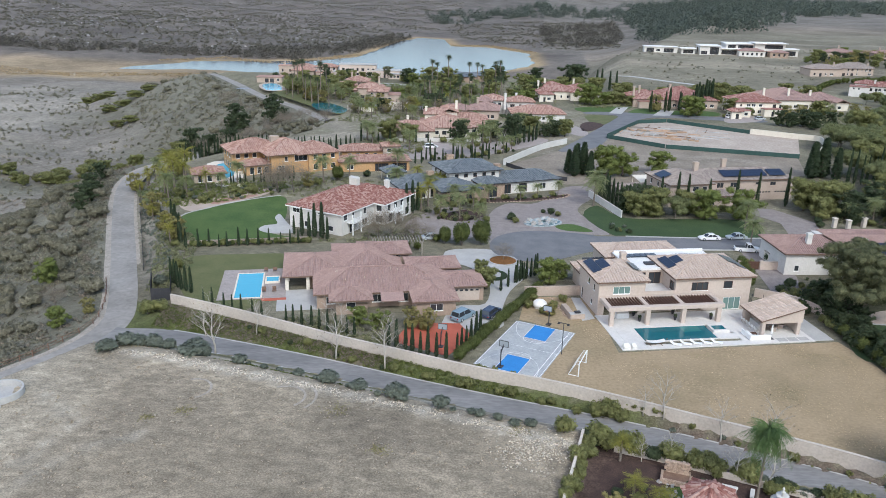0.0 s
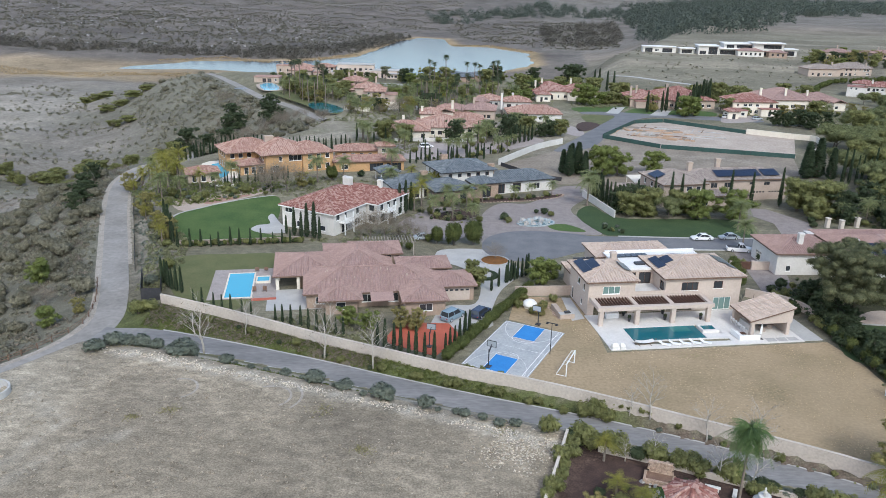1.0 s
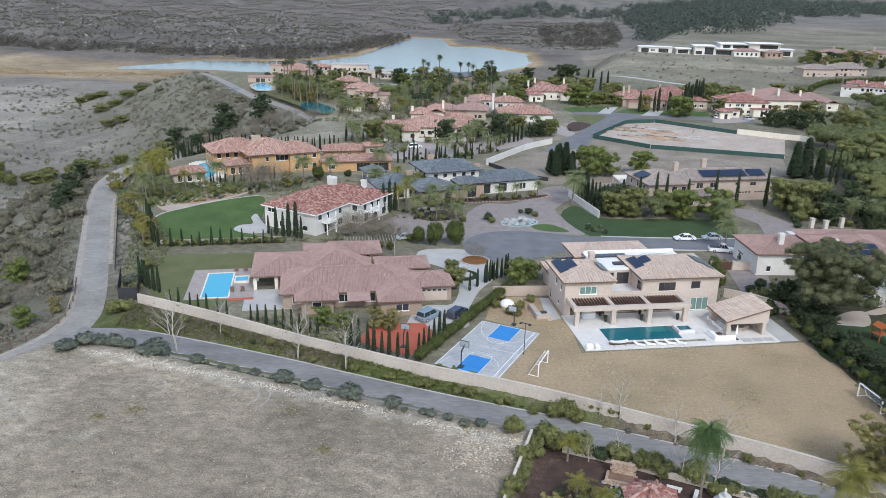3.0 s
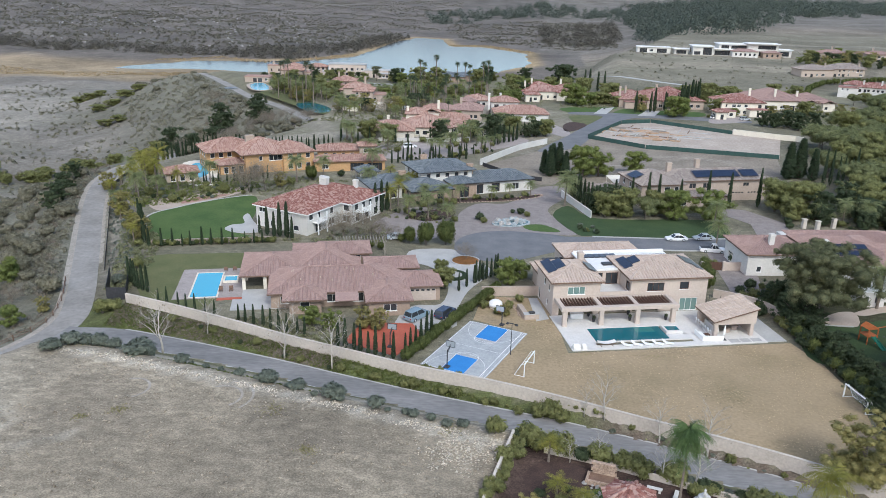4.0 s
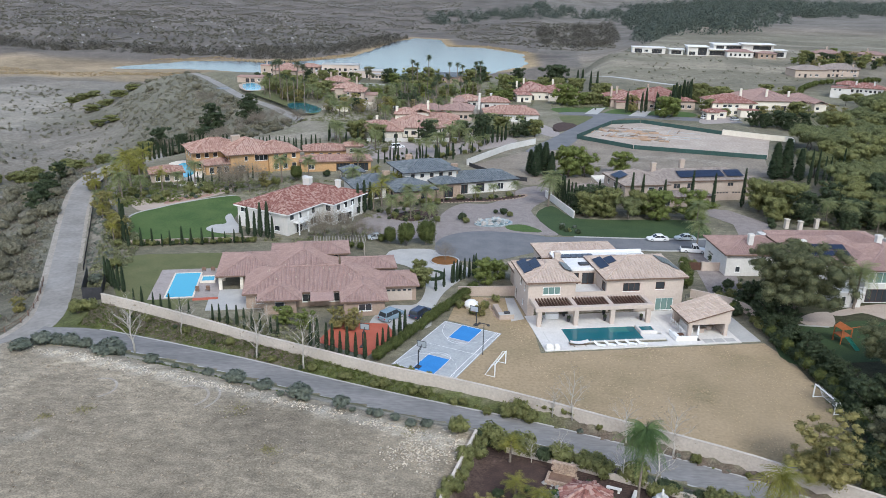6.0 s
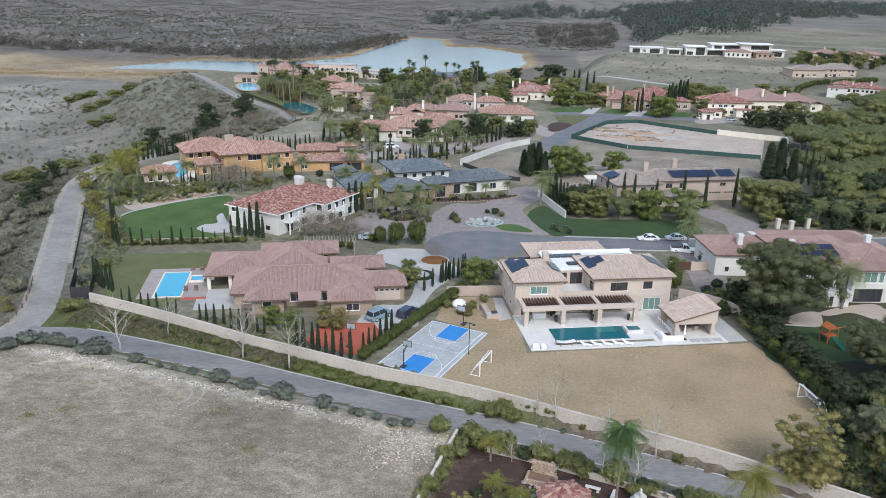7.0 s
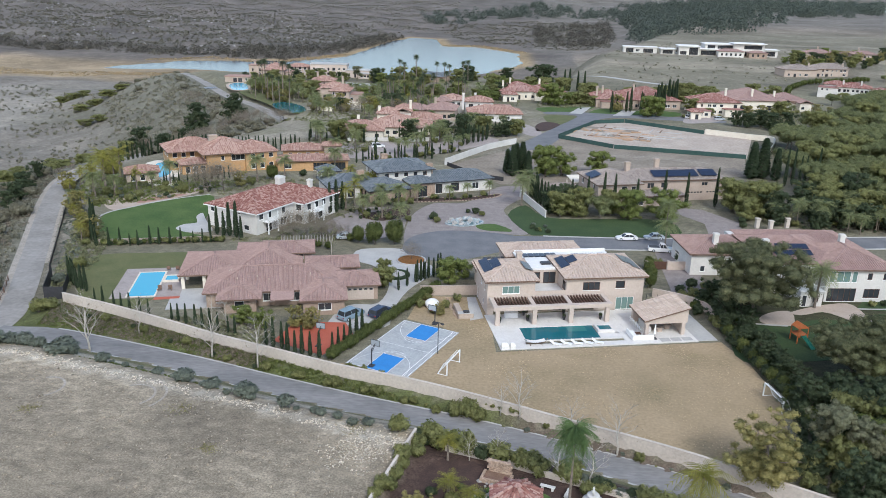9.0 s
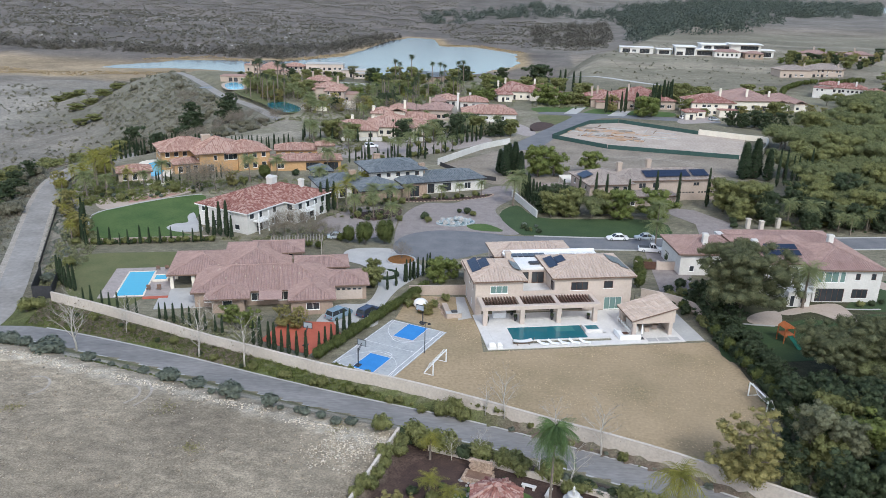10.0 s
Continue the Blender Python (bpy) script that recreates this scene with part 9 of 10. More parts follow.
def stool(u, v):
    x, y = at_terrace(u, v)
    r = thing("bar_stool", x, y, 0.15, 10, "white bar stool at the cabana counter", "stool", "stools at the bar")
    part("seat", Geo().box(-0.22, -0.22, 0.68, 0.22, 0.22, 0.76, 0.02), M_WHITEPAINT, r)
    part("backrest", Geo().box(-0.24, -0.22, 0.76, -0.19, 0.22, 1.15, 0.015), M_WHITEPAINT, r)
    for a in (-0.18, 0.18):
        for b in (-0.18, 0.18):
            part("leg", Geo().box(a - 0.02, b - 0.02, 0, a + 0.02, b + 0.02, 0.68), M_WHITEPAINT, r)


for k in range(6):
    stool(24.2, -9.6 + 0.85 * k)
x, y = at_terrace(25.6, -12.0)
r = thing("parasol", x, y, 0.15, 10, "closed white parasol on a pole", "parasol")
part("pole", Geo().tube([(0, 0, 0), (0, 0, 2.7)], 0.035, 6), M_METALDARK, r)
part("canopy", Geo().lathe([(0.06, 0.8), (0.2, 0.9), (0.17, 1.7), (0.05, 2.6)], 10), M_WHITEPAINT, r)
part("base", Geo().box(-0.4, -0.4, 0, 0.4, 0.4, 0.08, 0.02), M_METALDARK, r)
x, y = at_terrace(2.9, -1.9)
r = thing("outdoor_bar", x, y, 0.15, 10, "white rounded bar counter under the pergola", "bar")
part("body", Geo().box(0, 0, 0, 2.2, 0.8, 1.0, 0.08), M_WHITEPAINT, r)
part("counter_top", Geo().box(-0.08, -0.08, 1.0, 2.28, 0.88, 1.07, 0.02), M_DECK, r)
# tables inside the cabana
for u, v in ((27.6, -9.3), (29.3, -8.4)):
    x, y = at_terrace(u, v)
    r = thing("dining_table", x, y, 0.15, 10, "pale stone table under the cabana roof", "table", "cabana tables")
    part("tabletop", Geo().box(-0.7, -0.45, 0.7, 0.7, 0.45, 0.78, 0.02), M_SAND, r)
    part("pedestal", Geo().box(-0.4, -0.25, 0, 0.4, 0.25, 0.7, 0.02), M_SAND, r)


def planter(u, v, h=0.7):
    x, y = at_terrace(u, v)
    r = thing("planter", x, y, 0.15, 0, "tall dark pot with a clipped shrub", "planter", "terrace planters")
    part("pot", Geo().lathe([(0.18, 0), (0.28, h * 0.7), (0.3, h), (0.24, h), (0.22, h - 0.06)], 10), M_METALDARK, r, smooth=True)
    child("foliage", leaf_mesh("foliage", [(0, 0, h + 0.25, 0.3, 0.3, 0.3)], 120, 0.12, L_DARK, 5), r)


for u, v in ((1.5, -3.6), (6.5, -3.2), (7.95, -3.3), (12.9, -3.3), (14.4, -3.3), (19.3, -3.6), (6.4, -0.8), (13.6, -0.8)):
    planter(u, v)
# white covers and gear at the terrace corner
for u, v, w in ((0.4, -12.9, 1.3), (1.6, -13.0, 0.9)):
    x, y = at_terrace(u, v)
    r = thing("covered_chair", x, y, 0.15, 20, "chair under a white dust cover", "chair", "covered chairs")
    part("cover", Geo().loft([(-w / 2, -0.4, w / 2, 0.4, 0), (-w / 2.2, -0.36, w / 2.2, 0.36, 0.4), (-w / 3, 0.1, w / 3, 0.34, 0.75)]), M_CANVAS, r)


def hoop(x, y, rz, label, h=3.05, group="basketball hoops"):
    """A basketball hoop: pole, arm, board, ring."""
    r = thing("basketball_hoop", x, y, 0.03, rz, label, "basketball hoop", group)
    part("base", Geo().box(-0.4, -0.5, 0, 0.4, 0.4, 0.16, 0.03), M_METALDARK, r)
    part("pole", Geo().tube([(0, 0, 0.1), (0, 0, h - 0.2)], 0.09, 8), M_METALDARK, r)
    part("arm", Geo().tube([(0, 0, h - 0.4), (0, 1.0, h + 0.2)], 0.06, 6).tube([(0, 0, h - 0.8), (0, 1.0, h - 0.1)], 0.05, 6), M_METALDARK, r)
    b = part("backboard", Geo().box(-0.7, 1.0, h - 0.15, 0.7, 1.05, h + 0.75, 0.01), M_BOARD, r)
    part("board_frame", Geo().box(-0.75, 0.98, h - 0.2, 0.75, 1.07, h - 0.14).box(-0.75, 0.98, h + 0.73, 0.75, 1.07, h + 0.8).box(-0.75, 0.98, h - 0.14, -0.69, 1.07, h + 0.73).box(0.69, 0.98, h - 0.14, 0.75, 1.07, h + 0.73), M_METALDARK, b)
    ring = [(0.23 * math.cos(k * 0.5236), 1.32 + 0.23 * math.sin(k * 0.5236), h) for k in range(13)]
    part("ring", Geo().tube(ring, 0.015, 4), M_REDCOURT, b)
    return r


def sports_court():
    W, D = 10.4, 18.0
    base = thing("sports_court", 12.65, 110.15, 0, -24.8, "grey painted sports court with blue keys", "court", kind="structure")
    part("slab", Geo().box(-W / 2, -D / 2, -0.1, W / 2, D / 2, 0.06, 0.01), M_COURTGREY, base)
    for y0, y1 in ((D / 2 - 5.5, D / 2 - 0.15), (-D / 2 + 0.15, -D / 2 + 5.5)):
        part("blue_key", Geo().box(-1.8, y0, 0.05, 1.8, y1, 0.064), M_COURTBLUE, base)
    line = Geo()
    def stroke(pts, w=0.06):
        for (ax, ay), (bx, by) in zip(pts, pts[1:]):
            d = Vector((bx - ax, by - ay, 0)).normalized()
            n = Vector((-d.y, d.x, 0)) * w / 2
            e = d * w / 2
            a, b = Vector((ax, ay, 0.069)) - e, Vector((bx, by, 0.069)) + e
            line.add([a - n, b - n, b + n, a + n], [(0, 1, 2, 3)])
    e = 0.18
    stroke([(-W / 2 + e, -D / 2 + e), (W / 2 - e, -D / 2 + e), (W / 2 - e, D / 2 - e), (-W / 2 + e, D / 2 - e), (-W / 2 + e, -D / 2 + e)], 0.08)
    stroke([(-W / 2 + e, 0), (W / 2 - e, 0)])
    for s in (1, -1):
        y0 = s * (D / 2 - 0.15)
        y1 = s * (D / 2 - 5.5)
        stroke([(-1.85, y0), (-1.85, y1), (1.85, y1), (1.85, y0)])
        stroke([(1.85 * math.cos(a), y1 - s * 1.5 * math.sin(a)) for a in np.linspace(0, math.pi, 13)])
        stroke([(4.6 * math.cos(a), y0 - s * 6.3 * math.sin(a)) for a in np.linspace(0, math.pi, 19)], 0.055)
    part("court_line", line, M_WHITEPAINT, base)
    part("edge_rail", Geo().box(W / 2 - 1.0, -D / 2 + 0.3, 0.06, W / 2 - 0.9, D / 2 - 0.3, 0.065), M_WHITEPAINT, base)


sports_court()
hoop(8.2, 103.5, -24.8, "black basketball hoop with clear board on the court")
hoop(17.0, 119.2, 155.2, "black basketball hoop at the court's far end")
patch("red_court", [(-8.4, 110.8), (-6.4, 118.4), (2.0, 118.6), (4.2, 113.5), (0.2, 106.4)], 0.05, M_REDCOURT, "faded red painted play court", "court")
hoop(-0.9, 109.6, -12, "white-framed basketball hoop on the red court", 2.7)
r = thing("light_pole", 17.9, 108.3, 0.03, -25, "slim dark floodlight pole with a cross arm", "light pole")
part("pole", Geo().tube([(0, 0, 0), (0, 0, 5.2)], [0.07, 0.05], 8), M_METALDARK, r)
part("cross_arm", Geo().box(-0.9, -0.05, 5.2, 0.9, 0.05, 5.3), M_METALDARK, r)
for a in (-0.75, 0.75):
    part("floodlight", Geo().box(a - 0.2, -0.25, 5.06, a + 0.2, 0.1, 5.2, 0.02), M_METALDARK, r)


def goal(x, y, rz, label):
    """A football goal: posts, crossbar, stays and a net of cords."""
    r = thing("football_goal", x, y, 0.03, rz, label, "goal", "football goals")
    for a in (-2.4, 2.4):
        part("post", Geo().box(a - 0.07, -0.07, 0, a + 0.07, 0.07, 2.0, 0.01), M_WHITEPAINT, r)
        part("stay", Geo().tube([(a, 0, 2.0), (a, 0.5, 1.95), (a, 1.5, 0.05)], 0.05, 5), M_WHITEPAINT, r)
        part("side_bar", Geo().tube([(a, 0, 0.05), (a, 1.5, 0.05)], 0.05, 5), M_WHITEPAINT, r)
    part("crossbar", Geo().box(-2.47, -0.07, 2.0, 2.47, 0.07, 2.14, 0.01), M_WHITEPAINT, r)
    part("rear_bar", Geo().tube([(-2.4, 1.5, 0.05), (2.4, 1.5, 0.05)], 0.05, 5), M_WHITEPAINT, r)
    n = Geo()
    for k in range(17):
        a = -2.4 + 0.3 * k
        n.tube([(a, 0, 2.05), (a, 0.5, 1.95), (a, 1.5, 0.08)], 0.012, 3, False)
    for k in range(7):
        t = k / 7
        n.tube([(-2.4, 0.5 + t, 1.95 - 1.87 * t), (2.4, 0.5 + t, 1.95 - 1.87 * t)], 0.012, 3, False)
    part("net", n, M_CANVAS, r)


goal(20.4, 103.4, 68, "white tubular football goal on the dry lawn")
goal(64.9, 96.3, -80, "white and blue-grey football goal before dark shrubs")

# side yard
r = thing("dome_cover", 16.2, 126.6, 0.03, 0, "white rounded dome cover in the side yard", "dome")
part("dome", Geo().lathe([(1.15, 0.25), (1.32, 0.6), (1.2, 1.0), (0.8, 1.35), (0.3, 1.5), (0.02, 1.52)], 18), M_CANVAS, r, smooth=True)
part("skirt", Geo().lathe([(1.0, 0), (1.1, 0.26), (0.9, 0.27)], 18), M_WHITEPAINT, r)
r = thing("barbecue_island", 21.0, 121.6, 0.03, 12, "sandy stone barbecue counter in the side yard", "barbecue")
part("counter", Geo().box(0, 0, 0, 2.6, 1.0, 0.92, 0.03), M_SAND, r)
part("side_counter", Geo().box(0, 1.0, 0, 0.9, 5.0, 0.9, 0.03), M_SAND, r)
part("worktop", Geo().box(-0.06, -0.06, 0.92, 2.66, 1.06, 0.98, 0.01), M_CONCRETE, r)
part("grill", Geo().box(0.9, 0.15, 0.98, 1.9, 0.85, 1.3, 0.06), M_METALDARK, r)
patch("side_path", [(23.0, 121.2), (25.3, 122.4), (24.0, 131.6), (22.4, 131.6)], 0.05, M_CONCRETE, "grey stepping path beside the house", "path")
rng_s = random.Random(8)
stone = Geo().lathe([(0.24, 0), (0.27, 0.05), (0.2, 0.09)], 7).me("stone", M_STONE)
path = thing("stone_edging", 18.6, 122.8, 0.03, 0, "row of pale stones edging the yard", "edging")
for k in range(22):
    child("stone", stone, path, pose(0.1 * k + 0.15 * math.sin(k), 8.2 - 0.42 * k + rng_s.uniform(-0.1, 0.1), 0, 0, 0, 40 * k))
r = thing("garden_gate", 19.0, 132.6, 0, 6, "dark timber gate in the yard wall", "gate")
part("leaf", Geo().box(0, -0.2, 0, 1.3, -0.12, 1.9, 0.01), M_WOODDARK, r)
r = thing("trampoline", *at_terrace(30.2, -0.6), 0, 0, "dark blue round trampoline with net poles", "trampoline")
part("mat", Geo().lathe([(1.9, 0.8), (2.0, 0.9), (1.9, 0.92)], 20), M_SOLAR, r)
for k in range(6):
    a = k * 1.0472
    part("pole", Geo().tube([(2 * math.cos(a), 2 * math.sin(a), 0), (2 * math.cos(a), 2 * math.sin(a), 2.5)], 0.04, 5), M_METALDARK, r)

# pool of the tiled house
base = thing("pool_deck", -37.0, 132.6, 0, 11, "tan tiled pool deck with red brick edge", "deck", kind="structure")
part("paving", Geo().box(-5.6, -6.6, -0.05, 6.5, 8.6, 0.1, 0.01), M_PAVERPALE, base)
part("paved_yard", Geo().box(5.0, -12.5, -0.05, 14.5, -3.0, 0.085, 0.01), M_CONCRETE, base)
part("brick_edge", Geo().box(2.2, -7.6, -0.05, 6.6, -6.6, 0.11, 0.01), M_REDCOURT, base)
r = thing("swimming_pool", -37.0, 132.6, 0.1, 11, "bright blue rectangular swimming pool", "pool")
part("water", Geo().box(-2.6, -6.0, -0.05, 2.0, 6.2, 0.03), M_POOLBLUE, r)
part("coping", Geo().box(-2.9, -6.3, -0.05, 2.3, -6.0, 0.08, 0.02).box(-2.9, 6.2, -0.05, 2.3, 6.5, 0.08, 0.02).box(-2.9, -6.0, -0.05, -2.6, 6.2, 0.08, 0.02).box(2.0, -6.0, -0.05, 2.3, 6.2, 0.08, 0.02), M_CREAM, r)
r = thing("spa_pool", -37.0, 132.6, 0.1, 11, "small raised spa with light blue water", "spa")
part("rim", Geo().box(2.5, 0.6, -0.05, 5.3, 0.9, 0.4, 0.02).box(2.5, 3.3, -0.05, 5.3, 3.6, 0.4, 0.02).box(2.5, 0.9, -0.05, 2.8, 3.3, 0.4, 0.02).box(5.0, 0.9, -0.05, 5.3, 3.3, 0.4, 0.02), M_CREAM, r)
part("water", Geo().box(2.8, 0.9, 0.0, 5.0, 3.3, 0.3), M_POOLBLUE, r)


def patio_chair(x, y, rz):
    r = thing("patio_chair", x, y, 0.1, rz, "dark woven patio chair beside the pool", "chair", "patio chairs")
    part("seat", Geo().box(-0.35, -0.35, 0.3, 0.35, 0.35, 0.42, 0.03), M_WOODBROWN, r)
    part("backrest", Geo().box(-0.35, 0.28, 0.42, 0.35, 0.38, 0.95, 0.03), M_WOODBROWN, r)
    for a in (-0.3, 0.3):
        for b in (-0.3, 0.3):
            part("leg", Geo().box(a - 0.03, b - 0.03, 0, a + 0.03, b + 0.03, 0.3), M_WOODBROWN, r)


for x, y, rz in ((-33.8, 129.6, 10), (-32.0, 130.0, 10), (-36.0, 140.2, 190), (-34.3, 140.5, 190)):
    patio_chair(x, y, rz)
# other pools
patch("villa_pool", rounded([(-69.0, 362.1), (-62.1, 365.3), (-51.8, 351.2), (-50.3, 339.7), (-56.0, 337.0), (-65.0, 348.6)], 3), 0.08, M_POOLTEAL, "dark blue-green pool below the terrace villa", "pool")
patch("lake_villa_pool", rounded([(-109, 428), (-103, 434), (-94, 410), (-101, 406)], 3), 0.1, M_POOLBLUE, "turquoise pool beside the lakeside villa", "pool")
patch("lake_villa_deck", rounded([(-111, 428), (-104, 437), (-92, 410), (-101, 404)], 3), 0.06, M_SAND, "sandy deck round a turquoise pool", "deck")
for x, y in ((-105.6, 386.5), (-120.5, 420.4)):
    r = thing("ground_solar_array", x, y, G(x, y) + 0.3, 28, "dark solar panels laid on the slope below the pool", "solar array", "slope solar arrays")
    for i in range(6):
        for j in range(3):
            part("solar_panel", Geo().box(1.1 * i, 1.75 * j, 0, 1.1 * i + 1.04, 1.75 * j + 1.7, 0.06, 0.01), M_SOLARDARK, r)
patch("ochre_pool_deck", rounded([(-77, 232), (-67, 236), (-61, 214), (-58, 206), (-66, 206)], 4), 0.05, M_CREAM, "cream deck round the villa's pool", "deck")
patch("ochre_pool", rounded([(-73.5, 231), (-69, 232), (-65, 219), (-66.5, 214), (-70, 220)], 4), 0.12, M_POOLBLUE, "bright blue winding pool of the ochre villa", "pool")
patch("ochre_terrace", rounded([(-64.5, 180), (-58, 187.6), (-50.4, 197.6), (-48, 207), (-58, 200), (-62, 194), (-70, 188)], 4), 0.05, M_SAND, "curving sandy terrace above the lawn", "terrace")
patch("red_terrace", rounded([(-61, 186.5), (-55, 192.5), (-52, 197), (-57, 195), (-61.5, 190.5)], 4), 0.075, M_BRICK, "small faded red brick terrace", "terrace")
patch("white_house_patio", rounded([(-44.4, 167.0), (-43.7, 170.2), (-41.2, 171.8), (-42.9, 176.7), (-42.4, 179.7), (-39.6, 173.8), (-35.7, 166.2), (-38.6, 164.6), (-41.7, 164.7)], 4), 0.075, M_CONCRETE, "pale round-edged patio beside the white house", "patio")
patch("neighbour_patio", rounded([(87.2, 133.2), (93.0, 134.7), (93.9, 131.3), (93.7, 128.3), (94.0, 125.8), (95.8, 123.8), (98.2, 122.4), (97.1, 120.2), (94.6, 121.5), (91.7, 123.8), (90.2, 126.2), (88.5, 128.7), (86.5, 130.2), (82.0, 128.5), (80.7, 129.7)], 3), 0.06, M_SAND, "sandy flagstone patio and winding path", "patio")
for line_ in ([(93.8, 132.2), (96.5, 132.2), (100.3, 132.6)], [(95.3, 129.5), (94.5, 127.5), (93.0, 126.1), (92.5, 127.3)], [(101.9, 141.9), (104.1, 143.7), (104.3, 144.9)], [(70.1, 124.0), (73.7, 123.7), (77.6, 123.4)]):
    ribbon("garden_kerb", smooth_line(line_, 1.0), (-0.15, 0.15), 0.14, M_CONCRETE, "pale winding kerb in the neighbour's garden", "kerb")
patch("neighbour_walk", [(101.8, 147), (106, 150), (113, 140), (113, 136), (108, 141)], 0.055, M_SAND, "sandy path beside the neighbour's house", "path")


# ---- vehicles ----
def paint(name, rgb):
    return material(name, tuple(0.9 * c for c in rgb), rgb, 0.8, 0.25, 0.0, 6, spec=0.6, grime=0.04)


M_CARWHITE = paint("white_car_paint", (0.75, 0.75, 0.74))
M_CARSILVER = paint("silver_car_paint", (0.42, 0.46, 0.48))
M_CARBLUE = paint("steel_blue_car_paint", (0.17, 0.27, 0.36))
M_CARDARK = paint("dark_blue_car_paint", (0.03, 0.04, 0.07))
M_CARTEAL = paint("pale_blue_car_paint", (0.2, 0.28, 0.33))
M_TYRE = material("tyre_rubber", (0.02, 0.02, 0.02), (0.035, 0.035, 0.035), 3, 0.8, 0.05, 6)
M_LAMPCLEAR = glass_material("lamp_lens", (0.5, 0.52, 0.55), 0.1)
M_LAMPRED = glass_material("red_lamp_lens", (0.3, 0.02, 0.02), 0.15)


def car(name, label, x, y, rz, length, width, h, kind, mat):
    """A parked car: body, glazed cabin, roof, wheels and lamps."""
    r = thing(name, x, y, 0.055, rz, label, "car" if kind != "pickup" else "pickup truck", "parked cars")
    L, w = length / 2, width / 2
    deck = h * (0.58 if kind == "sedan" else 0.56)
    def shell(sections, mat_, nm):
        g = Geo()
        v = []
        for X, zl, zh, hw in sections:
            v += [(X, -hw, zl), (X, hw, zl), (X, hw * 0.97, zh - 0.06), (X, hw * 0.88, zh), (X, -hw * 0.88, zh), (X, -hw * 0.97, zh - 0.06)]
        f = [(0, 1, 2, 3, 4, 5)]
        for k in range(len(sections) - 1):
            a = 6 * k
            f += [(a + j, a + 6 + j, a + 6 + (j + 1) % 6, a + (j + 1) % 6) for j in range(6)]
        a = 6 * (len(sections) - 1)
        f.append(tuple(a + j for j in (5, 4, 3, 2, 1, 0)))
        g.add(v, f)
        return part(nm, g, mat_, r, smooth=False)
    hood = deck * (0.93 if kind == "sedan" else 0.97)
    tail = deck if kind != "pickup" else deck * 0.98
    shell([(-L, 0.42, tail * 0.9, w * 0.9), (-L + 0.12, 0.26, tail, w * 0.97), (-0.2 * L, 0.22, deck, w), (0.4 * L, 0.22, deck, w), (0.86 * L, 0.26, hood * 0.93, w * 0.95), (L, 0.36, hood * 0.78, w * 0.84)], mat, "body")
    if kind == "sedan":
        cab = (-0.72, -0.38, 0.12, 0.46)
    elif kind == "pickup":
        cab = (-0.12, -0.06, 0.24, 0.44)
    else:
        cab = (-0.95, -0.84, 0.18, 0.48)
    g = Geo()
    b0, t0, t1, b1 = (c * L for c in cab)
    wl, wt = w * 0.9, w * 0.74
    zt = h - 0.05
    g.add([(b0, -wl, deck - 0.03), (b1, -wl, deck - 0.03), (b1, wl, deck - 0.03), (b0, wl, deck - 0.03), (t0, -wt, zt), (t1, -wt, zt), (t1, wt, zt), (t0, wt, zt)],
          [(0, 1, 5, 4), (1, 2, 6, 5), (2, 3, 7, 6), (3, 0, 4, 7), (4, 5, 6, 7)])
    part("cabin_glass", g, M_GLASS, r)
    part("roof_panel", Geo().loft([(t0 - 0.08, -wt - 0.04, t1 + 0.06, wt + 0.04, zt - 0.03), (t0 - 0.02, -wt + 0.02, t1, wt - 0.02, zt + 0.05)]), mat, r)
    for s in (-1, 1):
        p0, p1 = Vector(((t0 + t1) / 2, s * (wt + 0.01), zt)), Vector(((b0 + b1) / 2, s * (wl + 0.012), deck))
        part("door_pillar", Geo().tube([p0, p1], 0.05, 4), mat, r)
        part("windscreen_pillar", Geo().tube([(t1, s * wt, zt), (b1, s * wl, deck)], 0.045, 4), mat, r)
        part("rear_pillar", Geo().tube([(t0, s * wt, zt), (b0, s * wl, deck)], 0.06, 4), mat, r)
        part("headlight", Geo().box(L - 0.16, s * w * 0.66 - 0.16, hood * 0.62, L - 0.02, s * w * 0.66 + 0.16, hood * 0.76, 0.02), M_LAMPCLEAR, r)
        part("tail_light", Geo().box(-L - 0.01, s * w * 0.72 - 0.12, tail * 0.62, -L + 0.1, s * w * 0.72 + 0.12, tail * 0.84, 0.02), M_LAMPRED, r)
        for X in (-0.6 * L, 0.62 * L):
            wh = part("wheel", Geo().tube([(0, -0.11, 0), (0, 0.11, 0)], 0.33, 14), M_TYRE, r, m=pose(X, s * (w - 0.1), 0.33))
            part("rim", Geo().tube([(0, -0.115, 0), (0, 0.115, 0)], 0.2, 10), M_LAMPCLEAR, wh)
    if kind == "pickup":
        part("cargo_bed", Geo().box(-L + 0.14, -w * 0.82, deck - 0.02, -0.14 * L, w * 0.82, deck + 0.012), M_METALDARK, r)
    return r


car("white_sedan", "white sedan parked at the kerb", 58.9, 169.2, 185, 4.9, 1.85, 1.45, "sedan", M_CARWHITE)
car("silver_sedan", "grey-green sedan parked at the kerb", 65.4, 170.3, 186, 4.7, 1.8, 1.45, "sedan", M_CARSILVER)
car("white_pickup", "white pickup with open bed in front of the gate", 64.9, 161.5, -6, 5.6, 1.95, 1.85, "pickup", M_CARWHITE)
car("blue_suv", "steel blue estate car beside a pickup", 72.0, 162.4, 4, 4.8, 1.9, 1.65, "suv", M_CARBLUE)
car("pale_suv", "pale blue off-road car on the drive", 2.6, 120.8, 52, 4.9, 1.95, 1.85, "suv", M_CARTEAL)
car("dark_suv", "dark blue car beside the hedge", 7.4, 122.4, 60, 4.8, 1.9, 1.6, "suv", M_CARDARK)
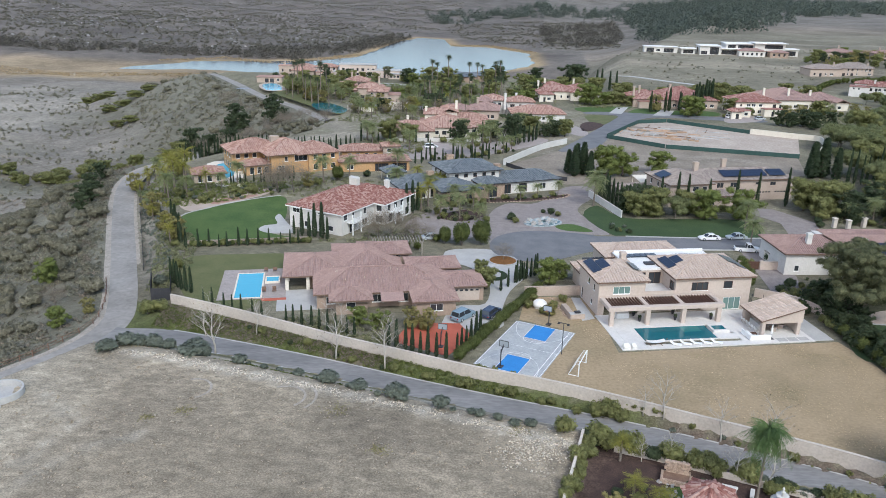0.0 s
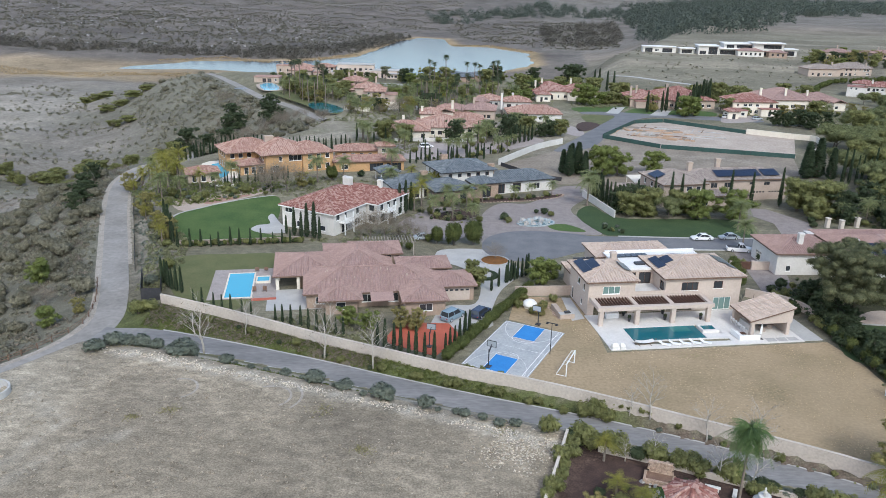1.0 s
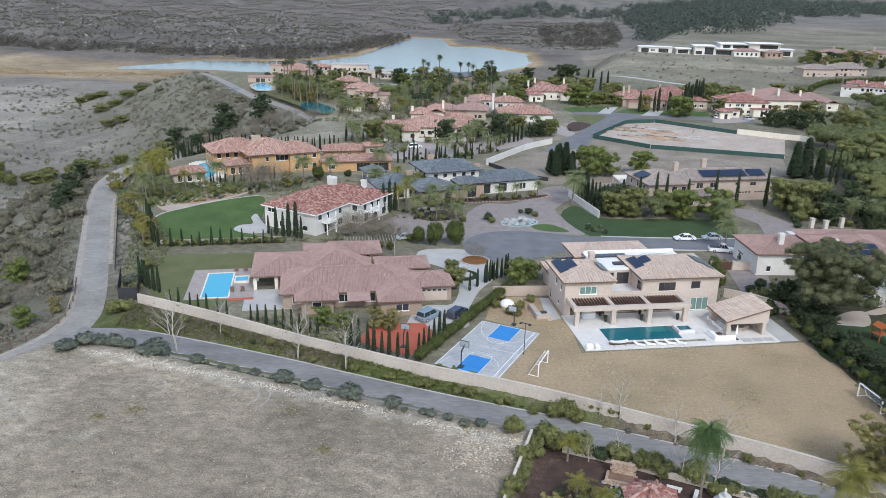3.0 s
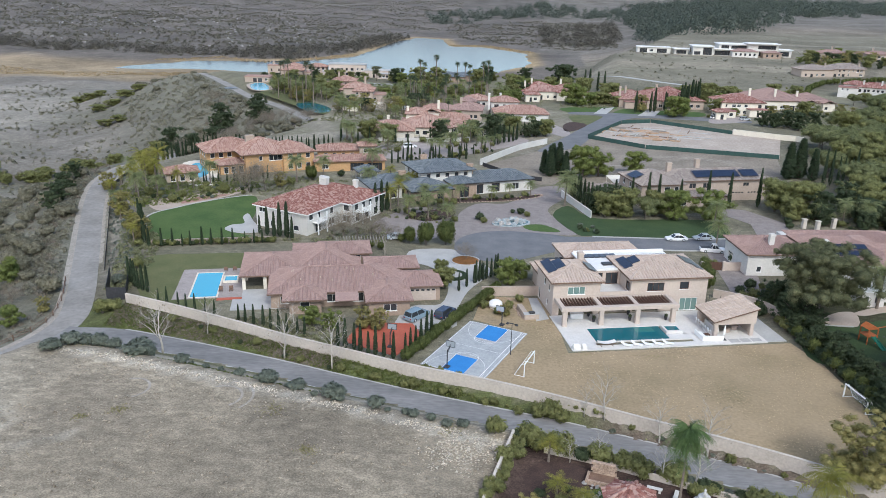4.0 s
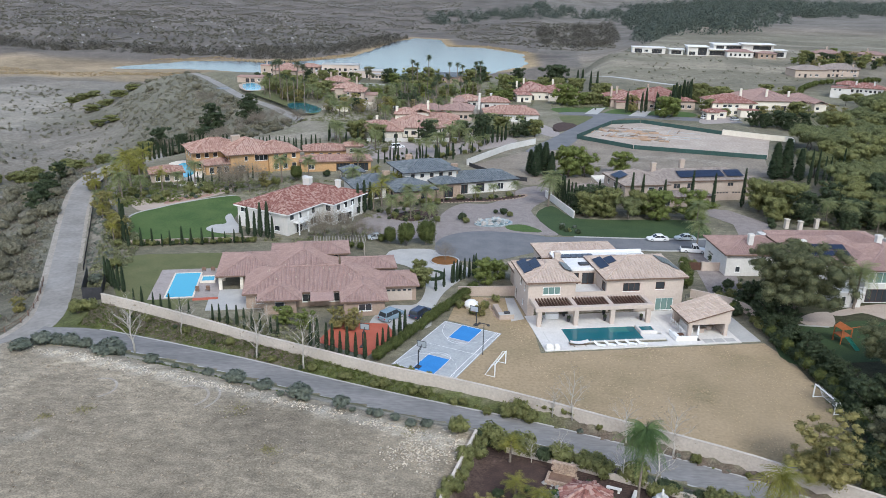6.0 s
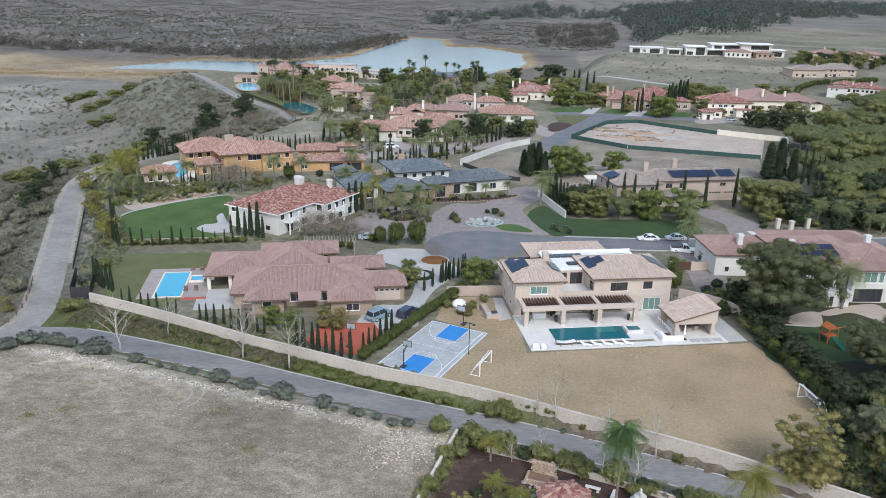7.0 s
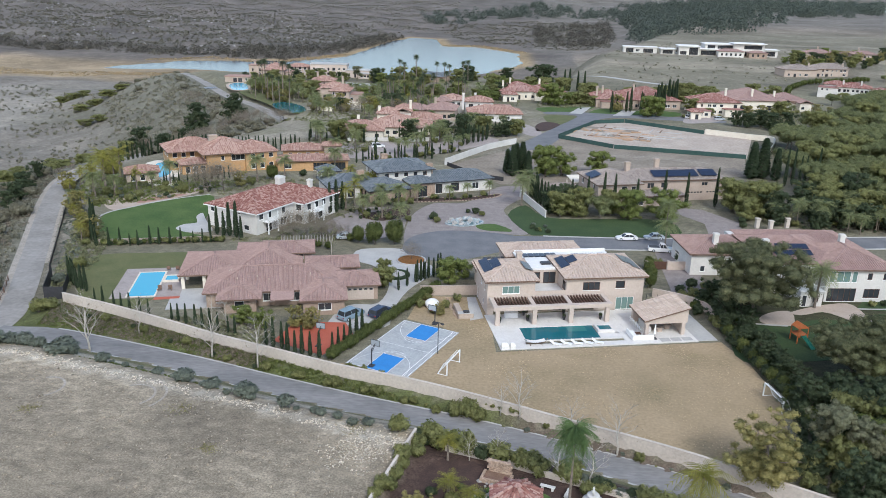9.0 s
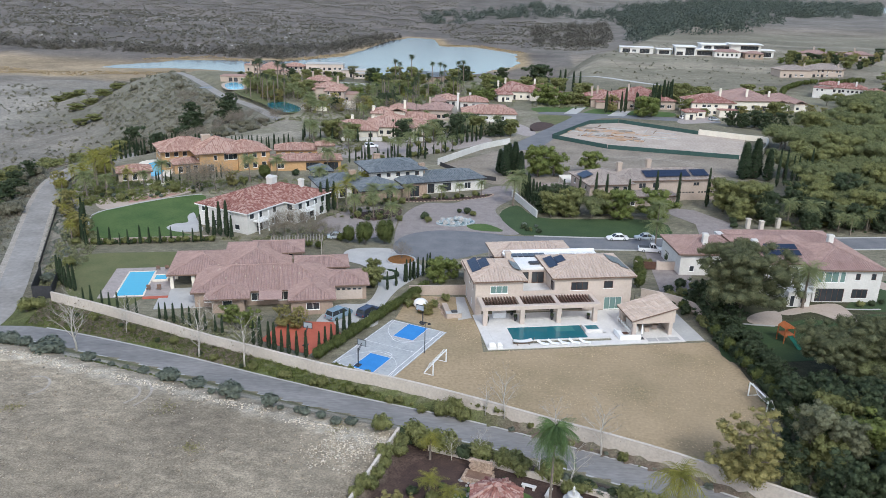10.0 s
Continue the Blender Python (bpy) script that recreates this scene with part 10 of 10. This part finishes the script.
car("white_suv", "white car on the upper drive", -9.0, 265.8, 20, 4.8, 1.9, 1.7, "suv", M_CARWHITE)
car("drive_suv", "white car on the forecourt", 123, 352, 30, 4.8, 1.9, 1.7, "suv", M_CARWHITE)
car("parked_suv", "silver car beside the garage", 135.6, 349.6, 10, 4.8, 1.9, 1.6, "suv", M_CARSILVER)
car("small_car", "silver car half hidden by trees", -4.6, 163.6, 10, 4.5, 1.8, 1.45, "sedan", M_CARSILVER)

# ---- fountain, gates, fences ----
r = thing("rock_fountain", 21.3, 179.4, 0.05, 10, "pale blue rock fountain with overflowing basin", "fountain")
rf = random.Random(11)
part("basin", Geo().prism(rounded([(-4.2, -2.6), (0, -4.2), (4.4, -2.2), (4.6, 0.6), (0.6, 1.8), (-3.8, 0.4)], 5), 0, 0.22), M_ROCKBLUE, r)
part("water", Geo().prism(rounded([(-3.8, -2.3), (0, -3.8), (4.0, -1.9), (4.2, 0.4), (0.6, 1.5), (-3.4, 0.2)], 5), 0.1, 0.26), M_FOUNTAIN, r)
for k in range(46):
    a, q = rf.uniform(0, 6.28), rf.uniform(0.3, 1.02)
    s = rf.uniform(0.35, 0.85)
    X, Y = 4.2 * q * math.cos(a), -1.0 + 2.7 * q * math.sin(a)
    rock = Geo().lathe([(s * 0.8, -0.2), (s, s * 0.3), (s * 0.7, s * 0.8), (s * 0.25, s * 1.0)], 7)
    rock.v = [(p * rf.uniform(0.6, 1.25), q_ * rf.uniform(0.6, 1.25), h_ * rf.uniform(0.7, 1.3)) for p, q_, h_ in rock.v]
    part("rock", rock, M_ROCKBLUE if k % 3 else M_GREYROCK, r, m=pose(X, Y, 0.12 + 1.1 * max(0, 0.75 - q) * (Y > -1.6), rf.uniform(-20, 20), rf.uniform(-20, 20), rf.uniform(0, 360)))
base = thing("stone_border", 0, 0, 0, 0, "row of pale stones round the entry bed", "border")
line = rounded([(8.5, 196), (16, 197.6), (22, 199), (30, 203.5), (31, 206.8), (22, 202), (9, 200)], 9)
for k in range(0, len(line)):
    child("stone", stone, base, pose(line[k][0], line[k][1], 0.02, 0, 0, 50 * k) @ Matrix.Scale(1.3, 4))
r = thing("street_island", 10.8, 150.6, 0, 0, "planted circle with orange groundcover", "planting bed", kind="structure")
part("kerb", Geo().lathe([(3.1, 0), (3.1, 0.22), (2.8, 0.22), (2.8, 0.1)], 24), M_CONCRETE, r)
part("groundcover", Geo().lathe([(2.78, 0.1), (2.4, 0.3), (0.5, 0.36)], 24), L_DRYORANGE, r)
r = thing("courtyard_fountain", 8.6, 141.6, 0.04, 0, "round courtyard fountain with planted ring", "fountain")
part("basin", Geo().lathe([(1.5, 0), (1.6, 0.35), (1.4, 0.35), (1.3, 0.2)], 20), M_CONCRETE, r)
part("hedge_ring", Geo().lathe([(2.6, 0), (2.6, 0.35), (1.7, 0.35), (1.65, 0)], 24), L_CYP, r)
part("jet", Geo().lathe([(0.2, 0.2), (0.12, 0.9), (0.4, 1.0), (0.06, 1.1), (0.03, 1.5)], 10), M_CONCRETE, r)
r = thing("driveway_gate", 58.8, 149.6, 0, 4, "dark timber drive gate between stucco piers", "gate")
part("leaf", Geo().box(0.6, -0.05, 0.1, 4.4, 0.05, 1.8, 0.01), M_WOODDARK, r)
for a in (0, 4.5):
    part("pier", Geo().box(a, -0.3, 0, a + 0.6, 0.3, 2.0, 0.03), M_BEIGE, r)
freestanding_wall("gate_wall", smooth_line([(63.9, 150.0), (68.5, 150.4)], 2), 1.7, 0.25, M_BEIGE, "beige stucco wall beside the drive gate", cap=M_BEIGE)
for x, y in ((93.0, 182.0), (95.6, 180.4), (100.6, 183.0)):
    r = thing("gate_pillar", x, y, 0, 8, "white stone gate pillar with a cap", "pillar", "gate pillars")
    part("shaft", Geo().box(-0.45, -0.45, 0, 0.45, 0.45, 2.3, 0.03), M_WALLGREY, r)
    part("cap", Geo().box(-0.58, -0.58, 2.3, 0.58, 0.58, 2.5, 0.04), M_WALLGREY, r)


def screen_fence(name, label, line, h, cloth, step=3.0, z=None):
    """A fence of posts with cloth or mesh panels between them."""
    pts = smooth_line(line, step)
    r = thing(name, 0, 0, 0, 0, label, "fence")
    for k, (x, y) in enumerate(pts):
        zz = G(x, y) if z is None else z
        part("post", Geo().tube([(x, y, zz - 0.2), (x, y, zz + h + 0.08)], 0.04, 5), M_METALDARK, r)
        if k:
            a, b = Vector((*pts[k - 1], 0)), Vector((x, y, 0))
            za = G(a.x, a.y) if z is None else z
            n = Vector(((b - a).y, -(b - a).x, 0)).normalized() * 0.02
            v = [Vector((a.x, a.y, za + 0.05)) + n, Vector((b.x, b.y, zz + 0.05)) + n, Vector((b.x, b.y, zz + h)) + n, Vector((a.x, a.y, za + h)) + n]
            v += [q - 2 * n for q in v]
            part("panel", Geo().add(v, [(0, 1, 2, 3), (7, 6, 5, 4), (3, 2, 6, 7), (0, 4, 5, 1)]), cloth, r)
    return r


screen_fence("site_fence", "green cloth screen fence round the building site", [(57.2, 294.2), (76.6, 330)], 1.55, M_SCREEN)
screen_fence("site_fence", "green cloth screen fence round the building site", [(76.8, 330.2), (90, 335)], 1.55, M_SCREEN)
screen_fence("site_fence", "green cloth screen fence round the building site", [(57.2, 293.6), (75, 276.5)], 1.55, M_SCREEN)
screen_fence("site_fence", "green cloth screen fence round the building site", [(90.3, 335), (117.6, 311.5)], 1.55, M_SCREEN)
screen_fence("site_fence", "green cloth screen fence round the building site", [(75.2, 276.2), (118.4, 264.6)], 1.55, M_SCREEN)
for a, b in (((-49.5, 125.6), (-52.9, 125.3)), ((-53.0, 125.5), (-57.0, 136.0)), ((-49.6, 125.8), (-53.4, 136.6))):
    screen_fence("dark_screen", "black cloth screen beside the road junction", [a, b], 2.5, M_METALDARK, 2.0, z=-0.6)
screen_fence("road_fence", "low dark mesh fence along the rim road", [(-61.5, 143), (-64.2, 149.4), (-73, 170.4), (-80.6, 188.4), (-88.4, 208), (-91.2, 226)], 1.0, M_METALDARK, 3.0)
screen_fence("lawn_fence", "low dark iron fence round the slate house", [(16, 240), (26, 226), (33, 222)], 1.3, M_METALDARK, 3.0)
r = thing("rail_fence", 0, 0, 0, 0, "weathered timber post and rail fence beside the road", "fence")
pts = smooth_line([(-80, 80), (-67.4, 100.4), (-64.0, 105.8), (-61.9, 111), (-60.2, 118), (-62.4, 127.5), (-66.4, 137)], 2.6)
for k, (x, y) in enumerate(pts):
    z = G(x, y)
    part("post", Geo().box(x - 0.07, y - 0.07, z - 0.2, x + 0.07, y + 0.07, z + 1.1, 0.01), M_WOODBROWN, r)
    if k:
        X, Y = pts[k - 1]
        Z = G(X, Y)
        for hgt in (0.45, 0.9):
            part("rail", Geo().tube([(X, Y, Z + hgt), (x, y, z + hgt)], 0.05, 4), M_WOODBROWN, r)

# low footings and trenches on the building site
fo = thing("building_footing", 88, 303, 0.04, -22, "low concrete footings on the graded site", "footing")
rq = random.Random(4)
for k in range(34):
    X, Y, Ln = rq.uniform(-24, 10), rq.uniform(-12, 15), rq.uniform(4, 12)
    m_ = (M_TIMBER, M_CONCRETE, M_TIMBER, M_WOODBROWN, M_CONCRETE)[k % 5]
    w_ = rq.uniform(0.25, 0.55)
    part("footing", Geo().box(X, Y, 0, X + Ln, Y + w_, 0.28, 0.02) if k % 2 else Geo().box(X, Y, 0, X + w_, Y + Ln * 0.8, 0.3, 0.02), m_, fo)
for X, Y in ((-18, 2), (-12, -6), (-6, 8), (-22, 8), (2, -9)):
    part("slab", Geo().box(X, Y, 0, X + 5.5, Y + 4.5, 0.06, 0.01), M_EARTH, fo)
for k in range(7):
    q = thing("timber_stack", 78 + rq.uniform(-12, 14), 306 + rq.uniform(-14, 18), 0.045, rq.uniform(0, 180), "small stack of new timber boards on the graded site", "timber stack", "timber stacks")
    for j in range(4):
        part("board", Geo().box(-1.9, -0.6, 0.12 * j, 1.9, 0.6, 0.12 * j + 0.1, 0.01), M_TIMBER, q, m=pose(0, 0, 0, 0, 0, rq.uniform(-6, 6)))
# curved tyre tracks on the bare lot
for cx, cy, rad, a0, a1 in ((60, 240, 5.0, 0, 300), (60, 240, 7.0, 20, 260), (66, 244, 10.5, 60, 240), (60, 240, 3.2, 40, 340), (78, 246, 16, 30, 110), (78, 246, 18, 30, 110)):
    arc = [(cx + rad * 1.6 * math.cos(math.radians(v_)), cy + rad * math.sin(math.radians(v_))) for v_ in np.linspace(a0, a1, 40)]
    ribbon("tyre_track", arc, (-0.22, 0.22), 0.034, M_GRAVEL, "pale curved tyre track in the bare lot", "track", drop=0.01)
for cx, cy, rad, a0, a1 in ((-32.9, 88.1, 2.6, -60, 110), (-20.4, 86.3, 2.8, -50, 120), (-20.4, 86.3, 4.2, -40, 80)):
    arc = [(cx + rad * math.cos(math.radians(v_)), cy + rad * math.sin(math.radians(v_))) for v_ in np.linspace(a0, a1, 24)]
    ribbon("tyre_track", arc, (-0.16, 0.16), 0.02, M_GRAVEL, "faint pale tyre arc on the bare pad", "track", drop=0.01)
r = thing("rubble_heap", 120, 315, 0, -30, "small heap of pale rubble at the site corner", "rubble")
for k in range(16):
    part("block", Geo().box(0, 0, 0, 0.9, 0.7, 0.6, 0.05), M_CONCRETE, r, m=pose(rq.uniform(-3, 3), rq.uniform(-2, 2), 0, rq.uniform(-15, 15), 0, rq.uniform(0, 180)))

# play set in the neighbour's garden
r = thing("swing_set", 77.0, 117.6, 0.03, 15, "orange timber play tower with green slide", "play set")
for a in (-0.9, 0.9):
    for b in (-0.9, 0.9):
        part("post", Geo().box(a - 0.07, b - 0.07, 0, a + 0.07, b + 0.07, 2.6), M_PLAYWOOD, r)
part("platform", Geo().box(-1.0, -1.0, 1.3, 1.0, 1.0, 1.42), M_PLAYWOOD, r)
part("roof", Geo().loft([(-1.0, -1.0, 1.0, 1.0, 2.6), (-0.1, -1.0, 0.1, 1.0, 3.2)]), M_PLAYWOOD, r)
part("beam", Geo().tube([(1, 0, 2.3), (4.4, 0.4, 2.3)], 0.08, 5), M_PLAYWOOD, r)
part("slide", Geo().add([(-0.35, -1.0, 1.35), (0.35, -1.0, 1.35), (0.5, -3.6, 0.1), (-0.2, -3.6, 0.1), (-0.35, -1.0, 1.55), (0.35, -1.0, 1.55), (0.5, -3.6, 0.3), (-0.2, -3.6, 0.3)], [(0, 1, 2, 3), (0, 3, 7, 4), (1, 5, 6, 2), (3, 2, 1, 0)]), M_SLIDE, r)
for a in (1.9, 3.2):
    part("swing", Geo().tube([(a, 0.15, 2.3), (a, 0.15, 0.5)], 0.015, 4).tube([(a + 0.4, 0.15, 2.3), (a + 0.4, 0.15, 0.5)], 0.015, 4).box(a, 0.0, 0.46, a + 0.4, 0.3, 0.5), M_METALDARK, r)

# near garden: stone water feature, tiled gazebo, benches, tiered fountain
gz = G(27, 69)
r = thing("stone_water_wall", 25.6, 71.6, gz, -18, "tan stone water wall with raised basin", "water feature")
for i in range(4):
    for j in range(5):
        part("block", Geo().box(-1.3 + 0.65 * i + (0.2 if j % 2 else 0), 0.5, 0.36 * j, -0.67 + 0.65 * i + (0.2 if j % 2 else 0), 0.95, 0.36 * j + 0.34, 0.03), M_STONE, r)
part("basin", Geo().box(-1.6, -1.3, 0, 1.7, -1.0, 0.6, 0.04).box(-1.6, -1.0, 0, -1.3, 0.5, 0.6, 0.04).box(1.4, -1.0, 0, 1.7, 0.5, 0.6, 0.04), M_STONE, r)
part("water", Geo().box(-1.3, -1.0, 0.1, 1.4, 0.5, 0.45), M_WOODBROWN, r)
rk = random.Random(13)
for k in range(22):
    s = rk.uniform(0.2, 0.45)
    q = thing("garden_rock", 23.7 + rk.uniform(-1.2, 1.4), 70.0 + rk.uniform(-2.2, 1.2), gz + 0.02, rk.uniform(0, 360), "pale jagged garden rock", "rock", "garden rocks")
    s *= 0.72
    rock = Geo().lathe([(s * 0.8, -0.05), (s, s * 0.4), (s * 0.6, s * 0.9), (s * 0.15, s * 1.0)], 6)
    rock.v = [(a * rk.uniform(0.6, 1.3), b * rk.uniform(0.6, 1.3), c * rk.uniform(0.7, 1.2)) for a, b, c in rock.v]
    part("boulder", rock, M_GREYROCK, q)
r = thing("gazebo", 27.2, 65.5, gz, 20, "octagonal gazebo with pinkish tile roof", "gazebo")
v, f = [(0, 0, 3.9)], []
n8 = 8
for k in range(n8):
    a = 2 * math.pi * k / n8
    v.append((2.9 * math.cos(a), 2.9 * math.sin(a), 2.5))
f = [(0, 1 + k, 1 + (k + 1) % n8) for k in range(n8)] + [tuple(range(n8, 0, -1))]
rf_ = part("roof", Geo().add(v, f), M_ROOFRED, r)
tg = rib_geo([[v[1 + k], v[1 + (k + 1) % n8], v[0]] for k in range(n8)], [(v[1 + k], v[0]) for k in range(n8)], 0.3, 0.4, 0.06, random.Random(3))
tl = part("roof_tiling", tg, M_ROOFRED, rf_)
tl["kind"] = "stuff"
for k in range(n8):
    a = 2 * math.pi * k / n8
    part("post", Geo().box(2.5 * math.cos(a) - 0.08, 2.5 * math.sin(a) - 0.08, 0, 2.5 * math.cos(a) + 0.08, 2.5 * math.sin(a) + 0.08, 2.5), M_WHITEPAINT, r)
patch("garden_lawn", rounded([(22.0, 65.4), (23.8, 69.4), (27.6, 70.3), (31.4, 68.2), (31.9, 62.5), (25.3, 59.8)], 5), gz + 0.12, M_LAWN, "small round lawn in the garden", "lawn", thick=0.2)
for x, y, rz in ((30.9, 70.0, -20), (32.9, 69.0, 66)):
    r = thing("garden_bench", x, y, gz + 0.03, rz, "white stone garden bench", "bench", "garden benches")
    part("seat", Geo().box(-0.8, -0.22, 0.4, 0.8, 0.22, 0.5, 0.02), M_WALLWHITE, r)
    for a in (-0.55, 0.55):
        part("support", Geo().box(a - 0.12, -0.18, 0, a + 0.12, 0.18, 0.4, 0.02), M_WALLWHITE, r)
r = thing("tiered_fountain", 35.2, 67.3, gz, 0, "white three-tiered garden fountain", "fountain")
part("lower_bowl", Geo().lathe([(0.5, 0), (0.4, 0.5), (1.0, 0.8), (1.1, 0.95), (0.9, 0.95), (0.2, 0.8)], 18), M_WALLWHITE, r, smooth=True)
part("middle_bowl", Geo().lathe([(0.18, 0.8), (0.15, 1.3), (0.6, 1.5), (0.66, 1.6), (0.5, 1.6), (0.1, 1.5)], 16), M_WALLWHITE, r, smooth=True)
part("finial", Geo().lathe([(0.1, 1.5), (0.08, 1.9), (0.28, 2.0), (0.06, 2.15), (0.14, 2.35), (0.02, 2.6)], 12), M_WALLWHITE, r, smooth=True)
# concrete ring at the edge of the pad
zz = G(-56.5, 85.7)
r = thing("concrete_ring", -56.5, 85.7, zz, 0, "round pale concrete ring wall on the pad", "ring wall")
part("wall", Geo().lathe([(2.7, -0.3), (2.7, 0.9), (2.45, 0.9), (2.45, 0.05), (0.3, 0.03)], 28), M_CONCRETE, r)
for k in range(3):
    part("block", Geo().box(-1.0 + 0.9 * k, -3.6, 0, -0.2 + 0.9 * k, -2.9, 0.5, 0.03), M_WALLWHITE, r)

# worn ring on the dry lawn
ring = [(47.2 + 3.4 * math.cos(a), 101.6 + 3.0 * math.sin(a)) for a in np.linspace(0, 2 * math.pi, 41)]
g = Geo()
for k in range(40):
    (ax, ay), (bx, by) = ring[k], ring[k + 1]
    w = 0.14 + 0.08 * math.sin(k * 1.7)
    ca, cb = Vector((ax - 47.2, ay - 101.6, 0)).normalized() * w, Vector((bx - 47.2, by - 101.6, 0)).normalized() * w
    g.add([(ax - ca.x, ay - ca.y, 0.034), (bx - cb.x, by - cb.y, 0.034), (bx + cb.x, by + cb.y, 0.034), (ax + ca.x, ay + ca.y, 0.034)], [(0, 1, 2, 3)])
tagged(new("worn_ring", g.me("worn_ring", M_WORN)), "faint worn ring in the dry lawn", "worn patch", kind="structure")
